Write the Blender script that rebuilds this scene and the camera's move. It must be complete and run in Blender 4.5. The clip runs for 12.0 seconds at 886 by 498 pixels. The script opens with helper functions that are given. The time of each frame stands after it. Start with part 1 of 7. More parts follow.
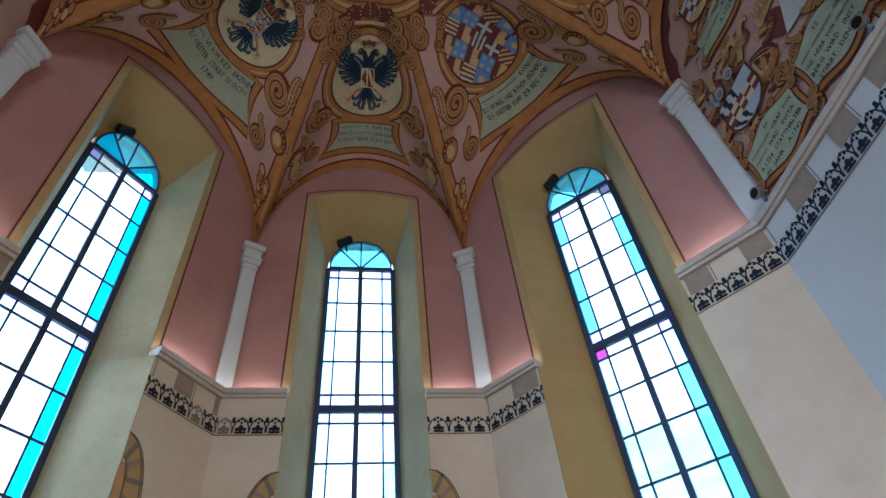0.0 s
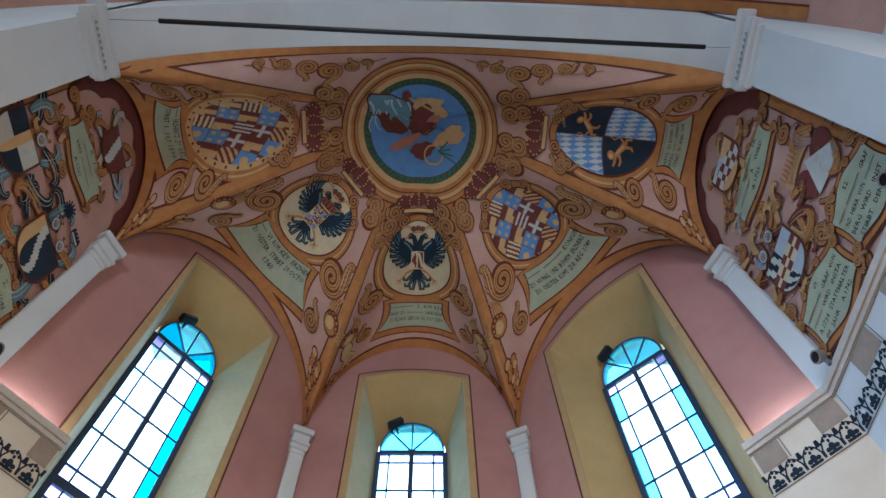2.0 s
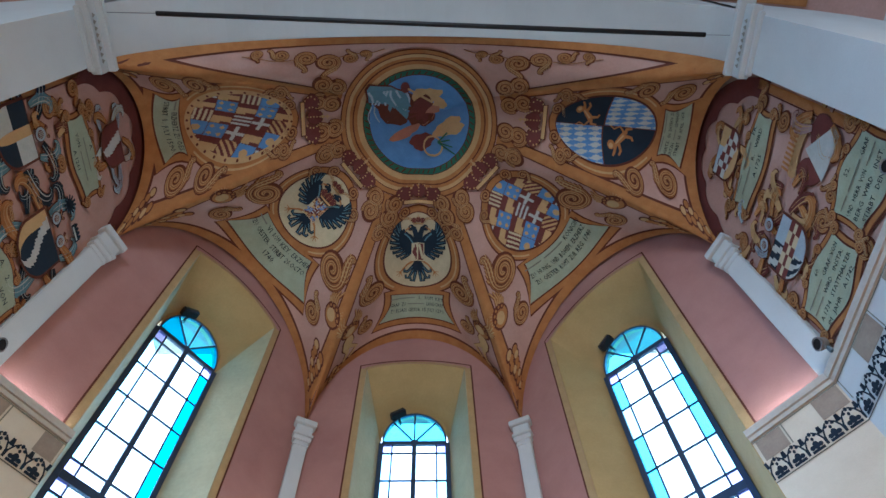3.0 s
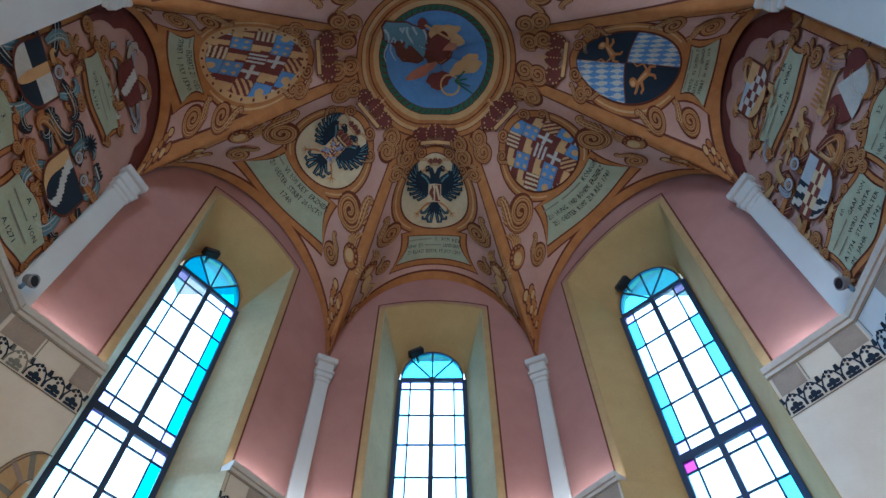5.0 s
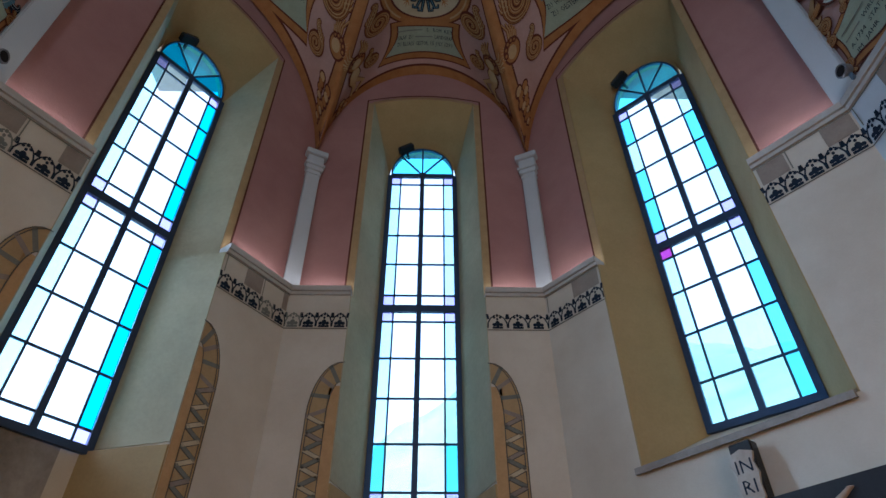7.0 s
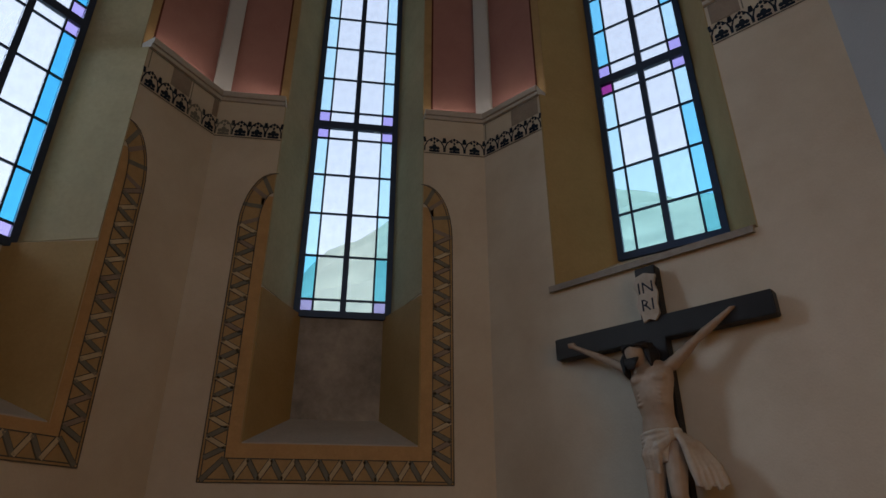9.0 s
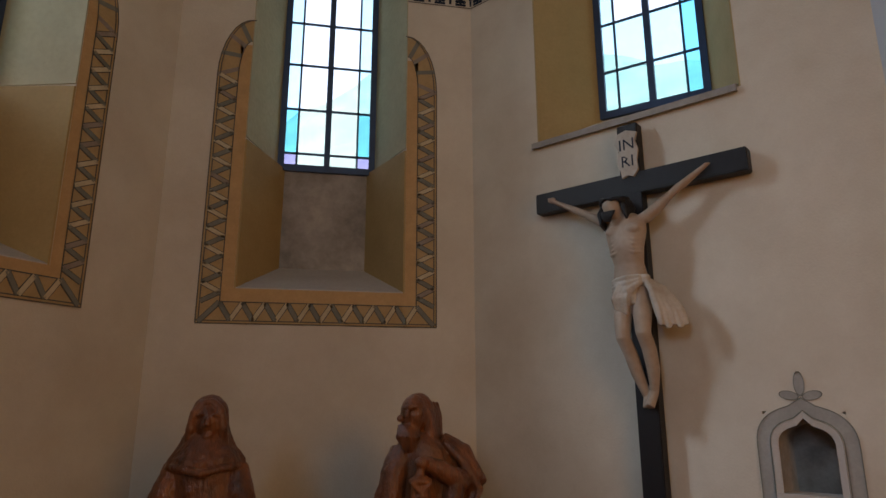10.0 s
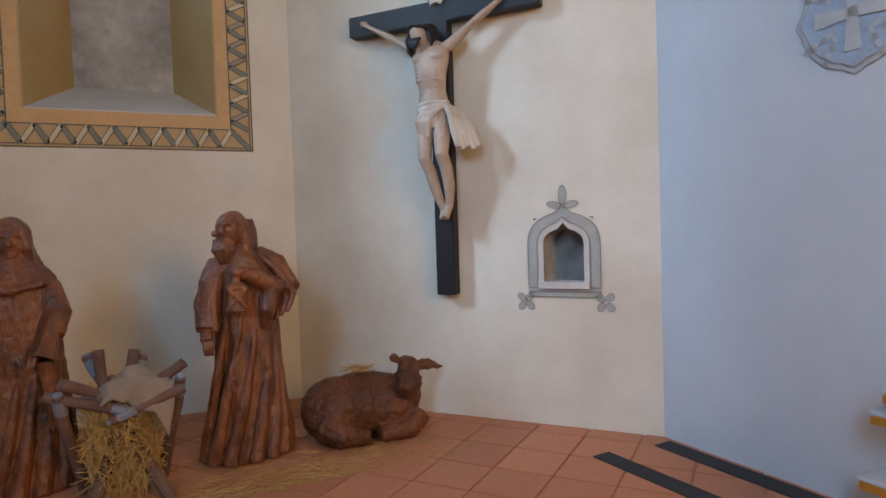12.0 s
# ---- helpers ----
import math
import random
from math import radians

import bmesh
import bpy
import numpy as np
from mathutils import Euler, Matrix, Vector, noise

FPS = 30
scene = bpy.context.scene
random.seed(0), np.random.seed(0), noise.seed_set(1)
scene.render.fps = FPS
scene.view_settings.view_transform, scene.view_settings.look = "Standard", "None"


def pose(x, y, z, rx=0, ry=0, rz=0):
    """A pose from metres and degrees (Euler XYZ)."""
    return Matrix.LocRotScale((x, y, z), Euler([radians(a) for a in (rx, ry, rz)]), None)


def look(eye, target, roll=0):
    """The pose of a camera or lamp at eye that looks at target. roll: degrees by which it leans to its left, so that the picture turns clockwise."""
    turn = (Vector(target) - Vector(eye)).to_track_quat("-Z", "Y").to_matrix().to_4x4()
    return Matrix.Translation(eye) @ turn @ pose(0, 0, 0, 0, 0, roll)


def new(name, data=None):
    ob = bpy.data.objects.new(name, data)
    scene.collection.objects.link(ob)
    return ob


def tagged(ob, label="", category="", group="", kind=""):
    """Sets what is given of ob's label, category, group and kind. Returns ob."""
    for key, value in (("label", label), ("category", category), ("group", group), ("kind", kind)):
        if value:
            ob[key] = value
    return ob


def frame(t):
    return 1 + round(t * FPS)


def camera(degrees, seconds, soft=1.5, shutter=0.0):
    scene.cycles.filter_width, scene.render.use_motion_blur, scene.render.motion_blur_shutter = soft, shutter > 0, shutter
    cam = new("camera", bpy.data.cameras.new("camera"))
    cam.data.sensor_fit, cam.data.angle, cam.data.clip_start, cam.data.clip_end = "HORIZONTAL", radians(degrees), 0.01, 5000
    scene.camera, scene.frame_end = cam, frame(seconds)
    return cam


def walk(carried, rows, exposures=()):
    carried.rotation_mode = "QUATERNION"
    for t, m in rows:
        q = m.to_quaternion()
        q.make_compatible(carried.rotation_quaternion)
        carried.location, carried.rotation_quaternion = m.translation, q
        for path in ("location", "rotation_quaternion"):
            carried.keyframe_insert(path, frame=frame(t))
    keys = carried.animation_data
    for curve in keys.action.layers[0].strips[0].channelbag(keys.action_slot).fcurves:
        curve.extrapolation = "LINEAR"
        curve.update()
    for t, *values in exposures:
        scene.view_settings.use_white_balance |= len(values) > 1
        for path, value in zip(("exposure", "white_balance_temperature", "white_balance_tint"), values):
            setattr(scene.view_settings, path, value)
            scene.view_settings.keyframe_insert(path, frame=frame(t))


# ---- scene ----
# The camera, held in the hand under the chancel arch, tilts down from the vault to the floor.
cam = camera(70.59, 12.0)
# seconds, eye, then degrees of yaw (to the left), pitch and roll
PATH = [
    (0.0, -0.004, 0.573, 1.595, -11.12, 47.65, -6.54),
    (0.5, 0.038, 0.574, 1.548, -2.68, 54.47, -5.49),
    (1.0, 0.100, 0.578, 1.557, 0.45, 61.08, -1.17),
    (1.5, 0.163, 0.578, 1.575, 0.66, 63.86, 0.15),
    (2.0, 0.189, 0.576, 1.580, -2.35, 64.26, -1.46),
    (2.5, 0.179, 0.577, 1.580, -2.90, 63.79, -2.57),
    (4.5, 0.116, 0.584, 1.573, -0.87, 61.82, -0.38),
    (5.0, 0.099, 0.601, 1.556, -0.25, 58.35, -0.10),
    (5.5, 0.106, 0.636, 1.538, 0.51, 53.07, 0.77),
    (6.0, 0.112, 0.677, 1.522, 0.45, 48.84, 1.00),
    (6.5, 0.110, 0.704, 1.491, -0.81, 44.94, 0.06),
    (7.0, 0.109, 0.728, 1.463, -1.40, 41.16, -0.29),
    (7.2, 0.109, 0.739, 1.459, -1.38, 39.47, -0.20),
    (8.8, 0.117, 0.759, 1.387, -5.46, 26.87, -0.23),
    (9.0, 0.116, 0.749, 1.379, -8.23, 25.83, -0.06),
    (9.5, 0.093, 0.703, 1.352, -12.25, 21.43, 0.64),
    (10.0, 0.024, 0.690, 1.273, -10.88, 13.61, -0.08),
    (10.5, -0.055, 0.651, 1.222, -8.78, 8.89, -0.58),
    (11.0, -0.103, 0.541, 1.210, -8.60, 2.82, -2.28),
    (11.5, -0.055, 0.445, 1.209, -15.45, -0.48, -2.36),
    (12.0, 0.103, 0.392, 1.186, -25.15, -2.00, -1.85),
]


def hand(x, y, z, yaw, pitch, roll):
    return Matrix.Translation((x, y, z)) @ Euler((0, 0, radians(yaw))).to_matrix().to_4x4() @ Euler((radians(90 + pitch), 0, 0)).to_matrix().to_4x4() @ Euler((0, 0, radians(roll))).to_matrix().to_4x4()


EXPOSURES = [(0.0, 3.68, 5900, 11), (0.6, 3.58, 6050, 12), (1.0, 3.65, 5950, 11), (1.5, 4.2, 5800, 10), (2.5, 4.34, 5600, 8), (4.5, 3.99, 5300, 7), (5.2, 4.09, 5350, 7), (6.0, 3.89, 5350, 8), (6.6, 3.45, 5350, 10), (7.2, 2.8, 5700, 13), (8.8, 1.82, 7300, 17), (9.6, 2.2, 7800, 23), (10.2, 3.01, 7300, 18), (10.6, 3.5, 7000, 16), (11.2, 3.83, 6600, 13), (12.0, 4.08, 5900, 11)]
walk(cam, [(row[0], hand(*row[1:])) for row in PATH], EXPOSURES)

# ---- world, sun and lamps ----
world = bpy.data.worlds.new("sky")
scene.world = world
world.use_nodes = True
_n = world.node_tree.nodes
_sky = _n.new("ShaderNodeTexSky")
_sky.sky_type = "NISHITA"
_sky.sun_disc = False
_sky.dust_density, _sky.air_density = 6.0, 1.5
_sky.sun_elevation, _sky.sun_rotation = radians(53), radians(195)
world.node_tree.links.new(_sky.outputs[0], _n["Background"].inputs[0])
_n["Background"].inputs[1].default_value = 0.15

_sun = bpy.data.lights.new("sun", "SUN")
_sun.energy, _sun.angle, _sun.color = 2.0, radians(3), (1, 0.95, 0.88)
new("sun", _sun).matrix_world = look((0, 0, 30), (6, 22, 0))


def area(name, eye, target, power, sx, sy, color, spread=180):
    l = bpy.data.lights.new(name, "AREA")
    l.shape, l.size, l.size_y, l.energy, l.color, l.spread = "RECTANGLE", sx, sy, power, color, radians(spread)
    o = new(name, l)
    o.matrix_world = look(eye, target)
    return o


# ---- small helpers ----
def add(bm, pts, faces, smooth=False):
    vs = [bm.verts.new(p) for p in pts]
    for f in faces:
        bm.faces.new([vs[i] for i in f]).smooth = smooth
    return vs


def hexa(bm, low, high):
    """A solid between a lower and an upper quad."""
    add(bm, list(low) + list(high), [(3, 2, 1, 0), (4, 5, 6, 7), (0, 1, 5, 4), (1, 2, 6, 5), (2, 3, 7, 6), (3, 0, 4, 7)])


def box(bm, x0, x1, y0, y1, z0, z1, m=None, bev=0.0):
    m = m or Matrix()
    q = [(x0, y0), (x1, y0), (x1, y1), (x0, y1)]
    t = bmesh.new()
    hexa(t, [(x, y, z0) for x, y in q], [(x, y, z1) for x, y in q])
    if bev:
        bmesh.ops.bevel(t, geom=t.edges[:], offset=bev, segments=2, affect="EDGES")
    join(bm, t, m)


def join(bm, t, m=None):
    """Adds the bmesh t, moved by m, to bm."""
    t.verts.ensure_lookup_table()
    t.verts.index_update()
    vs = [bm.verts.new(m @ v.co if m else v.co) for v in t.verts]
    for f in t.faces:
        g = bm.faces.new([vs[v.index] for v in f.verts])
        g.smooth = f.smooth
        g.material_index = f.material_index
    t.free()


def mesh(name, bm, mat, parent=None, recalc=True):
    if recalc:
        bmesh.ops.recalc_face_normals(bm, faces=bm.faces[:])
    me = bpy.data.meshes.new(name)
    bm.to_mesh(me)
    bm.free()
    for m in mat if isinstance(mat, (list, tuple)) else [mat]:
        me.materials.append(m)
    ob = new(name, me)
    if parent:
        ob.parent = parent
    return ob


def part(name, bm, mat, parent, label=""):
    ob = mesh(name, bm, mat, parent)
    if label:
        ob["label"] = label
    return ob


def structure(name, bm, mat, label, category):
    return tagged(mesh(name, bm, mat), label, category, kind="structure")


def thing(name, label, category, m=None, group=""):
    ob = new(name)
    ob.empty_display_size = 0.1
    if m:
        ob.matrix_basis = m
    return tagged(ob, label, category, group)


def tube(bm, pts, radii, n=12):
    """A limb along points, with a radius at each."""
    pts = [Vector(p) for p in pts]
    loops = []
    for i, p in enumerate(pts):
        d = (pts[min(len(pts) - 1, i + 1)] - pts[max(0, i - 1)]).normalized()
        u = d.cross(Vector((0.3, 1, 0.2))).normalized()
        v = d.cross(u)
        loops.append([bm.verts.new(p + (u * math.cos(a) + v * math.sin(a)) * radii[i]) for a in [2 * math.pi * k / n for k in range(n)]])
    for a, b in zip(loops, loops[1:]):
        for i in range(n):
            j = (i + 1) % n
            bm.faces.new((a[i], a[j], b[j], b[i]))
    bm.faces.new(list(reversed(loops[0])))
    bm.faces.new(loops[-1])


# ---- materials ----
def material(name, color, rough=0.8, dark=None, scale=3.0, grain=60.0, bump=0.15, metal=0.0, amount=0.5, spec=0.3, stretch=None, fine=0.2):
    """Two scales of variation: broad clouds between color and dark, and a fine grain with relief."""
    m = bpy.data.materials.new(name)
    m.use_nodes = True
    nt = m.node_tree
    b = nt.nodes["Principled BSDF"]
    b.inputs["Roughness"].default_value, b.inputs["Metallic"].default_value = rough, metal
    b.inputs["Specular IOR Level"].default_value = spec
    dark = dark or tuple(c * 0.75 for c in color)
    co = nt.nodes.new("ShaderNodeTexCoord")
    src = co.outputs["Object"]
    if stretch:
        mp = nt.nodes.new("ShaderNodeMapping")
        mp.inputs["Scale"].default_value = stretch
        nt.links.new(src, mp.inputs[0])
        src = mp.outputs[0]
    n1, n2 = nt.nodes.new("ShaderNodeTexNoise"), nt.nodes.new("ShaderNodeTexNoise")
    n1.inputs["Scale"].default_value, n1.inputs["Detail"].default_value = scale, 6
    n1.inputs["Roughness"].default_value = 0.65
    n2.inputs["Scale"].default_value, n2.inputs["Detail"].default_value = grain, 4
    for n in (n1, n2):
        nt.links.new(src, n.inputs["Vector"])
    ramp = nt.nodes.new("ShaderNodeValToRGB")
    ramp.color_ramp.elements[0].position, ramp.color_ramp.elements[1].position = 0.5 - amount / 2, 0.5 + amount / 2
    ramp.color_ramp.elements[0].color, ramp.color_ramp.elements[1].color = (*dark, 1), (*color, 1)
    nt.links.new(n1.outputs[0], ramp.inputs[0])
    mix = nt.nodes.new("ShaderNodeMix")
    mix.data_type, mix.blend_type = "RGBA", "MULTIPLY"
    mix.inputs["Factor"].default_value = fine
    nt.links.new(ramp.outputs[0], mix.inputs["A"])
    nt.links.new(n2.outputs[0], mix.inputs["B"])
    nt.links.new(mix.outputs["Result"], b.inputs["Base Color"])
    bp = nt.nodes.new("ShaderNodeBump")
    bp.inputs["Strength"].default_value, bp.inputs["Distance"].default_value = bump, 0.01
    nt.links.new(n2.outputs[0], bp.inputs["Height"])
    nt.links.new(bp.outputs[0], b.inputs["Normal"])
    return m


def tinted_glass(name, color, haze=0.06):
    """Thin leaded glass: light passes straight through, tinted, with some scatter and gloss."""
    m = bpy.data.materials.new(name)
    m.use_nodes = True
    nt = m.node_tree
    nt.nodes.remove(nt.nodes["Principled BSDF"])
    out = nt.nodes["Material Output"]
    tr, tl, gl = nt.nodes.new("ShaderNodeBsdfTransparent"), nt.nodes.new("ShaderNodeBsdfTranslucent"), nt.nodes.new("ShaderNodeBsdfGlossy")
    gl.inputs["Roughness"].default_value = 0.08
    noise_ = nt.nodes.new("ShaderNodeTexNoise")
    noise_.inputs["Scale"].default_value, noise_.inputs["Detail"].default_value = 5.0, 4
    ramp = nt.nodes.new("ShaderNodeValToRGB")
    ramp.color_ramp.elements[0].position, ramp.color_ramp.elements[1].position = 0.3, 0.7
    ramp.color_ramp.elements[0].color = (*[c * 0.93 for c in color], 1)
    ramp.color_ramp.elements[1].color = (*color, 1)
    nt.links.new(noise_.outputs[0], ramp.inputs[0])
    for s in (tr, tl):
        nt.links.new(ramp.outputs[0], s.inputs["Color"])
    m1, m2 = nt.nodes.new("ShaderNodeMixShader"), nt.nodes.new("ShaderNodeMixShader")
    m1.inputs[0].default_value, m2.inputs[0].default_value = haze, 0.04
    nt.links.new(tr.outputs[0], m1.inputs[1])
    nt.links.new(tl.outputs[0], m1.inputs[2])
    nt.links.new(m1.outputs[0], m2.inputs[1])
    nt.links.new(gl.outputs[0], m2.inputs[2])
    nt.links.new(m2.outputs[0], out.inputs[0])
    return m


def lamp_material(name, color, strength):
    m = bpy.data.materials.new(name)
    m.use_nodes = True
    e = m.node_tree.nodes.new("ShaderNodeEmission")
    e.inputs[0].default_value, e.inputs[1].default_value = (*color, 1), strength
    m.node_tree.links.new(e.outputs[0], m.node_tree.nodes["Material Output"].inputs[0])
    return m


PLASTER = material("lime_plaster", (0.66, 0.61, 0.50), 0.92, (0.52, 0.45, 0.345), 1.3, 90, 0.14, amount=0.42, fine=0.08)
PLASTER_WHITE = material("white_plaster", (0.58, 0.61, 0.62), 0.92, (0.49, 0.51, 0.52), 1.2, 90, 0.12, fine=0.07)
PINK = material("pink_plaster", (0.46, 0.25, 0.22), 0.92, (0.34, 0.165, 0.15), 1.4, 80, 0.12, fine=0.1)
REVEAL = material("reveal_plaster", (0.52, 0.46, 0.295), 0.9, (0.37, 0.345, 0.225), 1.8, 30, 0.35)
OCHRE = material("ochre_paint", (0.55, 0.31, 0.10), 0.85, (0.44, 0.23, 0.07), 2.0, 50, 0.15)
OCHRE_PALE = material("pale_ochre_paint", (0.48, 0.34, 0.155), 0.85, (0.37, 0.255, 0.105), 2.0, 50, 0.15)
BROWN_RED = material("red_brown_line_paint", (0.18, 0.055, 0.035), 0.85, None, 4, 60, 0.1)
VAULT_PINK = material("vault_pink_fresco", (0.55, 0.345, 0.295), 0.9, (0.43, 0.245, 0.20), 1.6, 45, 0.15)
STONE = material("grey_stone", (0.36, 0.33, 0.29), 0.85, (0.25, 0.23, 0.20), 5, 40, 0.4)
STONE_PALE = material("pale_stone", (0.56, 0.53, 0.48), 0.85, (0.46, 0.43, 0.38), 3, 40, 0.3)
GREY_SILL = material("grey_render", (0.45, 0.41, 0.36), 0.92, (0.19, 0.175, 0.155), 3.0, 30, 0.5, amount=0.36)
TILE = material("terracotta_tile", (0.52, 0.22, 0.115), 0.5, (0.41, 0.16, 0.085), 2.5, 40, 0.2)
GROUT = material("tile_joint", (0.50, 0.26, 0.16), 0.9, None, 6, 60, 0.3)
WOOD = material("carved_wood", (0.37, 0.125, 0.040), 0.36, (0.055, 0.016, 0.007), 5.5, 45, 0.8, amount=0.40, stretch=(2.0, 2.0, 0.8), fine=0.65, spec=0.5)
BLACK_WOOD = material("black_painted_wood", (0.018, 0.017, 0.018), 0.5, None, 5, 60, 0.2, stretch=(4, 4, 0.6))
WINDOW_METAL = material("dark_window_metal", (0.06, 0.10, 0.18), 0.5, None, 8, 80, 0.1, metal=0.3)
DARK = material("dark_metal", (0.02, 0.02, 0.022), 0.4, None, 8, 80, 0.05, metal=0.4)
WOOD_DARK = material("dark_carved_wood", (0.25, 0.088, 0.035), 0.45, (0.040, 0.016, 0.009), 5.0, 45, 0.9, amount=0.45, fine=0.6)
BARK = material("weathered_branch", (0.20, 0.12, 0.09), 0.8, (0.08, 0.045, 0.035), 6, 40, 0.5)
BARK_END = material("weathered_cut_end", (0.25, 0.27, 0.32), 0.8, (0.15, 0.16, 0.20), 12, 60, 0.4)
LINEN = material("cream_linen", (0.33, 0.26, 0.20), 0.9, (0.20, 0.15, 0.11), 5, 200, 0.2)
CLOTH_WHITE = material("painted_white_cloth", (0.60, 0.54, 0.45), 0.55, (0.36, 0.28, 0.20), 7, 50, 0.15)
FLESH = material("painted_pale_flesh", (0.46, 0.36, 0.27), 0.5, (0.31, 0.21, 0.14), 6, 50, 0.1)
STRAW = material("straw", (0.55, 0.36, 0.12), 0.7, (0.40, 0.24, 0.07), 30, 100, 0.0)
STEEL = material("grey_painted_metal", (0.30, 0.31, 0.33), 0.4, None, 8, 80, 0.05, metal=0.4)
BRACKET = material("blue_grey_metal", (0.16, 0.26, 0.36), 0.5, None, 8, 80, 0.05)
GRATE_STRIP = material("dark_grate_strip", (0.05, 0.055, 0.06), 0.9, (0.03, 0.033, 0.038), 4, 300, 0.4)
GILT = material("gilding", (0.75, 0.45, 0.08), 0.35, None, 8, 80, 0.1, metal=0.7)
# the blue of distant haze is mixed into the slope's green
HILL = material("hazy_wooded_slope", (0.10, 0.17, 0.20), 0.95, (0.05, 0.10, 0.12), 0.08, 1.0, 0.3)
TILE_VAR = material("terracotta_tile_worn", (0.54, 0.24, 0.125), 0.5, (0.43, 0.17, 0.09), 2.5, 40, 0.2)
_nt = TILE_VAR.node_tree
_oi, _hs = _nt.nodes.new("ShaderNodeObjectInfo"), _nt.nodes.new("ShaderNodeHueSaturation")
_mr = _nt.nodes.new("ShaderNodeMapRange")
_mr.inputs["To Min"].default_value, _mr.inputs["To Max"].default_value = 0.88, 1.10
_b = _nt.nodes["Principled BSDF"]
_src = _b.inputs["Base Color"].links[0].from_socket
_nt.links.new(_oi.outputs["Random"], _mr.inputs["Value"])
_nt.links.new(_mr.outputs[0], _hs.inputs["Value"])
_nt.links.new(_src, _hs.inputs["Color"])
_nt.links.new(_hs.outputs[0], _b.inputs["Base Color"])
GLASS_WHITE = tinted_glass("clear_old_glass", (0.97, 0.97, 0.95))
GLASS_CYAN = tinted_glass("cyan_glass", (0.16, 0.72, 0.90))
GLASS_PALE = tinted_glass("pale_cyan_glass", (0.78, 0.96, 0.97))
GLASS_SKY = tinted_glass("light_cyan_glass", (0.42, 0.86, 0.96))
GLASS_VIOLET = tinted_glass("violet_glass", (0.74, 0.66, 0.90))
GLASS_ROSE = tinted_glass("rose_glass", (0.66, 0.22, 0.52))

# ---- plan: a choir end of five sides, with its axis on x = 0 ----
HALF, DEPTH = 1.056, 4.896
SIDE, TURN = 2.482, radians(50.48)          # the east oblique wall
SIDE_W, TURN_W = 2.441, radians(53.92)      # the west one
CORNER = Vector((HALF, DEPTH, 0))
SHOULDER = Vector((HALF + SIDE * math.cos(TURN), DEPTH - SIDE * math.sin(TURN), 0))
SHOULDER_W = Vector((-HALF - SIDE_W * math.cos(TURN_W), DEPTH - SIDE_W * math.sin(TURN_W), 0))
PIER, PIER_W = Vector((2.70, 1.50, 0)), Vector((-2.48, 1.50, 0))
SET = 0.10           # set-back of the upper wall behind the ledge
LEDGE = 4.663
THICK = 0.95
BOSS = Vector((0.035, 2.55, 9.25))


def side_frame(a, b):
    """u along the wall as seen from inside (left to right), d outwards, z up."""
    u = (b - a).normalized()
    d = Vector((-u.y, u.x, 0))
    return Matrix(((u.x, d.x, 0, a.x), (u.y, d.y, 0, a.y), (0, 0, 1, 0), (0, 0, 0, 1)))


def mirror(v):
    return Vector((-v.x, v.y, v.z))


F_CENTER = side_frame(mirror(CORNER), CORNER)
F_RIGHT = side_frame(CORNER, SHOULDER)
F_LEFT = side_frame(SHOULDER_W, mirror(CORNER))
F_SIDE_R = side_frame(SHOULDER, PIER)
F_SIDE_L = side_frame(PIER_W, SHOULDER_W)
LEN_SIDE = (PIER_W - SHOULDER_W).length


def prism(bm, F, plan, z0, z1):
    hexa(bm, [F @ Vector((u, d, z0)) for u, d in plan], [F @ Vector((u, d, z1)) for u, d in plan])


# openings: wall frame, wall length, opening from, to, its foot, window middle, window foot, turn of the window, springing and rise of the head
WIN_D = 0.545
WINDOWS = {
    "north": (F_CENTER, 2 * HALF, 0.50, 1.62, 1.985, HALF, 3.05, 0.0, 7.37, 0.10),
    "east": (F_RIGHT, SIDE, 0.555, 1.85, 2.96, 1.182, 3.27, 0.144, 7.265, 0.155),
    "west": (F_LEFT, SIDE_W, 0.647, 1.775, 1.99, SIDE_W - 1.238, 3.075, -0.058, 7.345, 0.13),
}
WIN_HALF, SPRING, WIN_TOP, TRANSOM = 0.345, 6.62, 7.075, 4.821
WIN_OUT = WIN_HALF + 0.022

NICHE = (1.765, 2.119, 0.80, 1.22, 0.27)


def recess(key):
    """Depth of the window plane at its two sides, and the curves of the head in front and behind."""
    F, L, o0, o1, foot, mid, wfoot, yaw, head, rise = WINDOWS[key]
    b0, b1 = (mid - WIN_OUT * math.cos(yaw), WIN_D - WIN_OUT * math.sin(yaw)), (mid + WIN_OUT * math.cos(yaw), WIN_D + WIN_OUT * math.sin(yaw))
    n = 24
    front, back = [], []
    for i in range(n + 1):
        t = math.pi * i / n
        c = -math.cos(t)
        front.append((o0 + (o1 - o0) * (1 + c) / 2, head + rise * (1 - c * c)))
        back.append((mid + WIN_OUT * c * math.cos(yaw), WIN_D + WIN_OUT * c * math.sin(yaw), SPRING + (WIN_TOP + 0.02 - SPRING) * math.sin(t) ** 0.92))
    return b0, b1, front, back


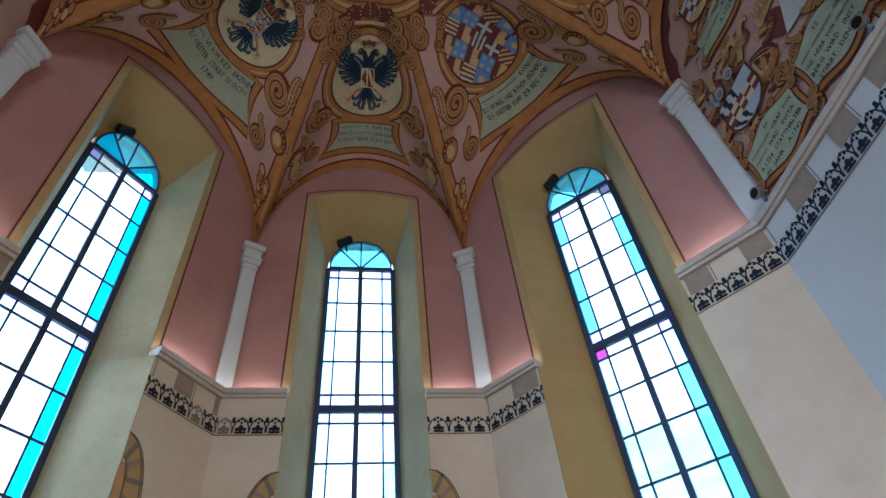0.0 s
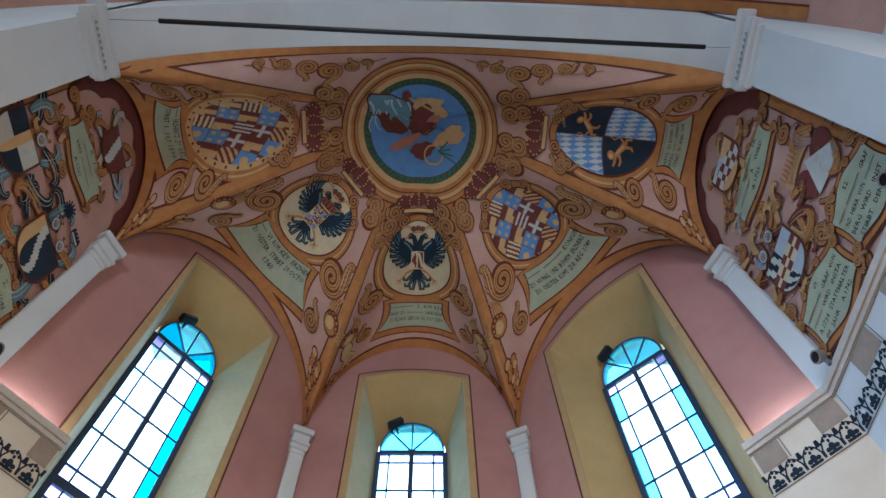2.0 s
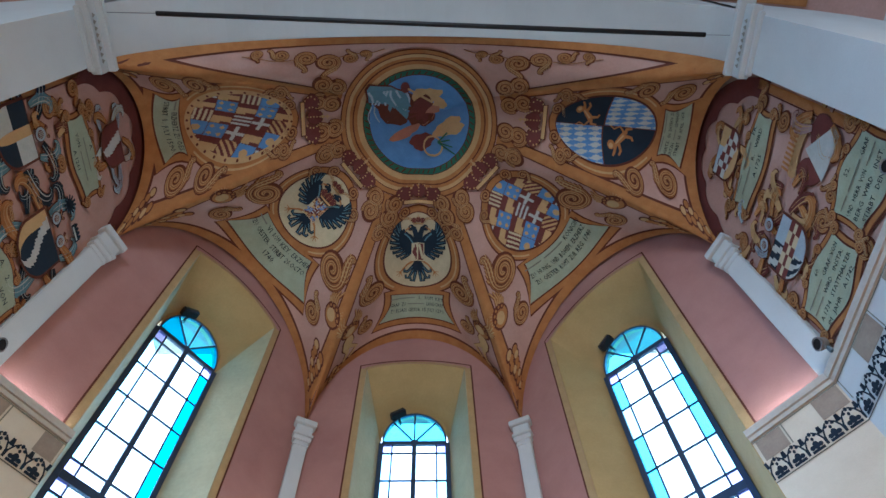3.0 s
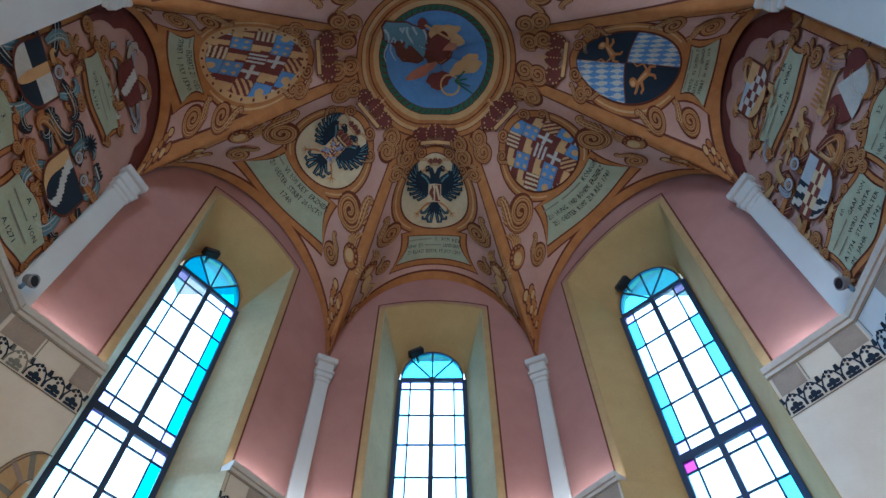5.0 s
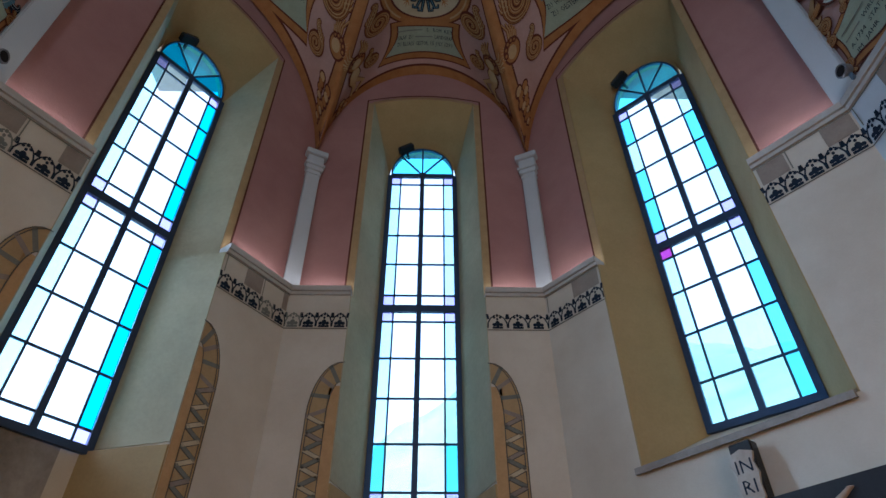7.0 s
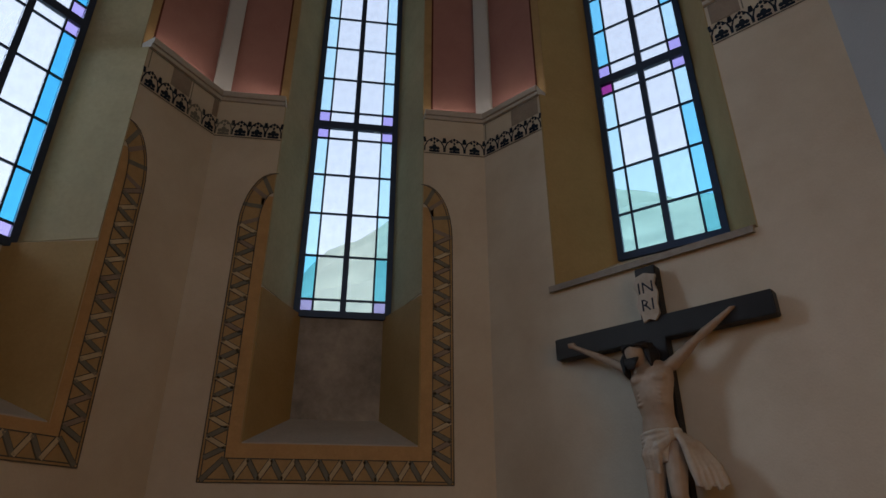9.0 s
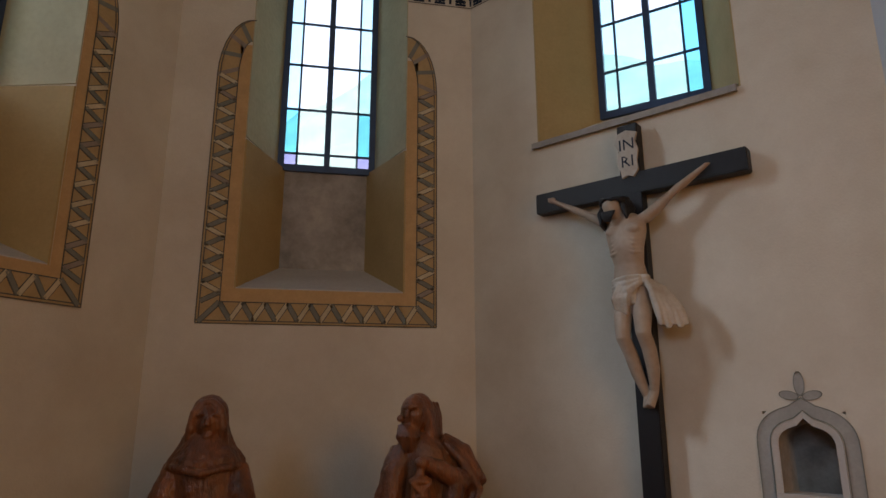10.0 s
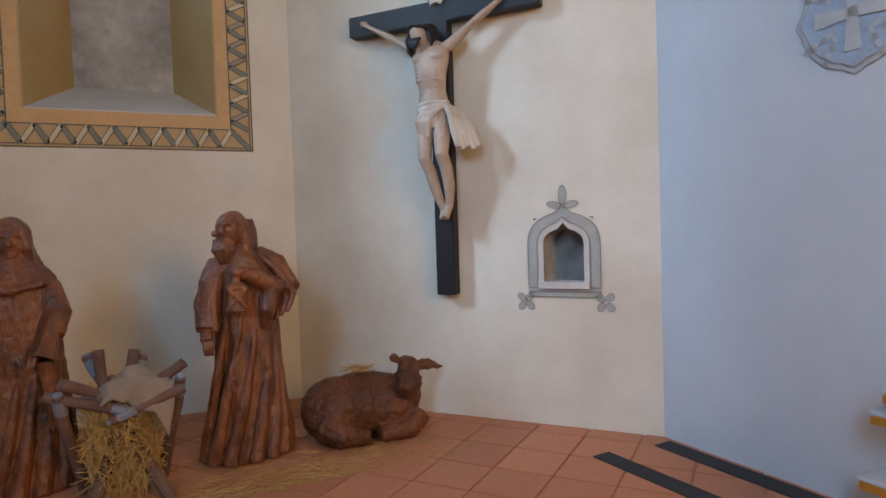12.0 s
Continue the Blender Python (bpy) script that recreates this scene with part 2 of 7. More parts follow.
def build_wall(name, key):
    F, L, o0, o1, foot, mid, wfoot, yaw, head, rise = WINDOWS[key]
    B0, B1, front, back = recess(key)
    b0, b1 = B0[0], B1[0]
    mit, W = 0.5, WIN_D
    OUT = WIN_D + 0.16
    T0, T1 = (b0 - 0.14, OUT), (b1 + 0.14, OUT)
    turn = TURN_W if key == "west" else TURN
    for part_name, z0, z1, off, mat, lab in ((name, -0.1, LEDGE - 0.08, 0.0, PLASTER, "pale lime-plastered wall of the choir"), (name + "_upper", LEDGE - 0.08, 10.4, SET, PINK, "dusky pink plastered upper wall under the vault")):
        bm = bmesh.new()
        x_ = off * math.tan(turn / 2)
        prism(bm, F, [(-x_, off), (o0, off), B0, (-mit, W)], z0, z1)
        if key == "east" and off == 0:
            # pocket for the niche
            n0, n1, nz0, nz1, nd = NICHE
            for a, b in ((z0, nz0), (nz1, z1)):
                prism(bm, F, [(o1, off), (L + x_, off), (L + mit, W), B1], a, b)
            prism(bm, F, [(n1, off), (L + x_, off), (L + mit, W), (n1, W)], nz0, nz1)
            prism(bm, F, [(b1 + 0.2, nd), (n1, nd), (n1, W), B1], nz0, nz1)
        else:
            prism(bm, F, [(o1, off), (L + x_, off), (L + mit, W), B1], z0, z1)
        prism(bm, F, [(-mit, W), B0, T0, (-mit - 0.1, OUT)], z0, z1)
        prism(bm, F, [B1, (L + mit, W), (L + mit + 0.1, OUT), T1], z0, z1)
        if off == 0:
            # parapet under the window with a sloping sill
            rise_ = 0.25 if key != "east" else 0.28
            base = -0.1
            if key == "east":
                prism(bm, F, [(o0, 0), (o1, 0), B1, B0], -0.1, NICHE[2])
                prism(bm, F, [(o0, 0), (NICHE[0], 0), (NICHE[0], NICHE[4]), B0], NICHE[2], NICHE[3])
                prism(bm, F, [B0, (NICHE[0], NICHE[4]), (b1 + 0.2, NICHE[4]), B1], NICHE[2], NICHE[3])
                base = NICHE[3]
            hexa(bm, [F @ Vector(p) for p in ((o0, 0, base), (o1, 0, base), (*B1, base), (*B0, base))], [F @ Vector(p) for p in ((o0, 0, foot), (o1, 0, foot), (*B1, foot + rise_), (*B0, foot + rise_))])
            prism(bm, F, [B0, B1, T1, T0], -0.1, wfoot - 0.02)
        else:
            # the head: an arch in front that narrows to the arch of the window
            for (f0, g0, f1, g1) in zip(front, back, front[1:], back[1:]):
                hexa(bm, [F @ Vector(p) for p in ((f0[0], off, f0[1]), (f1[0], off, f1[1]), (g1[0], g1[1], g1[2] + 0.05), (g0[0], g0[1], g0[2] + 0.05))], [F @ Vector(p) for p in ((f0[0], off, 10.4), (f1[0], off, 10.4), (g1[0], g1[1], 10.4), (g0[0], g0[1], 10.4))])
            prism(bm, F, [B0, B1, T1, T0], WIN_TOP + 0.06, 10.4)
        structure(part_name, bm, mat, lab, "wall")
    # plaster lining of the recess, a few millimetres proud of the masonry
    e = 0.006
    bm = bmesh.new()
    for lo, hi, off in ((wfoot if key != "east" else foot, LEDGE - 0.08, 0.0), (LEDGE - 0.08, None, SET)):
        for f, b, sg in ((o0, B0, 1), (o1, B1, -1)):
            low = [(f, off - 0.001), b, (b[0] + sg * e, b[1]), (f + sg * e, off - 0.001)]
            tops = (hi,) * 4 if hi else (head, SPRING, SPRING, head)
            hexa(bm, [F @ Vector((u, d, lo)) for u, d in low], [F @ Vector((u, d, z)) for (u, d), z in zip(low, tops)])
    structure("window_reveal_" + key, bm, OCHRE_PALE if key == "east" else REVEAL, "ochre plastered window reveal" if key == "east" else "pale yellow-green plastered window reveal", "window reveal")
    bm = bmesh.new()
    rows = []
    m = 6
    for f, g in zip(front, back):
        a, b = Vector((f[0], SET - 0.001, f[1])), Vector(g)
        row = []
        for k in range(m + 1):
            p = a.lerp(b, k / m)
            q = Vector((mid - p.x, 0, SPRING - 0.2 - p.z)).normalized() * e
            row.append(bm.verts.new(F @ (p + q)))
        rows.append(row)
    for a, b in zip(rows, rows[1:]):
        for k in range(m):
            bm.faces.new((a[k], a[k + 1], b[k + 1], b[k])).smooth = True
    structure("window_soffit_" + key, bm, OCHRE_PALE, "ochre plastered arched soffit over the window", "window reveal")


build_wall("wall_north", "north")
build_wall("wall_east", "east")
build_wall("wall_west", "west")

# side walls with the lunettes, then the piers of the chancel arch and the nave behind
for nm, F, m0, m1 in (("wall_side_east", F_SIDE_R, 0.4, 0.0), ("wall_side_west", F_SIDE_L, 0.0, 0.4)):
    bm = bmesh.new()
    # each wall runs on into the pier
    e0, e1 = (0.0, LEN_SIDE + 0.2) if m0 else (-0.15, LEN_SIDE)
    prism(bm, F, [(e0, 0), (e1, 0), (e1 + m1, THICK), (e0 - m0, THICK)], -0.1, LEDGE - 0.08)
    structure(nm, bm, PLASTER_WHITE, "white plastered side wall of the choir", "wall")
    bm = bmesh.new()
    prism(bm, F, [(e0 - 0.03, SET), (e1 + 0.03, SET), (e1 + m1 + 0.1, THICK), (e0 - m0 - 0.1, THICK)], LEDGE - 0.08, 10.4)
    structure(nm + "_upper", bm, VAULT_PINK, "painted wall field under the side arch", "wall")

ARCH_Y0, ARCH_Y1 = 1.08, 1.50
PIER_FACE, PIER_FACE_W = 2.66, -2.44
bm = bmesh.new()
for x0, x1 in ((-3.6, PIER_FACE_W), (PIER_FACE, 3.6)):
    box(bm, x0, x1, ARCH_Y0, ARCH_Y1, -0.1, 10.4)
structure("chancel_arch_pier", bm, PLASTER_WHITE, "white plastered piers of the chancel arch", "pier")

bm = bmesh.new()
box(bm, -3.6, -3.4, -7, ARCH_Y0, -0.1, 10.4)
box(bm, 3.4, 3.6, -7, ARCH_Y0, -0.1, 10.4)
box(bm, -3.6, 3.6, -7.2, -7, -0.1, 10.4)
structure("wall_nave", bm, PLASTER_WHITE, "white plastered walls of the nave", "wall")
bm = bmesh.new()
box(bm, -4.5, 4.5, -7.4, 7, 10.4, 10.6)
structure("roof", bm, STONE, "closed roof over the vault", "roof")
FLOOR = -0.015
bm = bmesh.new()
box(bm, -4.5, 4.5, -7.4, 6.2, FLOOR - 0.3, FLOOR - 0.004)
structure("floor", bm, GROUT, "terracotta tiled floor with sandy joints", "floor")


# ---- the vault ----
K = [Vector((2.74, 1.50, 6.60)), Vector((2.71, 2.98, 6.43)), Vector((1.105, 4.995, 6.43)), Vector((-1.105, 4.995, 6.43)), Vector((-2.57, 2.92, 6.43)), Vector((-2.52, 1.50, 6.60))]
CROWN = [7.36, 7.72, 7.97, 7.76, 7.42, 8.36]


def cell(k, lam, v, drop=0.0):
    """A point of vault cell k: lam from the wall (0) to the crown (1), v from rib to rib (-1 to 1)."""
    a, b = K[k], K[(k + 1) % 6]
    w = a.lerp(b, (1 + v) / 2)
    x, y = w.x + (BOSS.x - w.x) * lam, w.y + (BOSS.y - w.y) * lam
    rib = w.z + (BOSS.z - w.z) * (1 - (1 - lam) ** 1.5)
    ridge = CROWN[k] + (BOSS.z - CROWN[k]) * (1 - (1 - lam) ** 1.25)
    z = rib + (ridge - rib) * max(0.0, 1 - v * v) ** (0.55 + 1.15 * min(1.0, lam / 0.5))
    return Vector((x, y, z - drop))


bm = bmesh.new()
for k in range(6):
    nv, nl = 32, 28
    vs = [[bm.verts.new(cell(k, (j / nl) ** 1.15, math.sin((i / nv - 0.5) * math.pi))) for i in range(nv + 1)] for j in range(nl + 1)]
    for j in range(nl):
        for i in range(nv):
            bm.faces.new((vs[j][i], vs[j][i + 1], vs[j + 1][i + 1], vs[j + 1][i])).smooth = True
bmesh.ops.remove_doubles(bm, verts=bm.verts[:], dist=0.0005)
structure("ceiling", bm, VAULT_PINK, "ribbed vault painted pink with coats of arms and scrolls", "ceiling")

# ---- chancel arch and nave ceiling ----
bm = bmesh.new()
n = 40
prof = [cell(5, 0, -math.cos(math.pi * i / n)) for i in range(n + 1)]
for a, b in zip(prof, prof[1:]):
    hexa(bm, [(a.x, ARCH_Y0, a.z), (b.x, ARCH_Y0, b.z), (b.x, ARCH_Y1, b.z), (a.x, ARCH_Y1, a.z)], [(a.x, ARCH_Y0, 10.4), (b.x, ARCH_Y0, 10.4), (b.x, ARCH_Y1, 10.4), (a.x, ARCH_Y1, 10.4)])
bmesh.ops.remove_doubles(bm, verts=bm.verts[:], dist=0.0005)
structure("chancel_arch", bm, PLASTER_WHITE, "broad white plastered chancel arch", "arch")
bm = bmesh.new()
n = 24
for i in range(n):
    a, b = [(3.4 * -math.cos(math.pi * t / n), 6.25 + 2.45 * math.sin(math.pi * t / n)) for t in (i, i + 1)]
    hexa(bm, [(a[0], -7, a[1]), (b[0], -7, b[1]), (b[0], ARCH_Y0, b[1]), (a[0], ARCH_Y0, a[1])], [(a[0], -7, 10.4), (b[0], -7, 10.4), (b[0], ARCH_Y0, 10.4), (a[0], ARCH_Y0, 10.4)])
structure("ceiling_nave", bm, VAULT_PINK, "painted vault of the nave", "ceiling")

area("nave_window_light", (-3.2, -2.6, 3.6), (2.7, 2.0, 1.5), 5.6, 1.2, 2.2, (0.46, 0.69, 1.0), 95)
# unseen fill lamp, added to lift the vault; the nave end has no window
area("nave_end_window_light", (-0.6, -6.6, 5.0), (0, 3.2, 7.8), 6.6, 3.0, 4.0, (0.78, 0.93, 1.0), 95)
area("nave_lamp", (2.2, -1.6, 2.4), (0.1, 3.9, 0.2), 7.4, 1.7, 1.7, (1.0, 0.56, 0.17))
# the light of the west sky, which falls through the west window on the east wall
area("west_sky_light", F_LEFT @ Vector((WINDOWS["west"][5] - 1.9, WIN_D + 3.2, 6.1)), (1.62, 3.9, 1.9), 6.5, 1.3, 2.0, (0.52, 0.74, 1.0), 60)


# ---- painting on walls and vault: thin coats of paint laid one over the other ----
def paint(name, color, dark=None):
    return material(name, color, 0.9, dark or tuple(c * 0.78 for c in color), 9, 70, 0.08, spec=0.15)


P_DARK = paint("fresco_dark_outline", (0.14, 0.047, 0.032))
P_OCHRE = paint("fresco_ochre", (0.47, 0.215, 0.078), (0.34, 0.14, 0.048))
P_GOLD = paint("fresco_gold", (0.60, 0.38, 0.18))
P_WINE = paint("fresco_wine_red", (0.17, 0.05, 0.045))
P_NAVY = paint("fresco_blue_black", (0.022, 0.035, 0.055))
P_CREAM = paint("fresco_cream", (0.62, 0.52, 0.34))
P_SAGE = paint("fresco_sage", (0.38, 0.42, 0.31), (0.32, 0.35, 0.25))
P_BLUE = paint("fresco_blue", (0.13, 0.28, 0.55), (0.10, 0.22, 0.44))
P_PALE = paint("fresco_pale_blue", (0.42, 0.50, 0.58))
P_WHITE = paint("fresco_white", (0.54, 0.55, 0.52))
P_GREEN = paint("fresco_green", (0.05, 0.17, 0.11))
P_MAUVE = paint("fresco_mauve", (0.42, 0.27, 0.26))
P_TEAL = paint("fresco_teal", (0.14, 0.27, 0.33))
P_SKIN = paint("fresco_flesh", (0.46, 0.20, 0.13))
P_LINE = paint("grey_line_paint", (0.15, 0.14, 0.12))
P_BAND = paint("ochre_band_paint", (0.52, 0.36, 0.18))
P_GREY = paint("grey_green_paint", (0.24, 0.24, 0.20))
P_GREYBLUE = paint("grey_blue_paint", (0.41, 0.40, 0.36))
P_MID = paint("sandstone_paint", (0.36, 0.30, 0.24), (0.27, 0.22, 0.18))
P_BROWN = paint("fresco_red_brown", (0.155, 0.048, 0.028))
PAINTS = [P_DARK, P_OCHRE, P_GOLD, P_WINE, P_NAVY, P_CREAM, P_SAGE, P_BLUE, P_PALE, P_WHITE, P_GREEN, P_MAUVE, P_TEAL, P_SKIN, P_LINE, P_BAND, P_GREY, P_MID, P_GREYBLUE, P_BROWN]
(DARK_, OCHRE_, GOLD_, WINE_, NAVY_, CREAM_, SAGE_, BLUE_, PALE_, WHITE_, GREEN_, MAUVE_, TEAL_, SKIN_, LINE_, BAND_, GREY_, MID_, GREYBLUE_, BROWN_) = range(20)
COAT = 0.004


class Painter:
    """Draws flat shapes in metres on a surface: x to the right as seen from inside, y up. at(x, y) gives a point, facing the room from it."""

    def __init__(self, at, room=Vector((0, 2.4, 5))):
        self.at, self.room, self.bm = at, room, bmesh.new()

    def point(self, x, y, layer):
        a = self.at(x, y)
        n = (self.at(x + 0.004, y) - self.at(x - 0.004, y)).cross(self.at(x, y + 0.004) - self.at(x, y - 0.004))
        n = n.normalized() if n.length > 1e-9 else Vector((0, 0, -1))
        if n.dot(self.room - a) < 0:
            n = -n
        return a + n * COAT * layer

    def face(self, vs, mat):
        try:
            self.bm.faces.new(vs).material_index = mat
        except ValueError:
            pass

    def grid(self, fn, nu, nv, color, layer):
        """fn(s, t) for s, t in 0..1; color: a paint, or a function of (s, t) in the middle of each mesh."""
        vs = [[self.bm.verts.new(self.point(*fn(i / nu, j / nv), layer)) for i in range(nu + 1)] for j in range(nv + 1)]
        for j in range(nv):
            for i in range(nu):
                c = color((i + 0.5) / nu, (j + 0.5) / nv) if callable(color) else color
                if c is not None:
                    self.face((vs[j][i], vs[j][i + 1], vs[j + 1][i + 1], vs[j + 1][i]), c)

    def oval(self, x, y, rx, ry, color, layer, r0=0.0, n=40, turn=0.0, rings=6):
        c, s = math.cos(turn), math.sin(turn)

        def fn(a, r):
            t, k = a * 2 * math.pi, r0 + (1 - r0) * r
            u, v = rx * k * math.cos(t), ry * k * math.sin(t)
            return x + c * u - s * v, y + s * u + c * v

        self.grid(fn, n, rings if r0 < 0.5 else 2, color, layer)

    def rect(self, x0, x1, y0, y1, color, layer, step=0.15):
        self.grid(lambda s, t: (x0 + (x1 - x0) * s, y0 + (y1 - y0) * t), max(1, int(abs(x1 - x0) / step + 1)), max(1, int(abs(y1 - y0) / step + 1)), color, layer)

    def poly(self, pts, color, layer):
        """A small convex or star-shaped outline, filled from its middle."""
        mx, my = sum(p[0] for p in pts) / len(pts), sum(p[1] for p in pts) / len(pts)
        c = self.bm.verts.new(self.point(mx, my, layer))
        vs = [self.bm.verts.new(self.point(*p, layer)) for p in pts]
        for a, b in zip(vs, vs[1:] + vs[:1]):
            self.face((c, a, b), color)

    def stroke(self, pts, w, color, layer, taper=(1, 1), closed=False):
        if closed:
            pts = list(pts) + [pts[0]]
        prev, n = None, len(pts)
        for i, (x, y) in enumerate(pts):
            a, b = pts[max(0, i - 1)], pts[min(n - 1, i + 1)]
            dx, dy = b[0] - a[0], b[1] - a[1]
            k = math.hypot(dx, dy) or 1
            f = taper[0] + (taper[1] - taper[0]) * i / max(1, n - 1)
            h = w * f / 2
            q = [self.bm.verts.new(self.point(x - dy / k * h * s, y + dx / k * h * s, layer)) for s in (1, -1)]
            if prev:
                self.face((prev[0], prev[1], q[1], q[0]), color)
            prev = q

    def ribbon(self, pts, w, layer, fill=OCHRE_, high=GOLD_, taper=(1, 0.6), edge=0.022):
        """A painted ribbon with a dark edge and a light middle."""
        self.stroke(pts, w + edge, DARK_, layer, taper)
        self.stroke(pts, w, fill, layer + 1, taper)
        if high is not None:
            self.stroke(pts, w * 0.35, high, layer + 2, taper)

    def band(self, pts, ws, color, layer, shift=0.0, thick=None):
        """A stroke of changing width; shift moves it across, in half widths, and thick gives its own width as a share."""
        prev, n = None, len(pts)
        for i, (x, y) in enumerate(pts):
            a, b = pts[max(0, i - 1)], pts[min(n - 1, i + 1)]
            dx, dy = b[0] - a[0], b[1] - a[1]
            k = math.hypot(dx, dy) or 1
            h = ws[i] / 2
            lo, hi = (shift - thick, shift + thick) if thick else (-1, 1)
            q = [self.bm.verts.new(self.point(x - dy / k * h * o, y + dx / k * h * o, layer)) for o in (hi, lo)]
            if prev:
                self.face((prev[0], prev[1], q[1], q[0]), color)
            prev = q

    def scroll(self, x, y, r, ang=0.0, flip=1, layer=2, leaf=True, turns=2.25, tail=2.7):
        """An acanthus scroll: a fine spiral that leaves on one side as a leafy stem and ends in a small curl."""
        def put(u, v):
            v *= flip
            return x + r * (u * math.cos(ang) - v * math.sin(ang)), y + r * (u * math.sin(ang) + v * math.cos(ang))
        raw, ws = [], []
        n = int(20 * turns)
        for i in range(n + 1):
            f = i / n
            t = 2 * math.pi * turns * (1 - f)
            raw.append(((0.08 + 0.84 * f) * math.cos(t), (0.08 + 0.84 * f) * math.sin(t)))
            ws.append(0.24 + 0.09 * f)
        m = len(raw)
        if leaf:
            hd, (px, py), n = -math.pi / 2, raw[-1], 30
            for i in range(1, n + 1):
                f = i / n
                kap = -1.0 + 3.0 * f if f < 0.62 else 0.9 + 11 * (f - 0.62) / 0.38
                hd += kap * tail / n * (1.0 if f < 0.62 else 0.95)
                st = tail / n * (1.0 if f < 0.62 else 0.72)
                px, py = px + st * math.cos(hd), py + st * math.sin(hd)
                raw.append((px, py))
                ws.append(0.38 + 0.24 * math.sin(math.pi * min(1, f * 1.25)) - 0.24 * f)
        pts = [put(*p) for p in raw]
        ws = [w * r for w in ws]
        if leaf:
            # lobes of the leaf on the outer side of the stem
            for i in range(6):
                j = m + 2 + 3 * i
                (ax, ay), (bx, by) = raw[j], raw[j + 1]
                d = math.atan2(by - ay, bx - ax)
                for sd, ln in ((1, 0.62 - 0.05 * i), (-1, 0.34)):
                    e = d + sd * 0.95
                    e2 = e + sd * 0.9
                    p1 = (ax + 0.5 * ln * math.cos(e), ay + 0.5 * ln * math.sin(e))
                    p2 = (p1[0] + 0.40 * ln * math.cos(d + sd * 0.35), p1[1] + 0.40 * ln * math.sin(d + sd * 0.35))
                    lobe = [put(ax, ay), put(*p1), put(*p2)]
                    self.stroke(lobe, 0.24 * r + 0.012, BROWN_, layer, (1, 0.45))
                    self.stroke(lobe, 0.24 * r, OCHRE_, layer + 1, (1, 0.3))
                    self.stroke(lobe, 0.07 * r, GOLD_, layer + 3, (1, 0.5))
        self.oval(x, y, 1.02 * r, 1.02 * r, BROWN_, layer, n=20, rings=2)
        self.band(pts, [w + 0.014 for w in ws], BROWN_, layer + 1)
        self.band(pts, ws, OCHRE_, layer + 2)
        self.band(pts, ws, GOLD_, layer + 3, 0.40, 0.13)
        self.band(pts, ws, BROWN_, layer + 3, -0.02, 0.09)
        self.band(pts, ws, GOLD_, layer + 3, -0.45, 0.11)
        self.band(pts[m - 6:], ws[m - 6:], BROWN_, layer + 3, 0.74, 0.09)
        self.band(pts[m - 6:], ws[m - 6:], BROWN_, layer + 3, -0.78, 0.09)

    def cluster(self, x, y, l, ang=0.0, layer=2, n=9):
        """A hanging bunch of fruit: small overlapping rounds on a stem."""
        rnd = random.Random(int((x * 13 + y * 7) * 100))
        for i in range(n):
            t = i / n
            a, b = l * t, l * 0.16 * (1 - t) * (1 if i % 2 else -1) * (0.6 + 0.6 * rnd.random())
            px, py = x + a * math.cos(ang) - b * math.sin(ang), y + a * math.sin(ang) + b * math.cos(ang)
            rr = l * (0.12 - 0.06 * t)
            self.oval(px, py, rr * 1.15, rr * 1.15, DARK_, layer, n=10, rings=1)
            self.oval(px, py, rr * 0.8, rr * 0.8, OCHRE_ if i % 3 else GOLD_, layer + 1, n=10, rings=1)

    def words(self, text, x, y, size, color, layer, width=None, bend=None):
        """A line of letters with its middle at x, y. A run of # becomes a plain bar."""
        cu = bpy.data.curves.new("letters", "FONT")
        cu.body, cu.size, cu.align_x, cu.resolution_u = text.replace("#", "n"), size, "CENTER", 1
        ob = bpy.data.objects.new("letters", cu)
        scene.collection.objects.link(ob)
        me = bpy.data.meshes.new_from_object(ob.evaluated_get(bpy.context.evaluated_depsgraph_get()))
        bpy.data.objects.remove(ob)
        bpy.data.curves.remove(cu)
        xs = [v.co.x for v in me.vertices] or [0]
        k = min(1.0, width / (max(xs) - min(xs))) if width else 1.0
        vs = [self.bm.verts.new(self.point(x + v.co.x * k, y + v.co.y + (bend(v.co.x * k) if bend else 0), layer)) for v in me.vertices]
        for p in me.polygons:
            self.face([vs[i] for i in p.vertices], color)
        bpy.data.meshes.remove(me)

    def bar(self, x0, x1, y, h, color, layer, bend=None):
        self.grid(lambda s, t: (x0 + (x1 - x0) * s, y + h * t + (bend(x0 + (x1 - x0) * s) if bend else 0)), 6, 1, color, layer)

    def line_of(self, items, x, y, size, color, layer, width, bend=None):
        """Words and bars side by side; a number stands for a bar of that many letters."""
        lens = [i if isinstance(i, (int, float)) else len(i) for i in items]
        tot = sum(lens) + len(items) - 1
        u = width / tot
        c = x - width / 2
        for it, l in zip(items, lens):
            if isinstance(it, (int, float)):
                self.bar(c, c + l * u, y + size * 0.24, size * 0.20, GREY_, layer, bend)
            else:
                self.words(it, c + l * u / 2, y, size, color, layer, l * u, (lambda v, c0=c + l * u / 2: bend(c0 + v)) if bend else None)
            c += (l + 1) * u

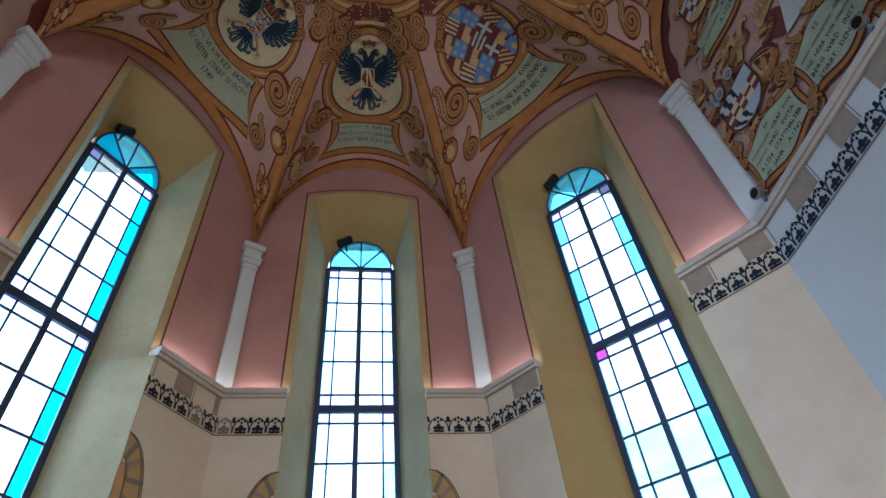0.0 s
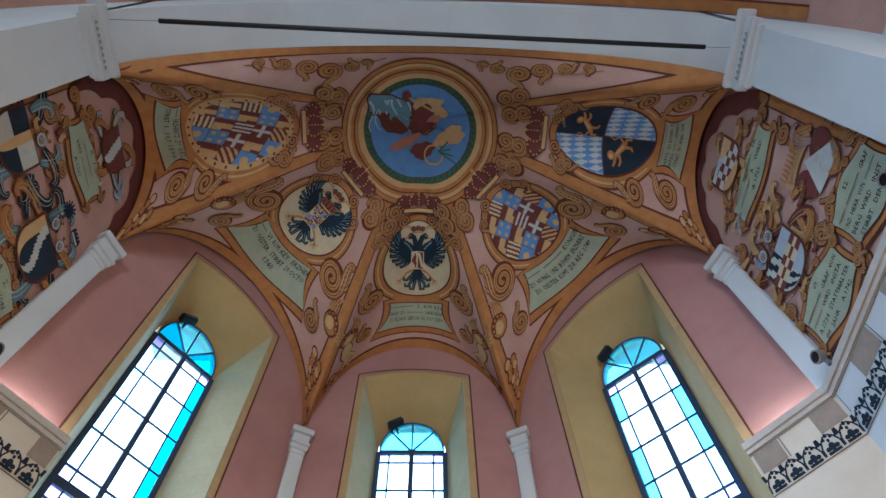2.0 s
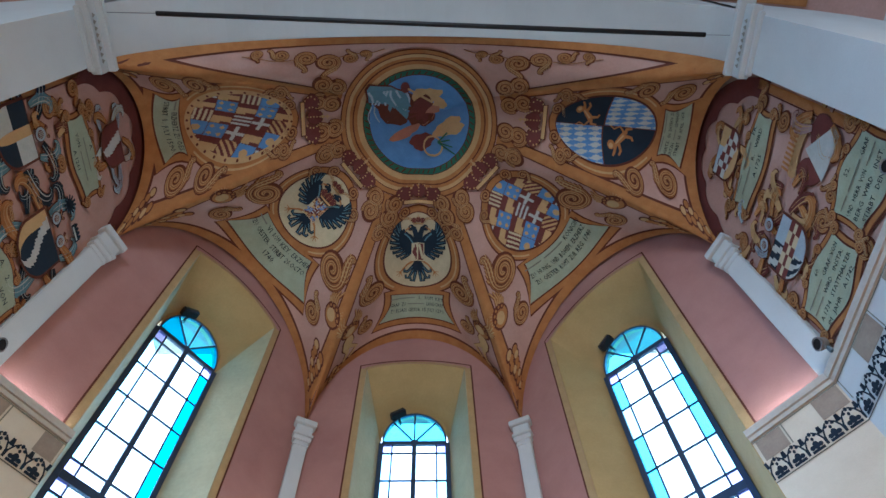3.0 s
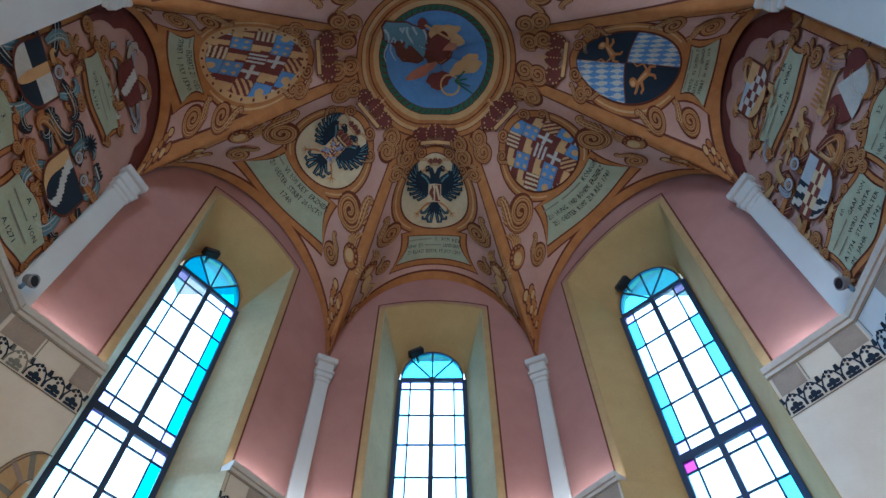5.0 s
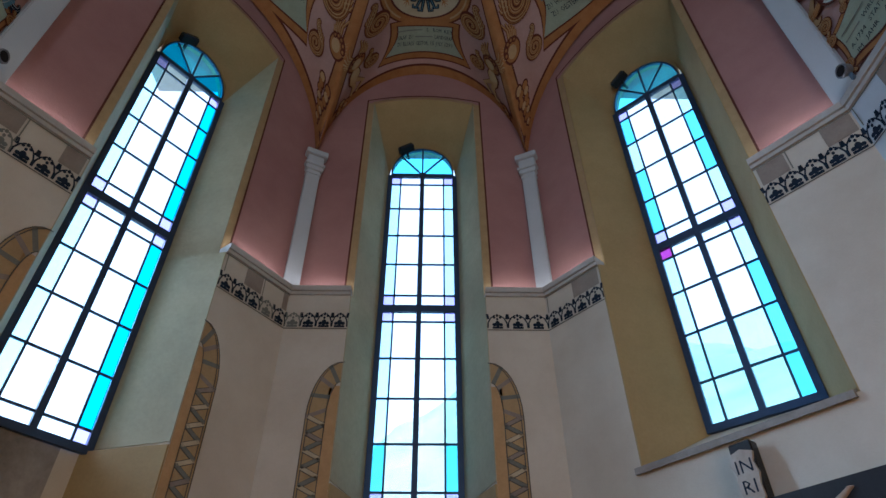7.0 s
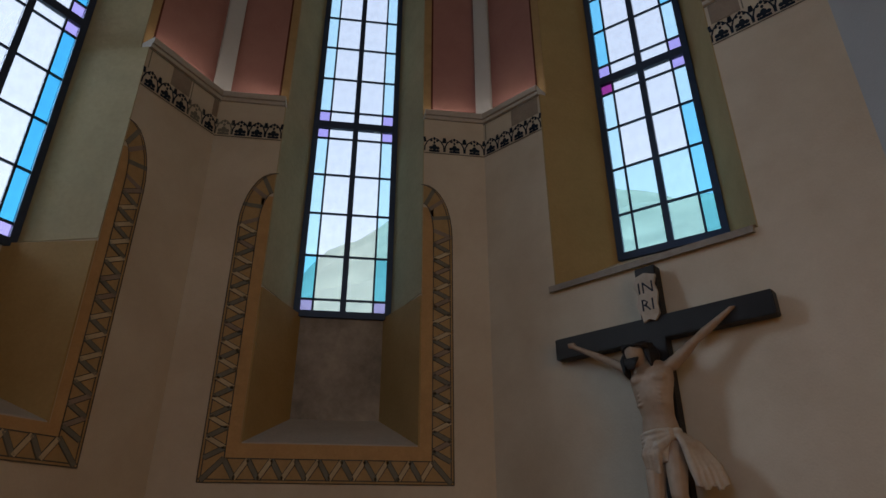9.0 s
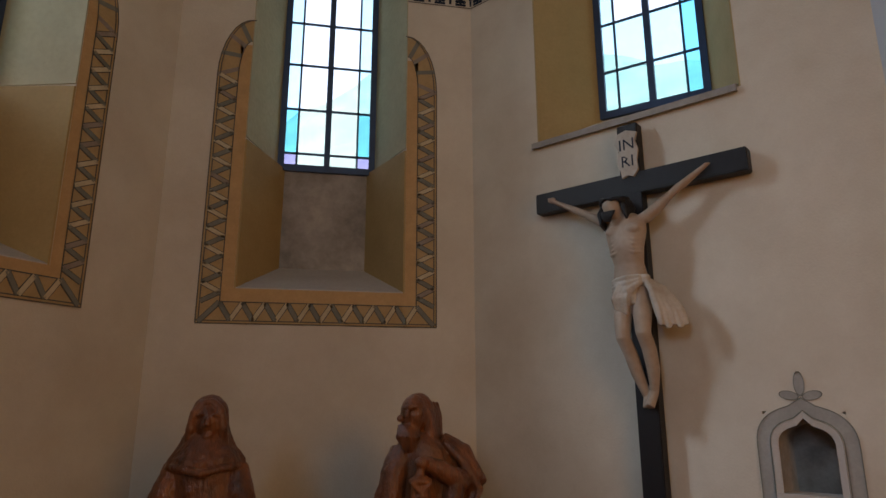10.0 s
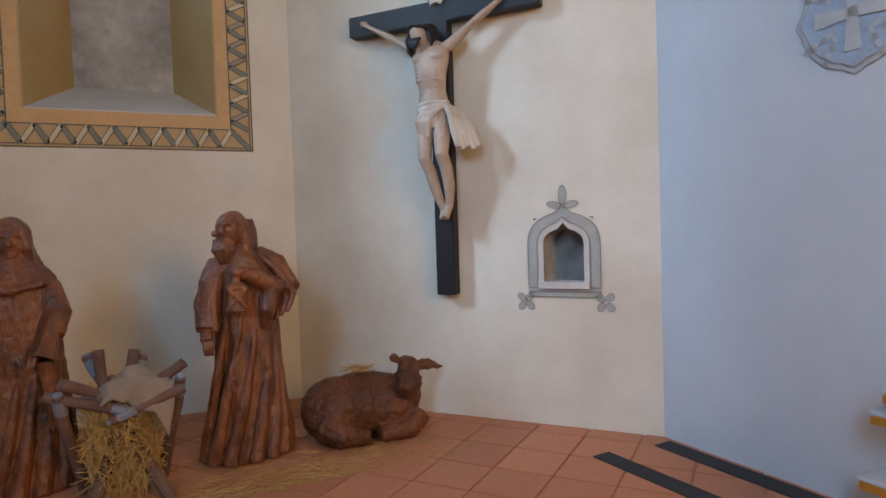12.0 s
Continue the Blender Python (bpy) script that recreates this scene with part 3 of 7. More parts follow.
    def crown(self, x, y, w, layer=4, caps=3, tilt=0.0):
        def put(u, v):
            return x + w * (u * math.cos(tilt) - v * math.sin(tilt)), y + w * (u * math.sin(tilt) + v * math.cos(tilt))
        for k in range(caps):
            f = (k - (caps - 1) / 2) / max(1, caps - 1) * 2
            c, top = 0.40 * f, 0.33 - 0.05 * abs(f)
            for g, col, ly in ((1.0, DARK_, layer), (0.88, WINE_, layer + 1)):
                self.poly([put(c + (0.25 * math.cos(a)) * g + 0.06 * f * (math.sin(a) > 0), top + 0.25 * math.sin(a) * g) for a in [i * math.pi / 8 for i in range(16)]], col, ly + 0.3 * (k == 1))
        for k in range(caps + 2):
            f = (k / (caps + 1) - 0.5) * 2
            for j in range(6):
                t = j / 5
                self.oval(*put(0.52 * f * (1 - 0.55 * t * t) * (1 + 0.35 * math.sin(math.pi * t)), 0.10 + 0.46 * t), 0.024 * w, 0.024 * w, GOLD_, layer + 3, n=8, rings=1)
        self.stroke([put(-0.5, 0.02), put(0, -0.03), put(0.5, 0.02)], 0.14 * w, DARK_, layer + 2)
        self.stroke([put(-0.48, 0.02), put(0, -0.03), put(0.48, 0.02)], 0.10 * w, GOLD_, layer + 3)
        self.oval(*put(0, 0.55), 0.055 * w, 0.055 * w, GOLD_, layer + 3, n=10, rings=1)
        self.stroke([put(0, 0.58), put(0, 0.75)], 0.04 * w, GOLD_, layer + 3)
        self.stroke([put(-0.07, 0.68), put(0.07, 0.68)], 0.04 * w, GOLD_, layer + 3)

    def done(self, name, parent=None, label=""):
        used = sorted({f.material_index for f in self.bm.faces})
        for f in self.bm.faces:
            f.material_index = used.index(f.material_index)
            f.smooth = True
        return part(name, self.bm, [PAINTS[i] for i in used], parent, label) if parent else mesh(name, self.bm, [PAINTS[i] for i in used])


def cell_table(k):
    pts = [cell(k, i / 120, 0) for i in range(121)]
    q = [0.0]
    for a, b in zip(pts, pts[1:]):
        q.append(q[-1] + (b - a).length)
    return q


TABLES = [cell_table(k) for k in range(6)]


def on_cell(k):
    half = (K[(k + 1) % 6] - K[k]).to_2d().length / 2

    def at(x, y):
        lam = min(0.985, max(0.0, float(np.interp(y, TABLES[k], [i / 120 for i in range(121)]))))
        v = max(-1.0, min(1.0, -x / ((1 - lam) * half)))
        return cell(k, lam, v)
    return at


def on_plan(x, y):
    """The vault over a point of the plan, given from the crown."""
    d = Vector((x, y))
    if d.length < 1e-6:
        return BOSS.copy()
    for k in range(6):
        a, b = (K[k] - BOSS).to_2d(), (K[(k + 1) % 6] - BOSS).to_2d()
        det = a.x * b.y - a.y * b.x
        al, be = (d.x * b.y - d.y * b.x) / det, (a.x * d.y - a.y * d.x) / det
        if al >= -1e-6 and be >= -1e-6 and al + be > 0:
            return cell(k, max(0.0, 1 - al - be), max(-1, min(1, (be - al) / (al + be))))
    return BOSS.copy()


ceiling = bpy.data.objects["ceiling"]

# painted ribs, with dark lines on both sides, and the band along each wall arch
for k in range(6):
    pr = Painter(on_plan)
    d = (K[k] - BOSS).to_2d()
    L = d.length
    d /= L
    e = Vector((-d.y, d.x))
    for w, c, ly in ((0.185, DARK_, 1), (0.145, OCHRE_, 2)):
        def fn(s, t, w=w):
            r = L * (0.34 + 0.665 * s)
            h = w * (0.62 + 0.38 * s) * (t - 0.5)
            return d.x * r + e.x * h, d.y * r + e.y * h
        pr.grid(fn, 30, 6, c, ly)
    for s in (-1, 1):
        for r in (0.37, 0.42):
            x, y = d.x * L * r + e.x * s * 0.12, d.y * L * r + e.y * s * 0.12
            pr.scroll(x, y, 0.10, math.atan2(d.y, d.x) + (1.2 if s > 0 else 1.9), s, 4, False)
    pr.done("painted_rib", ceiling, "ochre painted rib with dark red-brown edges")
for k in range(5):
    pc = Painter(on_cell(k))
    half = (K[k + 1] - K[k]).to_2d().length / 2
    for w, c, ly, y0 in ((0.125, DARK_, 1, 0.0), (0.10, OCHRE_, 2, 0.0)):
        pc.grid(lambda s, t: ((s - 0.5) * 1.97 * half, y0 + w * t), 40, 2, c, ly)
    pc.done("painted_arch_band", ceiling, "ochre painted band along the wall arch")
pc = Painter(on_cell(5))
for w, c, ly in ((0.12, DARK_, 1), (0.10, OCHRE_, 2)):
    pc.grid(lambda s, t: ((s - 0.5) * 1.96 * 2.68, w * t), 50, 2, c, ly)
for s in (-1, 1):
    # flat foliage on both sides of the crown roundel
    for x, y, r, a, fl in ((1.00, 0.37, 0.12, 2.6, 1), (1.20, 0.29, 0.10, 0.2, -1), (1.42, 0.22, 0.07, 0.6, 1), (0.78, 0.33, 0.075, 3.6, -1), (0.62, 0.27, 0.06, 2.9, 1), (1.62, 0.18, 0.05, 0.4, -1)):
        pc.scroll(s * x, y, r, a if s > 0 else math.pi - a, fl * s, 2)
    pc.ribbon([(s * (0.42 + 0.11 * i), 0.20 + 0.12 * math.sin(math.pi * i / 12) + 0.02 * math.sin(i * 1.5)) for i in range(13)], 0.022, 2, taper=(0.4, 0.3), edge=0.012)
pc.done("painted_foliage", ceiling, "ochre painted leaf scrolls beside the crown roundel")

# the crown roundel
pb = Painter(on_plan)
R = 0.92
for r, c, ly in ((1.00, BROWN_, 4), (0.987, OCHRE_, 5), (0.945, BROWN_, 6), (0.937, GOLD_, 7), (0.90, OCHRE_, 8), (0.868, BROWN_, 9), (0.855, OCHRE_, 10), (0.815, GOLD_, 11), (0.752, DARK_, 12), (0.744, GREEN_, 13), (0.682, DARK_, 14), (0.675, BLUE_, 15)):
    pb.oval(0, 0, R * r, R * r, c, ly, n=72, rings=8)
for i in range(56):
    a = i * 2 * math.pi / 56
    pb.stroke([(R * r * math.cos(a + (r - 0.70)), R * r * math.sin(a + (r - 0.70))) for r in (0.687, 0.71, 0.735)], 0.014, DARK_, 15)


def blob(x, y, w, h, turn, c, ly, rough=0.12, n=22, pr=pb):
    rnd = random.Random(int((x + 3) * 97 + (y + 3) * 31))
    ph = rnd.random() * 6
    pts = []
    for i in range(n):
        t = i * 2 * math.pi / n
        k = 1 + rough * math.sin(3 * t + ph) + rough * 0.5 * math.sin(7 * t + ph)
        u, v = w * k * math.cos(t), h * k * math.sin(t)
        pts.append((x + u * math.cos(turn) - v * math.sin(turn), y + u * math.sin(turn) + v * math.cos(turn)))
    pr.poly(pts, c, ly)


pa = Painter(lambda x, y: on_plan(x * 1.42, -y * 1.42))
# plain shapes of drapery, wings and a wheel on the blue ground (the vault is seen from below, so x runs as on the plan)
blob(-0.24, 0.16, 0.24, 0.17, -0.9, DARK_, 15.5, pr=pa)
blob(-0.24, 0.16, 0.225, 0.155, -0.9, TEAL_, 16, pr=pa)
for i in range(7):
    pa.stroke([(-0.42 + 0.05 * i + 0.03 * math.sin(t * 0.8 + i), 0.30 - 0.045 * t) for t in range(8)], 0.02, PALE_, 17, (1, 0.4))
blob(0.05, 0.22, 0.14, 0.09, 0.5, GOLD_, 16, 0.18, pr=pa)
blob(0.27, -0.07, 0.15, 0.07, 0.6, GOLD_, 16, 0.18, pr=pa)
blob(0.02, 0.06, 0.13, 0.17, -0.3, DARK_, 17, pr=pa)
blob(0.02, 0.06, 0.12, 0.155, -0.3, WINE_, 18, pr=pa)
blob(0.10, 0.04, 0.05, 0.14, -0.5, SKIN_, 19, 0.06, pr=pa)
blob(0.18, 0.17, 0.06, 0.06, 0, GOLD_, 19, pr=pa)
blob(-0.14, -0.14, 0.15, 0.045, 0.35, SKIN_, 18, 0.05, pr=pa)
blob(0.02, -0.22, 0.12, 0.07, 0.2, WINE_, 18, pr=pa)
pa.oval(0.13, -0.25, 0.085, 0.085, GOLD_, 19, r0=0.82, n=24)
pa.stroke([(-0.10, 0.32), (0.02, 0.24), (0.12, 0.18)], 0.022, GOLD_, 20)
pa.oval(-0.12, 0.33, 0.04, 0.055, WINE_, 20, n=14, rings=1)
for i in range(4):
    pa.stroke([(0.17, -0.22), (0.26 + 0.02 * i, -0.12 - 0.06 * i)], 0.012, GREEN_, 19)
pb.done("painted_roundel", ceiling, "blue painted roundel in green and gold rings at the crown")
pa.done("painted_figure", ceiling, "plain shapes of drapery, wings and a wheel in teal, red and gold")


# medallions with coats of arms, one to each cell
def eagle(pr, x, y, w, h):
    """A black eagle with two heads: wings of single feathers, bent necks, gold beaks and claws, a tail of curls."""
    def at(s, u, v):
        return x + s * u * w, y + v * h
    for s in (-1, 1):
        for i in range(9):
            f = 1 - i / 8
            r0, a = (0.16 + 0.30 * f, 0.06 + 0.38 * f), radians(74 - 13.5 * i)
            ln = 0.42 + 0.13 * math.sin(math.pi * i / 8)
            tip = (r0[0] + ln * math.cos(a), r0[1] + ln * math.sin(a))
            mid = ((r0[0] + tip[0]) / 2 + 0.05 * math.sin(a), (r0[1] + tip[1]) / 2 - 0.07 * math.cos(a))
            end = (tip[0] - 0.06 * math.sin(a), tip[1] + 0.07 * math.cos(a))
            pr.stroke([at(s, *r0), at(s, *mid), at(s, *tip), at(s, *end)], 0.135 * w, NAVY_, 6 + 0.2 * i, (1.1, 0.35))
            pr.stroke([at(s, *mid), at(s, *tip)], 0.022 * w, TEAL_, 8, (1, 0.4))
        pr.stroke([at(s, 0.10, 0.10), at(s, 0.26, 0.34), at(s, 0.44, 0.50), at(s, 0.50, 0.62)], 0.20 * w, NAVY_, 8, (1, 0.5))
        pr.stroke([at(s, 0.16, 0.16), at(s, 0.30, 0.36), at(s, 0.44, 0.50)], 0.04 * w, TEAL_, 9)
        pr.stroke([at(s, 0.05, 0.22), at(s, 0.08, 0.42), at(s, 0.14, 0.56), at(s, 0.24, 0.62)], 0.16 * w, NAVY_, 9, (1.2, 0.8))
        pr.oval(*at(s, 0.25, 0.61), 0.095 * w, 0.085 * h, NAVY_, 10, n=14, rings=1)
        pr.oval(*at(s, 0.27, 0.63), 0.02 * w, 0.02 * h, GOLD_, 11, n=8, rings=1)
        pr.stroke([at(s, 0.31, 0.61), at(s, 0.40, 0.59), at(s, 0.43, 0.53)], 0.06 * w, OCHRE_, 11, (1, 0.3))
        pr.stroke([at(s, 0.14, -0.30), at(s, 0.34, -0.38), at(s, 0.52, -0.52)], 0.06 * w, OCHRE_, 8, (1.1, 0.7))
        for k in range(4):
            a = radians(20 - 42 * k)
            pr.stroke([at(s, 0.52, -0.52), at(s, 0.52 + 0.14 * math.cos(a), -0.52 + 0.14 * math.sin(a))], 0.032 * w, OCHRE_, 8, (1, 0.4))
        for k, (a, ln) in enumerate(((-80, 0.50), (-58, 0.46), (-36, 0.36))):
            a = radians(a)
            e = (0.03 + ln * math.cos(a), -0.36 + ln * math.sin(a))
            curl = [at(s, 0.02, -0.32), at(s, 0.02 + 0.5 * ln * math.cos(a), -0.36 + 0.5 * ln * math.sin(a)), at(s, *e), at(s, e[0] + 0.09, e[1] + 0.03), at(s, e[0] + 0.10, e[1] + 0.11)]
            pr.stroke(curl, 0.14 * w, NAVY_, 7 + 0.3 * k, (0.9, 0.45))
            pr.stroke(curl[1:], 0.022 * w, TEAL_, 9, (1, 0.5))
    pr.oval(x, y - 0.02 * h, 0.22 * w, 0.38 * h, NAVY_, 8, n=20, rings=2)
    pr.crown(x, y + 0.70 * h, 0.34 * w, 9, 3)


def arms(x, y):
    """A quartered coat: bars, pales, bends, crosses, chequers and plain fields."""
    i, j = math.floor(x * 2.4 + 0.5), math.floor(y * 2.4 + 0.5)
    u, v = x * 2.4 + 0.5 - i, y * 2.4 + 0.5 - j
    if min(u, v) < 0.035:
        return DARK_
    kind = (i * 3 + j * 5 + i * j) % 8
    if kind == 0:
        return WINE_ if (v * 3.5) % 1 < 0.5 else WHITE_
    if kind == 1:
        return GOLD_ if abs((u * 2) % 1 - 0.5) + abs((v * 2) % 1 - 0.5) < 0.28 else BLUE_
    if kind == 2:
        return WINE_ if (u * 4) % 1 < 0.5 else CREAM_
    if kind == 3:
        return WHITE_ if abs(u - 0.5) < 0.10 or abs(v - 0.5) < 0.10 else WINE_
    if kind == 4:
        return CREAM_ if abs(u - v) > 0.2 else WINE_
    if kind == 5:
        return WINE_ if v > 0.62 or (v < 0.2 and u > 0.5) else GOLD_
    if kind == 6:
        return GOLD_ if ((u + v) * 2.5) % 1 < 0.5 else WINE_
    return BLUE_ if (u - 0.5) ** 2 + (v - 0.5) ** 2 > 0.05 else GOLD_


def lozenges(x, y):
    if (x > 0) == (y > 0):
        return NAVY_
    if abs(x) < 0.02 or abs(y) < 0.02:
        return DARK_
    a, b = (x * 6.5 + y * 1.0), (y * 3.2)
    return WHITE_ if (abs((a % 1) - 0.5) + abs((b % 1) - 0.5) * 0.9) < 0.46 else BLUE_


def lion(pr, x, y, h, s):
    """A striding beast as a plain ochre shape."""
    def limb(pts, w, c=OCHRE_):
        pr.stroke([(x + s * h * a, y + h * b) for a, b in pts], w * h, c, 8, (1, 0.55))
    limb([(-0.5, -0.30), (-0.1, 0.05), (0.25, 0.35)], 0.42)
    limb([(-0.5, -0.3), (-0.8, -0.35), (-0.85, -0.7)], 0.24)
    limb([(-0.35, -0.3), (-0.3, -0.7), (-0.1, -0.78)], 0.22)
    limb([(0.15, 0.1), (0.5, 0.0), (0.75, 0.15)], 0.2)
    limb([(0.2, 0.3), (0.6, 0.42), (0.8, 0.55)], 0.2)
    limb([(-0.6, -0.2), (-0.95, 0.1), (-0.75, 0.45), (-0.95, 0.7)], 0.14)
    pr.oval(x + s * h * 0.2, y + h * 0.62, h * 0.27, h * 0.24, OCHRE_, 8, n=14, rings=1)
    pr.oval(x + s * h * 0.26, y + h * 0.62, h * 0.15, h * 0.14, GOLD_, 9, n=12, rings=1)
    pr.stroke([(x - s * h * 0.4, y - h * 0.2), (x + s * h * 0.15, y + h * 0.3)], 0.12 * h, GOLD_, 9, (1, 0.5))


def medallion(k, y, rx, ry, kind, panel, lines, label, x=0.0, turn=0.0):
    pr = Painter(on_cell(k))
    # cartouche round oval and tablet
    xt, yt, ytm, xb, yb, ybm = panel

    def fn(s, t, g=0.0):
        u = 2 * s - 1
        lo, hi = ybm + (yb - ybm) * u * u - g, ytm + (yt - ytm) * u * u + g
        w = xb + (xt - xb) * t - 0.055 * math.sin(math.pi * t) + g
        return w * u, lo + (hi - lo) * t
    pr.oval(x, y, rx + 0.105, ry + 0.105, BROWN_, 1, n=48)
    pr.grid(lambda s, t: fn(s, t, 0.085), 18, 6, BROWN_, 1)
    pr.oval(x, y, rx + 0.09, ry + 0.09, OCHRE_, 2, n=48)
    pr.grid(lambda s, t: fn(s, t, 0.07), 18, 6, OCHRE_, 2)
    pr.grid(lambda s, t: fn(s, t, 0.014), 18, 5, BROWN_, 3)
    pr.grid(fn, 18, 5, SAGE_, 4)
    # acanthus scrolls: beside the oval, at the ends of the tablet and over the oval
    small = rx < 0.39
    for s in (-1, 1):
        base = 0 if s > 0 else math.pi
        if kind == "eagle":
            pr.scroll(s * 0.53, 0.78, 0.125, base + s * 0.15, -s, 3)
        elif small:
            pr.scroll(s * 0.45, y - ry * 0.55, 0.10, base + s * 0.35, -s, 3, True, 2.0, 3.2)
            pr.scroll(s * (xb + 0.12), yb + 0.15, 0.105, base + s * 1.1, -s, 3)
        else:
            pr.scroll(s * 0.58, 0.86, 0.17, base + s * 0.1, -s, 3)
            pr.scroll(s * (xb + 0.11), 0.40, 0.10, base + s * 0.9, -s, 3)
        for q, rr, tl in ((0.75, 0.06, 4.2), (1.18, 0.07, 3.2)):
            pr.scroll(x + s * (rx + 0.055) * math.cos(q), y + (ry + 0.065) * math.sin(q), rr, base - s * (0.35 + (q - 0.95) * 2), s, 3, True, 1.75, tl)
        pr.band([(x + s * (rx + 0.06) * math.cos(t), y + (ry + 0.06) * math.sin(t)) for t in [-0.9 + 0.12 * i for i in range(16)]], [0.016] * 16, GOLD_, 3)
    pr.oval(x, y, rx + 0.016, ry + 0.016, DARK_, 4, n=48)
    if kind == "beads":
        pr.oval(x, y, rx + 0.025, ry + 0.025, GOLD_, 5, n=48)
        for i in range(26):
            t = i * 2 * math.pi / 26
            pr.oval(x + (rx + 0.005) * math.cos(t), y + (ry + 0.005) * math.sin(t), 0.014, 0.014, WINE_ if i % 2 else BROWN_, 8, n=8, rings=1)
        pr.oval(x, y, rx - 0.03, ry - 0.03, DARK_, 6, n=48)
    c, sn = math.cos(turn), math.sin(turn)

    def disc(s, t):
        u, v = 2 * s - 1, 2 * t - 1
        e = 0.94 if kind == "beads" else 1.0
        a, b = u * math.sqrt(1 - v * v / 2) * e, v * math.sqrt(1 - u * u / 2) * e
        return x + rx * a, y + ry * b

    def shade(fun):
        def col(s, t):
            u, v = 2 * s - 1, 2 * t - 1
            a, b = u * math.sqrt(1 - v * v / 2), v * math.sqrt(1 - u * u / 2)
            return fun(a * c + b * sn, -a * sn + b * c)
        return col
    if kind in ("eagle", "eagle_arms"):
        pr.grid(disc, 20, 20, CREAM_, 5)
        eagle(pr, x, y, rx * 1.04, ry * 1.0)
        sh = 0.15 if kind == "eagle" else 0.17
        pr.rect(x - sh * 0.62, x + sh * 0.62, y - sh * 0.95, y + sh * 0.55, CREAM_, 12)
        if kind == "eagle":
            pr.rect(x - sh * 0.55, x - 0.006, y - sh * 0.88, y + sh * 0.48, CREAM_, 13)
            blob(x - sh * 0.28, y - sh * 0.2, 0.03, 0.08, 0.1, WINE_, 14, 0.3, pr=pr)
            pr.rect(x + 0.006, x + sh * 0.55, y - sh * 0.88, y + sh * 0.48, WINE_, 13)
            pr.stroke([(x + 0.02, y + sh * 0.4), (x + sh * 0.5, y - sh * 0.75)], 0.035, CREAM_, 14)
        else:
            pr.grid(lambda s, t: (x + sh * 0.6 * (2 * s - 1), y + sh * (1.45 * t - 0.92)), 20, 22, shade(arms), 13)
            pr.crown(x, y + sh * 0.7, 0.2, 14, 3)
    elif kind == "lozenges":
        pr.grid(disc, 72, 72, shade(lozenges), 6)
        for s in (-1, 1):
            lion(pr, x + s * 0.15, y + s * 0.20, 0.17, s)
    else:
        pr.grid(disc, 96, 96, shade(arms), 7)
    pr.crown(x, y + ry + 0.15, 0.42, 7, 3)
    hw, y0, y1 = (xt + xb) / 2 - 0.03, ybm + 0.02, ytm + 0.012
    bend = lambda v: ((yt - ytm) + (yb - ybm)) / 2 * (v / hw) ** 2
    nl = len(lines)
    h = (y1 - y0) / (nl + 0.6)
    for i, items in enumerate(lines):
        yy = y1 - h * (i + 0.95)
        tot = sum(l if isinstance(l, (int, float)) else len(l) for l in items) + len(items) - 1
        wid = min(2 * hw * 0.92, tot * h * 0.60)
        pr.line_of(items, 0, yy, h * 0.84, NAVY_, 6, wid, bend)
    return pr.done("painted_medallion", ceiling, label)


medallion(2, 1.10, 0.41, 0.46, "eagle", (0.32, 0.60, 0.54, 0.46, 0.30, 0.265), [[9, "I.", "RÖM", "KEY"], ["GRAF", "ZU", 8, "LANDGRAF"], ["ZU", "ELSASS", "GESTOR.", "15", "JULY", "1291"]], "oval with a black two-headed eagle on cream")
medallion(3, 1.06, 0.42, 0.44, "eagle_arms", (0.38, 0.645, 0.52, 0.63, 0.34, 0.145), [[4, "VI", "RÖM", "KEY.", "ERZHER."], ["ZU", "OESTER.", "STIRBT", "20.OCTO."], ["1740."]], "round medallion with a black eagle and quartered shield", x=-0.02)
medallion(1, 1.06, 0.42, 0.45, "arms", (0.38, 0.645, 0.52, 0.63, 0.34, 0.145), [[5, 7, "KÖNIGIN"], ["ZU", "HUNG.", "UND", "BÖHEM.", "ERZHERZ."], ["ZU", "OESTER", "KOMT", "ZUR", "REG.", "1740"]], "round medallion with a many-quartered coat of arms", x=0.02, turn=0.4)
medallion(4, 0.97, 0.36, 0.56, "beads", (0.28, 0.42, 0.335, 0.34, 0.215, 0.10), [[4, "ERZHERTZ", "ZU", "OES."], ["STIRBT", "1.", "JULY", "1590."]], "oval medallion with a red and white quartered coat of arms", turn=1.2)
medallion(0, 0.97, 0.36, 0.55, "lozenges", (0.23, 0.38, 0.345, 0.32, 0.16, 0.10), [[5, 7], ["HERTZ.", "IN", "BAYERN", "ZU"], ["ERTZH.", 5, "GEMAHLIN"], ["STIRBT", "30", "APRIL", "1608"]], "oval medallion with blue and white lozenges and black quarters")

SKINPALE_ = GOLD_


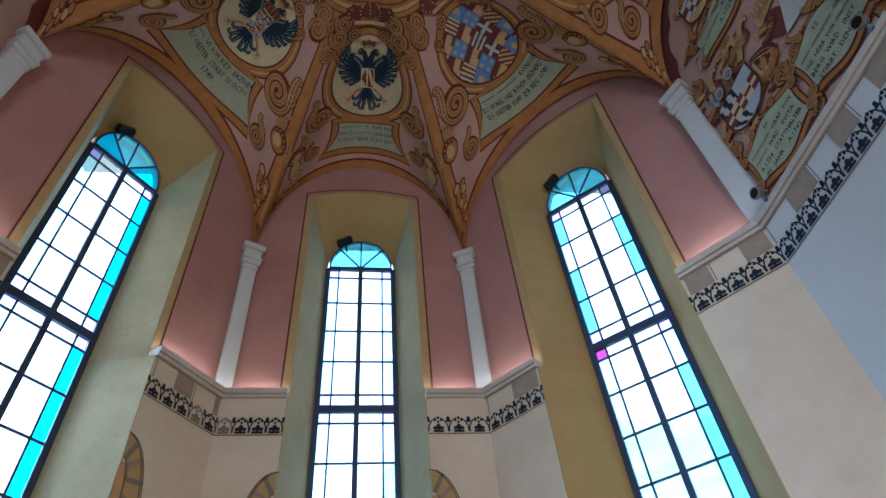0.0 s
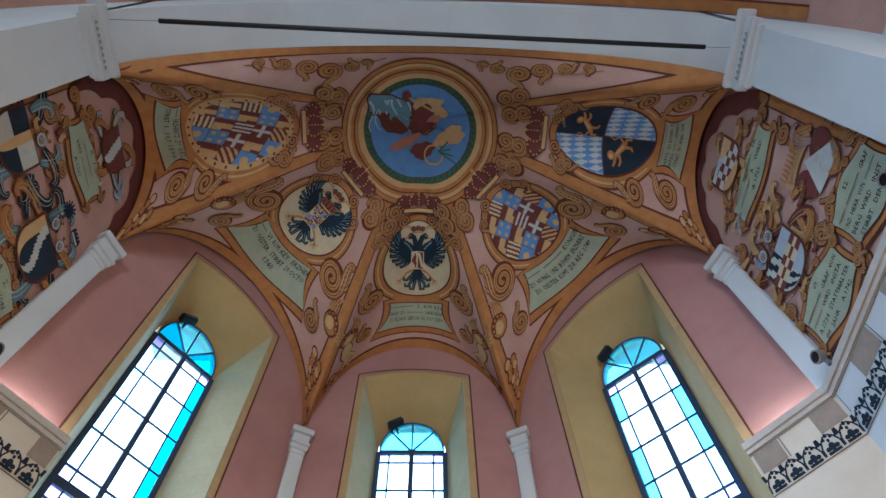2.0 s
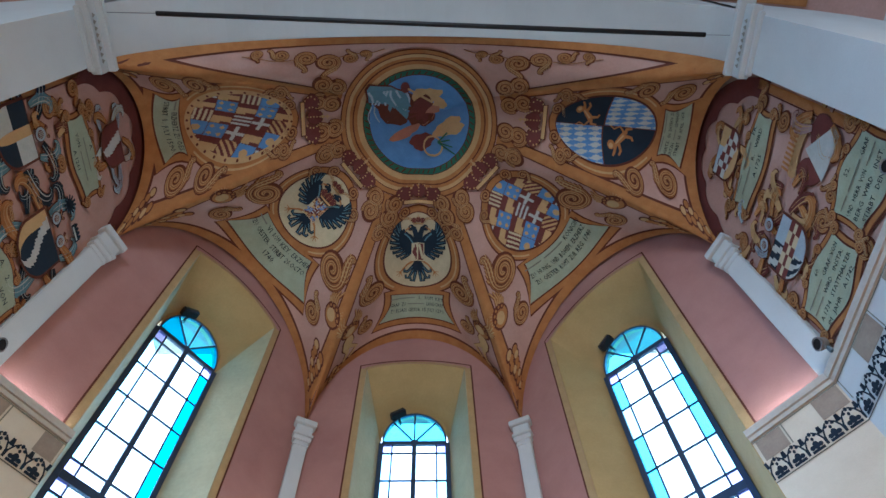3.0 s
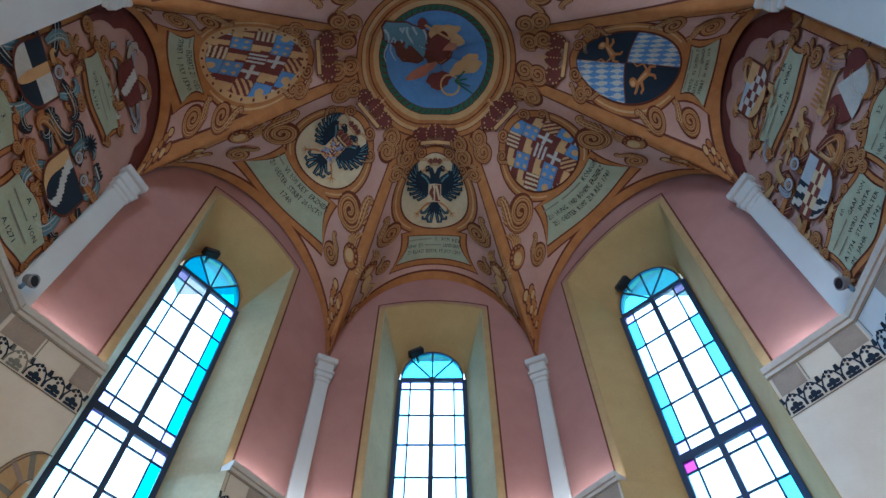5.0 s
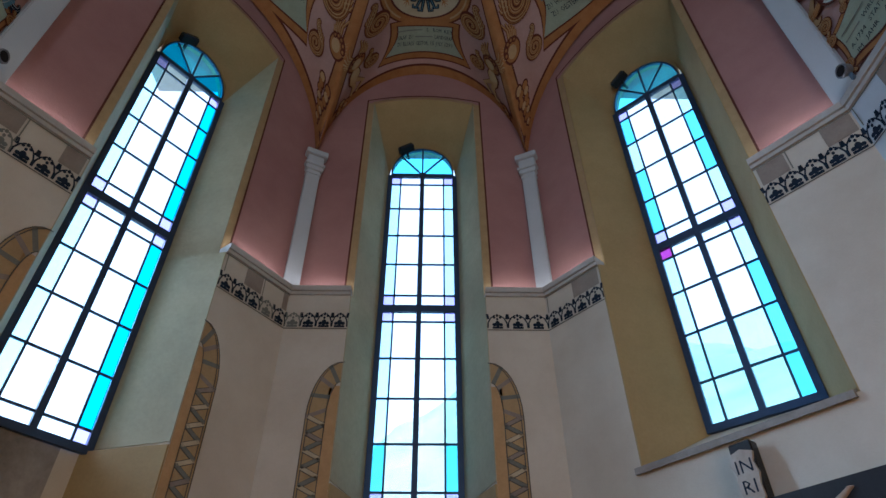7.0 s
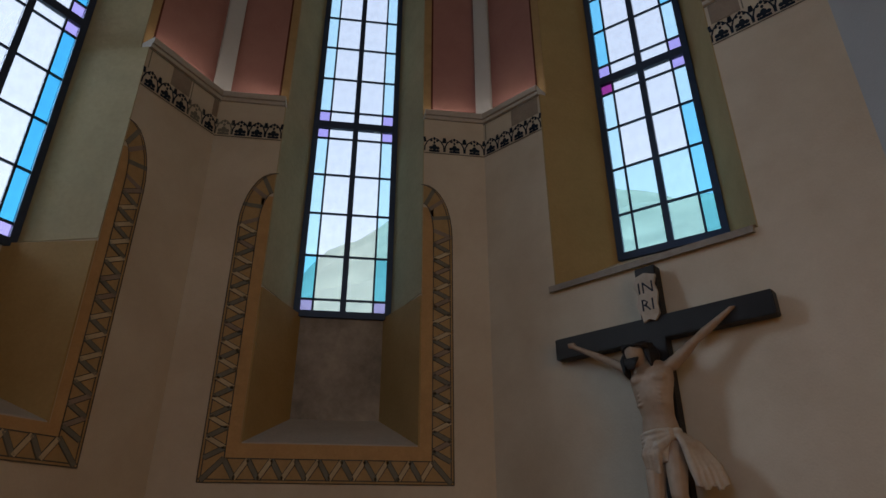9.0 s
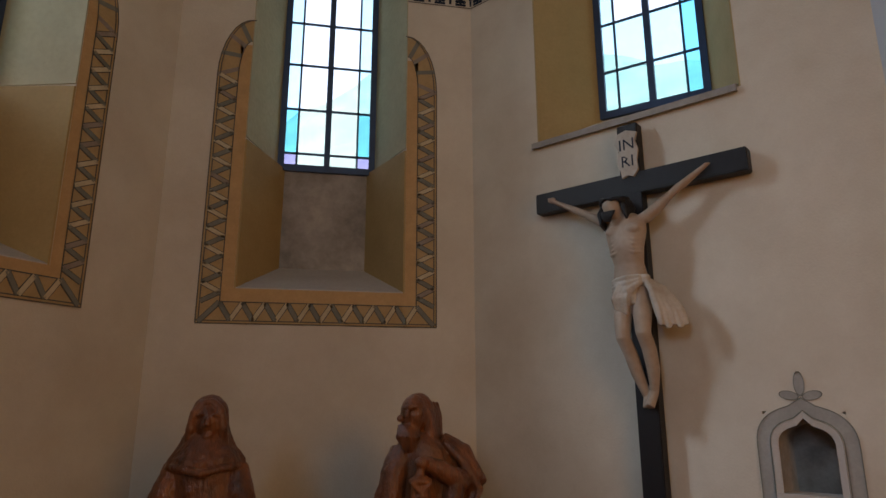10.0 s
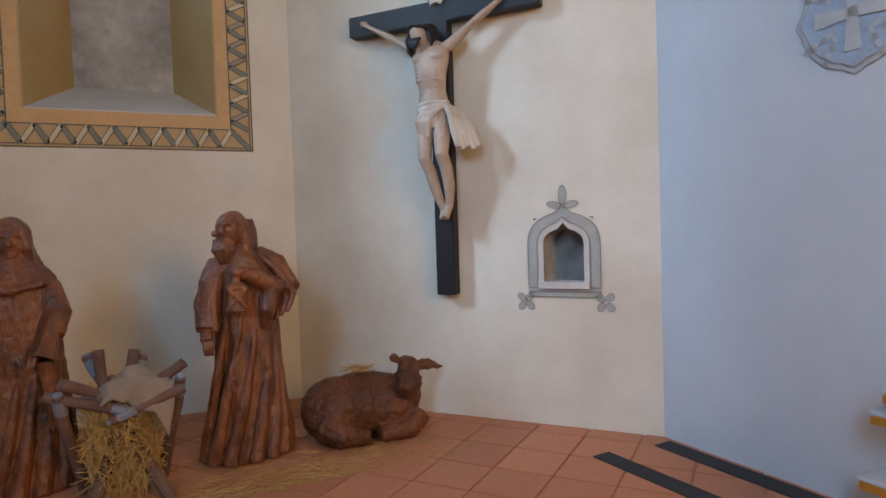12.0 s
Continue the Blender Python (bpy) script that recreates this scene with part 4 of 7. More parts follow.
def winged(pr, x, y, r, s):
    """A round boss between two leafy wings, a plain shape."""
    for d in (-1, 1):
        for i in range(6):
            a = d * (0.35 + 0.17 * i) + (0 if s > 0 else math.pi) + math.pi / 2 * s
            l = r * (2.6 - 0.22 * i)
            p = [(x + 0.6 * r * math.cos(a), y + 0.6 * r * math.sin(a)), (x + 0.65 * l * math.cos(a + 0.08 * d), y + 0.65 * l * math.sin(a + 0.08 * d)), (x + l * math.cos(a - 0.1 * d), y + l * math.sin(a - 0.1 * d))]
            pr.stroke(p, 0.40 * r, BROWN_, 2, (1, 0.5))
            pr.stroke(p, 0.28 * r, OCHRE_, 3, (1, 0.5))
            pr.stroke(p, 0.09 * r, GOLD_, 4, (1, 0.5))
    pr.oval(x, y, r, r * 1.08, BROWN_, 4, n=16, rings=1)
    pr.oval(x, y, r * 0.84, r * 0.92, OCHRE_, 5, n=16, rings=1)
    pr.oval(x - 0.1 * r, y - r * 0.1, r * 0.5, r * 0.55, GOLD_, 6, n=14, rings=1)
    for i in range(5):
        pr.oval(x + r * 0.75 * math.cos(0.5 + i * 0.55), y + r * 0.8 * math.sin(0.5 + i * 0.55), r * 0.26, r * 0.26, BROWN_, 7, 0.5, 10)


# foliage, winged bosses (as plain shapes) and fruit in the feet of the cells
for k in range(5):
    pf = Painter(on_cell(k))
    half = (K[k + 1] - K[k]).to_2d().length / 2
    for s in (-1, 1):
        base = 0 if s > 0 else math.pi
        if k in (1, 3):
            bx = half * 0.64
            winged(pf, s * (bx + 0.06), 0.66, 0.10, s)
            pf.cluster(s * half * 0.79, 0.36, 0.34, -math.pi / 2 + s * 0.50, 3, 14)
            pf.scroll(s * half * 0.35, 1.66, 0.085, base + s * 0.9, -s, 2)
        elif k == 2:
            bx = half * 0.68
            winged(pf, s * bx, 0.52, 0.085, s)
            blob(s * (bx + 0.03), 0.36, 0.055, 0.11, s * 0.2, BROWN_, 4, 0.08, pr=pf)
            blob(s * (bx + 0.03), 0.36, 0.045, 0.10, s * 0.2, SKINPALE_, 5, 0.08, pr=pf)
            for i in range(2):
                pf.ribbon([(s * (bx + 0.02 + 0.02 * i), 0.30), (s * (bx - 0.05 + 0.09 * i), 0.21), (s * (bx + 0.03 + 0.05 * i), 0.12)], 0.045, 3, SKINPALE_, None, (1, 0.5), 0.01)
            pf.scroll(s * (bx - 0.15), 0.38, 0.075, base + s * 0.3, -s, 2)
            pf.cluster(s * half * 0.80, 0.14, 0.24, -math.pi / 2 + s * 0.5, 3, 12)
            pf.scroll(s * half * 0.42, 1.46, 0.08, base + s * 0.9, -s, 2)
        else:
            pf.cluster(s * half * 0.80, 0.20, 0.26, math.pi / 2 - s * 2.5, 3, 12)
            pf.scroll(s * half * 0.44, 1.48, 0.075, base + s * 0.9, -s, 2)
    pf.done("painted_ornament", ceiling, "ochre painted scrolls and hanging fruit")


# painting on the nave vault next to the arch
pq = Painter(lambda a, b: Vector((-3.385 * math.cos(a / 3.1), ARCH_Y0 - 0.02 - b, 6.25 + 2.435 * math.sin(a / 3.1))), Vector((0, 0, 5)))
pq.grid(lambda s, t: (2.2 + 6.6 * s, 0.10 * t), 60, 1, OCHRE_, 1)
pq.grid(lambda s, t: (2.2 + 6.6 * s, 0.10 + 0.02 * t), 60, 1, BROWN_, 1)
pq.grid(lambda s, t: (4.1 + 1.5 * s, 0.16 + 0.7 * t), 14, 6, TEAL_, 1)
pq.grid(lambda s, t: (6.2 + 0.5 * s, 0.16 + 0.7 * t), 8, 6, SAGE_, 1)
for i in range(11):
    pq.scroll(5.75 + 0.26 * i, 0.32 + 0.22 * (i % 2), 0.11, 0.6 + 1.3 * i, 1 if i % 2 else -1, 2)
    pq.scroll(3.9 - 0.26 * i, 0.32 + 0.22 * (i % 2), 0.11, 0.6 + 1.3 * i, 1 if i % 2 else -1, 2)
pq.done("painted_ornament", bpy.data.objects["ceiling_nave"], "ochre painted scrolls and teal panels on the nave vault")


# ---- wall paintings under the side arches ----
def on_wall(F, off=0.0):
    return lambda u, z: F @ Vector((u, off, z))


def shield(pr, x, y, w, h, fun, layer, n=22):
    def fn(s, t):
        k = 1.0 if t > 0.45 else math.sqrt(max(0.0, 1 - ((0.45 - t) / 0.45) ** 2)) * 0.98 + 0.02
        return x + w * (s - 0.5) * k, y + h * (t - 0.5)
    pr.grid(lambda s, t: (x + (fn(s, t)[0] - x) * 1.10, y + (fn(s, t)[1] - y) * 1.08), n, n, DARK_, layer)
    pr.grid(fn, n, n, fun, layer + 1)


def tablet(pr, x, y, w, h, lines, layer=3, size=0.05):
    """A sage text field in an ochre frame of scrolls."""
    def fn(s, t, g=0.0):
        f = 0.10 * h * math.cos(2 * math.pi * (s - 0.5)) * (1 if t > 0.5 else -1) * abs(2 * t - 1)
        return x + (w / 2 + g) * (2 * s - 1) * (1 - 0.06 * math.sin(math.pi * t)), y + (h / 2 + g) * (2 * t - 1) + f
    pr.grid(lambda s, t: fn(s, t, 0.055), 14, 8, BROWN_, layer)
    pr.grid(lambda s, t: fn(s, t, 0.042), 14, 8, OCHRE_, layer + 1)
    pr.grid(lambda s, t: fn(s, t, 0.012), 14, 8, DARK_, layer + 2)
    pr.grid(fn, 14, 8, SAGE_, layer + 3)
    for sx in (-1, 1):
        for sy in (-1, 1):
            pr.scroll(x + sx * (w / 2 + 0.03), y + sy * h * 0.40, 0.045, (0 if sx > 0 else math.pi) + sx * sy * 0.5, -sx * sy, layer + 2)
        pr.scroll(x + sx * w * 0.22, y + h * 0.62, 0.035, (0 if sx > 0 else math.pi) + sx * 1.6, -sx, layer + 2)
    nl = len(lines)
    for i, it in enumerate(lines):
        tot = sum(l if isinstance(l, (int, float)) else len(l) for l in it) + len(it) - 1
        pr.line_of(it, x, y + (nl / 2 - i - 0.78) * size * 1.35, size, NAVY_, layer + 5, min(w * 0.88, tot * size * 0.60))


def plume(pr, x, y, r, ang, flip, fill, high, layer=5):
    """A curled plume of the mantling: a hook that rolls up at its tip, with light streaks and notched edge."""
    pts, ws = [], []
    hd, px, py, n = ang, x, y, 22
    for i in range(n + 1):
        f = i / n
        pts.append((px, py))
        ws.append(r * (0.16 + 0.40 * math.sin(math.pi * min(1.0, 0.12 + f * 0.95)) ** 0.8))
        hd += flip * (0.02 + 0.44 * f * f)
        st = r * 0.15 * (1 - 0.45 * f)
        px, py = px + st * math.cos(hd), py + st * math.sin(hd)
    pr.band(pts, [w + 0.016 for w in ws], BROWN_, layer)
    pr.band(pts, ws, fill, layer + 1)
    pr.band(pts, ws, high, layer + 2, flip * 0.55, 0.10)
    pr.band(pts[2:-3], ws[2:-3], high, layer + 2, -flip * 0.25, 0.05)
    for i in (5, 9, 13):
        (ax, ay), (bx, by) = pts[i], pts[i + 1]
        d = math.atan2(by - ay, bx - ax) - flip * 1.0
        lobe = [(ax, ay), (ax + 0.34 * r * math.cos(d), ay + 0.34 * r * math.sin(d)), (ax + 0.50 * r * math.cos(d + flip * 0.7), ay + 0.50 * r * math.sin(d + flip * 0.7))]
        pr.stroke(lobe, 0.20 * r + 0.012, BROWN_, layer, (1, 0.35))
        pr.stroke(lobe, 0.20 * r, fill, layer + 1, (1, 0.25))


def lunette(F, name, side):
    th = thing(name, "painted coats of arms, text tablets and drapery under the arch", "wall painting")

    def piece(part_name, draw, *args):
        q = Painter(on_wall(F, SET))
        draw(q, *args)
        q.done(part_name, th)
    pr = Painter(on_wall(F, SET))
    L = LEN_SIDE
    m = (lambda u: u) if side > 0 else (lambda u: L - u)
    # ochre border on both uprights and along the foot, wine-red drapery round the head
    for a, b in ((0.0, 0.08), (L - 0.07, L)):
        pr.rect(a, b, LEDGE, 6.6, OCHRE_, 2)
    pr.rect(0.078, 0.09, LEDGE, 6.6, DARK_, 3)
    pr.rect(L - 0.082, L - 0.07, LEDGE, 6.6, DARK_, 3)
    pr.rect(0, L, LEDGE, LEDGE + 0.07, OCHRE_, 3)
    pr.rect(0, L, LEDGE + 0.07, LEDGE + 0.082, DARK_, 4)

    def drape(s, t):
        a = math.pi * (0.02 + 0.93 * s)
        k = 0.83 + 0.07 * abs(math.sin(s * 17)) if t < 0.5 else 1.12
        return L / 2 + 0.66 * k * math.cos(a) * (-1 if side < 0 else 1), 6.35 + 1.05 * k * math.sin(a)
    pr.done("painted_frame", th, "ochre painted frame with dark lines")
    piece("drapery", lambda q: q.grid(drape, 60, 1, WINE_, 2))
    pr = Painter(on_wall(F, SET))
    def plumes(cx, cz, rx, rz, r, cols, n, seed, a0=0.0, a1=2 * math.pi):
        """Plumes set round a shield, turning this way and that."""
        rnd = random.Random(seed)
        for i in range(n):
            t = a0 + (a1 - a0) * (i + 0.5 * rnd.random()) / n
            c = cols[i % len(cols)]
            fl = 1 if i % 2 else -1
            piece("plume", plume, cx + rx * math.cos(t), cz + rz * math.sin(t), r * rnd.uniform(0.62, 0.95), t + fl * 0.5, fl, c, WHITE_ if c in (NAVY_, TEAL_) else (WINE_ if c == PALE_ else GOLD_), 4 + i % 3)

    def helm(x, z, r):
        def draw(q):
            q.oval(x, z, r, r * 1.15, DARK_, 12, n=18, rings=2)
            q.oval(x, z, r * 0.88, r * 1.02, PALE_, 13, n=18, rings=2)
            q.oval(x, z - 0.1 * r, r * 0.55, r * 0.62, WINE_, 14, n=14, rings=1)
            for k in range(4):
                q.stroke([(x - 0.36 * r + 0.24 * k * r, z - 0.6 * r), (x - 0.30 * r + 0.20 * k * r, z + 0.4 * r)], 0.10 * r, WHITE_, 15)
            q.crown(x, z + 0.9 * r, 1.3 * r, 14, 2)
        piece("helm", draw)

    if side > 0:
        piece("text_tablet", tablet, 0.82, 6.33, 0.76, 0.26, [[4, 6, "FR."], [6, "R.", "WIRD"], ["A.1725"]], 4, 0.066)
        piece("shield", shield, 0.75, 6.74, 0.42, 0.36, lambda s, t: (WINE_ if (int(s * 6) + int(t * 5)) % 2 else WHITE_) if abs(t - 0.5 + 0.4 * (s - 0.5)) < 0.26 else (PALE_ if t > 0.5 and s < 0.6 else GOLD_), 8)
        plumes(0.75, 6.76, 0.22, 0.18, 0.13, [GOLD_, OCHRE_], 10, 3)
        # tall hat in two lobes over a pale cuff
        blob(1.26, 5.60, 0.12, 0.15, -0.5, DARK_, 4, 0.04, pr=pr)
        blob(1.26, 5.60, 0.11, 0.14, -0.5, WINE_, 5, 0.04, pr=pr)
        blob(1.00, 5.60, 0.10, 0.16, 0.25, DARK_, 4, 0.04, pr=pr)
        blob(1.00, 5.60, 0.09, 0.15, 0.25, WINE_, 5, 0.04, pr=pr)
        pr.poly([(1.12, 5.72), (1.34, 5.50), (1.30, 5.42), (1.06, 5.43), (0.98, 5.44)], WHITE_, 6)
        for i in range(11):
            u = 0.92 + 0.036 * i
            pr.oval(u, 5.79 + 0.03 * math.sin(i * 0.31), 0.036, 0.055, GOLD_, 6, n=10, rings=1)
            pr.stroke([(u, 5.83), (u + 0.004, 5.93)], 0.018, OCHRE_, 7)
        plumes(1.34, 5.64, 0.09, 0.12, 0.14, [GOLD_, OCHRE_, MAUVE_], 6, 5)
        plumes(0.74, 5.72, 0.10, 0.13, 0.14, [OCHRE_, WINE_, GOLD_], 8, 7)
        plumes(0.42, 5.66, 0.24, 0.24, 0.15, [WINE_, GOLD_, OCHRE_], 13, 8)
        plumes(0.34, 6.06, 0.12, 0.16, 0.12, [OCHRE_, GOLD_, PALE_], 8, 9)
        helm(0.50, 5.82, 0.055)
        helm(0.34, 5.80, 0.055)
        piece("shield", shield, 0.44, 5.51, 0.40, 0.38, lambda s, t: (WHITE_ if (s * 4 + t) % 1 < 0.5 else NAVY_) if (s < 0.5) == (t > 0.66 or (t < 0.33)) and not 0.33 < t < 0.66 else (PALE_ if not 0.33 < t < 0.66 else (WINE_ if (int(s * 5) + int(t * 9)) % 2 else CREAM_)), 10)
        piece("text_tablet", tablet, 1.13, 5.08, 0.54, 0.36, [["52."], [4, 8, "GRAF"], ["UND", "HERR", "VON", 6], ["BERG", "WIRD", "INST."], ["STIRBT", "DEN", "20."]], 4, 0.054)
        piece("text_tablet", tablet, 0.45, 5.03, 0.58, 0.34, [["60."], [8, "GRAF", "VON"], [5, "WIRD", "INSTA:"], ["A.1734", "STATTHALTER"], ["IM", "JAHR", "A.1742."]], 4, 0.052)
    else:
        piece("text_tablet", tablet, 0.65, 6.36, 0.62, 0.27, [["A.", "1"], [8], ["VON", 7], ["A.1261"]], 4, 0.058)
        piece("shield", shield, 0.70, 6.79, 0.34, 0.32, lambda s, t: WHITE_ if abs(s - 0.5 + 0.3 * (t - 0.5)) < 0.14 else WINE_, 10)
        plumes(0.70, 6.84, 0.20, 0.18, 0.14, [PALE_, WHITE_, OCHRE_], 10, 2)
        piece("shield", shield, 0.27, 5.60, 0.40, 0.36, lambda s, t: GOLD_ if abs(s - 0.5) < 0.10 else (NAVY_ if (s < 0.5) == (t > 0.5) else WHITE_), 10)
        plumes(0.29, 5.70, 0.24, 0.22, 0.19, [NAVY_, TEAL_, NAVY_], 12, 4)
        plumes(0.40, 6.02, 0.08, 0.08, 0.11, [OCHRE_, GOLD_, WINE_], 6, 14)
        helm(0.33, 5.86, 0.055)
        piece("shield", shield, 1.02, 5.50, 0.40, 0.38, lambda s, t: WHITE_ if abs(s - 0.5 + 0.25 * math.sin((t - 0.5) * 3)) < 0.10 else (NAVY_ if s > 0.22 else GOLD_), 10)
        plumes(1.03, 5.58, 0.24, 0.22, 0.18, [NAVY_, TEAL_, OCHRE_], 12, 6)
        helm(0.93, 5.78, 0.05)
        helm(1.10, 5.75, 0.05)
        # crests: a small dark eagle and a dark comb with a white bar
        piece("crest", lambda q: [q.stroke([(0.91, 5.97), (0.91 + 0.075 * math.cos(a), 5.99 + 0.075 * math.sin(a))], 0.03, NAVY_, 12, (1, 0.5)) for a in [0.2 + 0.52 * i for i in range(12)]])
        piece("crest", lambda q: (q.rect(1.06, 1.20, 5.93, 5.99, NAVY_, 12), q.rect(1.075, 1.185, 5.935, 5.955, WHITE_, 13), [q.oval(1.08 + 0.033 * i, 5.995, 0.014, 0.02, NAVY_, 12, n=8, rings=1) for i in range(4)]))
        piece("text_tablet", tablet, 1.02, 5.02, 0.52, 0.34, [["A.", "2."], [6, "VON"], [8], ["A.1271"]], 4, 0.065)
        piece("text_tablet", tablet, 0.36, 5.08, 0.46, 0.36, [["A.", "3."], [7], ["VON", 6], ["A.1274"]], 4, 0.06)
    for i, (u, z, r, a) in enumerate(((0.75, 5.30, 0.08, 1.0), (0.78, 4.86, 0.075, 2.0), (0.20, 6.14, 0.07, 0.4), (1.22, 6.08, 0.08, 2.2), (0.62, 6.06, 0.065, 2.6), (1.28, 6.44, 0.07, 1.2), (0.14, 5.32, 0.06, 1.4), (1.40, 5.36, 0.06, 1.8), (0.94, 5.32, 0.06, 0.3), (1.10, 6.62, 0.06, 0.8), (0.36, 6.52, 0.06, 2.0))):
        piece("leaf_scroll", Painter.scroll, m(u) if i % 2 else u, z, r, a, 1 if i % 2 else -1, 3)
    if pr.bm.faces:
        pr.done("hat", th, "wine-red hat with a gold rim")
    return th


lunette(F_SIDE_R, "wall_painting", 1)
lunette(F_SIDE_L, "wall_painting", -1)

# ---- ledge, painted blocks and stencilled frieze round the choir ----
GLOW = lamp_material("ledge_light_strip", (1.0, 0.93, 0.86), 2.3)


def ledge_run(F, u0, u1, c0, c1, blocks=True, seed=0, plaster=None):
    """A moulded ledge with its light strip, painted ashlar and frieze between u0 and u1; c: mitre at each end."""
    bm = bmesh.new()
    for d0, d1, z0, z1 in ((-0.035, SET + 0.12, LEDGE - 0.05, LEDGE), (-0.018, SET, LEDGE - 0.08, LEDGE - 0.05)):
        hexa(bm, [F @ Vector(p) for p in ((u0 - c0 * d0, d0, z0), (u1 + c1 * d0, d0, z0), (u1 + c1 * -d1 * 0, d1, z0), (u0, d1, z0))],
             [F @ Vector(p) for p in ((u0 - c0 * d0, d0, z1), (u1 + c1 * d0, d0, z1), (u1, d1, z1), (u0, d1, z1))])
    ob = structure("ledge", bm, STONE_PALE, "pale moulded ledge running round the choir wall", "ledge")
    pr = Painter(on_wall(F), )
    rnd = random.Random(seed)
    if blocks:
        u, k = u0 + 0.02, seed
        while u < u1 - 0.06:
            w = min(u1 - u, 0.17 + 0.10 * rnd.random())
            if k % 2:
                pr.rect(u, u + w - 0.012, LEDGE - 0.25, LEDGE - 0.095, MID_, 1)
            else:
                pr.rect(u, u + 0.008, LEDGE - 0.25, LEDGE - 0.09, GREY_, 1)
            u += w
            k += 1
        pr.rect(u0, u1, LEDGE - 0.094, LEDGE - 0.085, GREY_, 1)
    # stencil: rows of dark plants under small crosses and arcs
    z0, p = LEDGE - 0.40, 0.125
    n = max(1, int((u1 - u0) / p))
    p = (u1 - u0) / n
    pr.rect(u0, u1, z0 - 0.012, z0 - 0.004, LINE_, 1)
    for i in range(n):
        c = u0 + (i + 0.5) * p
        if (i * 7 + seed * 3) % 11 == 0:
            col = GREY_
        else:
            col = NAVY_
        pr.rect(c - 0.042, c + 0.042, z0 + 0.004, z0 + 0.024, col, 1)
        pr.oval(c, z0 + 0.05, 0.020, 0.030, col, 1, n=10, rings=1)
        for s in (-1, 1):
            pr.oval(c + s * 0.027, z0 + 0.042, 0.017, 0.017, col, 1, n=8, rings=1)
            pr.stroke([(c + s * p * 0.48, z0 + 0.01), (c + s * p * 0.46, z0 + 0.06), (c + s * p * 0.33, z0 + 0.105), (c + s * p * 0.10, z0 + 0.135)], 0.011, col, 1)
            pr.stroke([(c + s * p * 0.44, z0 + 0.095), (c + s * p * 0.5, z0 + 0.145)], 0.020, col, 1)
            pr.oval(c + s * 0.024, z0 + 0.112, 0.012, 0.012, col, 1, n=6, rings=1)
        pr.oval(c, z0 + 0.095, 0.010, 0.014, col, 1, n=6, rings=1)
        pr.oval(c, z0 + 0.132, 0.012, 0.016, col, 1, n=6, rings=1)
    pr.done("stencilled_frieze", ob, "blue-black stencilled plant frieze under painted blocks")
    # the light strip that lies on the ledge
    return ob


T2 = math.tan(TURN / 2)
for key, seeds in (("north", (0, 1)), ("east", (2, 3)), ("west", (5, 4))):
    F, L, o0, o1 = WINDOWS[key][:4]
    ledge_run(F, 0, o0, T2, 0, key != "north", seeds[0])
    ledge_run(F, o1, L, 0, T2, key != "north", seeds[1])
ledge_run(F_SIDE_R, 0, LEN_SIDE, 0.25, 0, True, 6)
ledge_run(F_SIDE_L, 0, LEN_SIDE, 0, 0.25, True, 7)

# light strips hidden behind the lip of the ledge
for key in ("north", "east", "west"):
    F, L, o0, o1 = WINDOWS[key][:4]
    for a, b in ((0.08, o0 - 0.06), (o1 + 0.06, L - 0.08)):
        bm = bmesh.new()
        t = bmesh.new()
        hexa(t, [(a, 0.015, LEDGE), (b, 0.015, LEDGE), (b, 0.035, LEDGE), (a, 0.035, LEDGE)], [(a, 0.015, LEDGE + 0.012), (b, 0.015, LEDGE + 0.012), (b, 0.035, LEDGE + 0.012), (a, 0.035, LEDGE + 0.012)])
        join(bm, t, F)
        tagged(mesh("light_strip", bm, GLOW), "warm white light strip lying on the ledge", "light strip", "ledge light strips")

# ---- pilasters in the corners, with moulded capitals ----
def pilaster(m, width, label):
    th = thing("pilaster", label, "pilaster", m, "corner pilasters")
    w = width / 2
    bm = bmesh.new()
    box(bm, -w, w, -0.06, 0.10, LEDGE, 6.15, None, 0.008)
    part("shaft", bm, PLASTER_WHITE, th)
    bm = bmesh.new()
    for z0, z1, g in ((6.08, 6.11, 0.008), (6.14, 6.20, 0.018), (6.20, 6.23, 0.032), (6.23, 6.34, 0.015), (6.34, 6.41, 0.042)):
        box(bm, -w - g, w + g, -0.06 - g, 0.10, z0, z1, None, 0.006)
    part("capital", bm, PLASTER_WHITE, th, "white moulded capital")
    return th


def corner_pose(c, back, ang):
    return Matrix.Translation((c.x, c.y, 0)) @ Euler((0, 0, ang)).to_matrix().to_4x4()


for s in (-1, 1):
    pilaster(corner_pose(Vector((s * 1.09, 4.965, 0)), 0, -s * TURN / 2), 0.135, "slim white plastered pilaster on the ledge in the wall corner")
    pilaster(corner_pose(Vector((2.70, 2.975, 0)) if s > 0 else Vector((-2.555, 2.91, 0)), 0, -s * (TURN + radians(83.2)) / 2), 0.17, "broader white plastered pilaster on the ledge beside the arch")

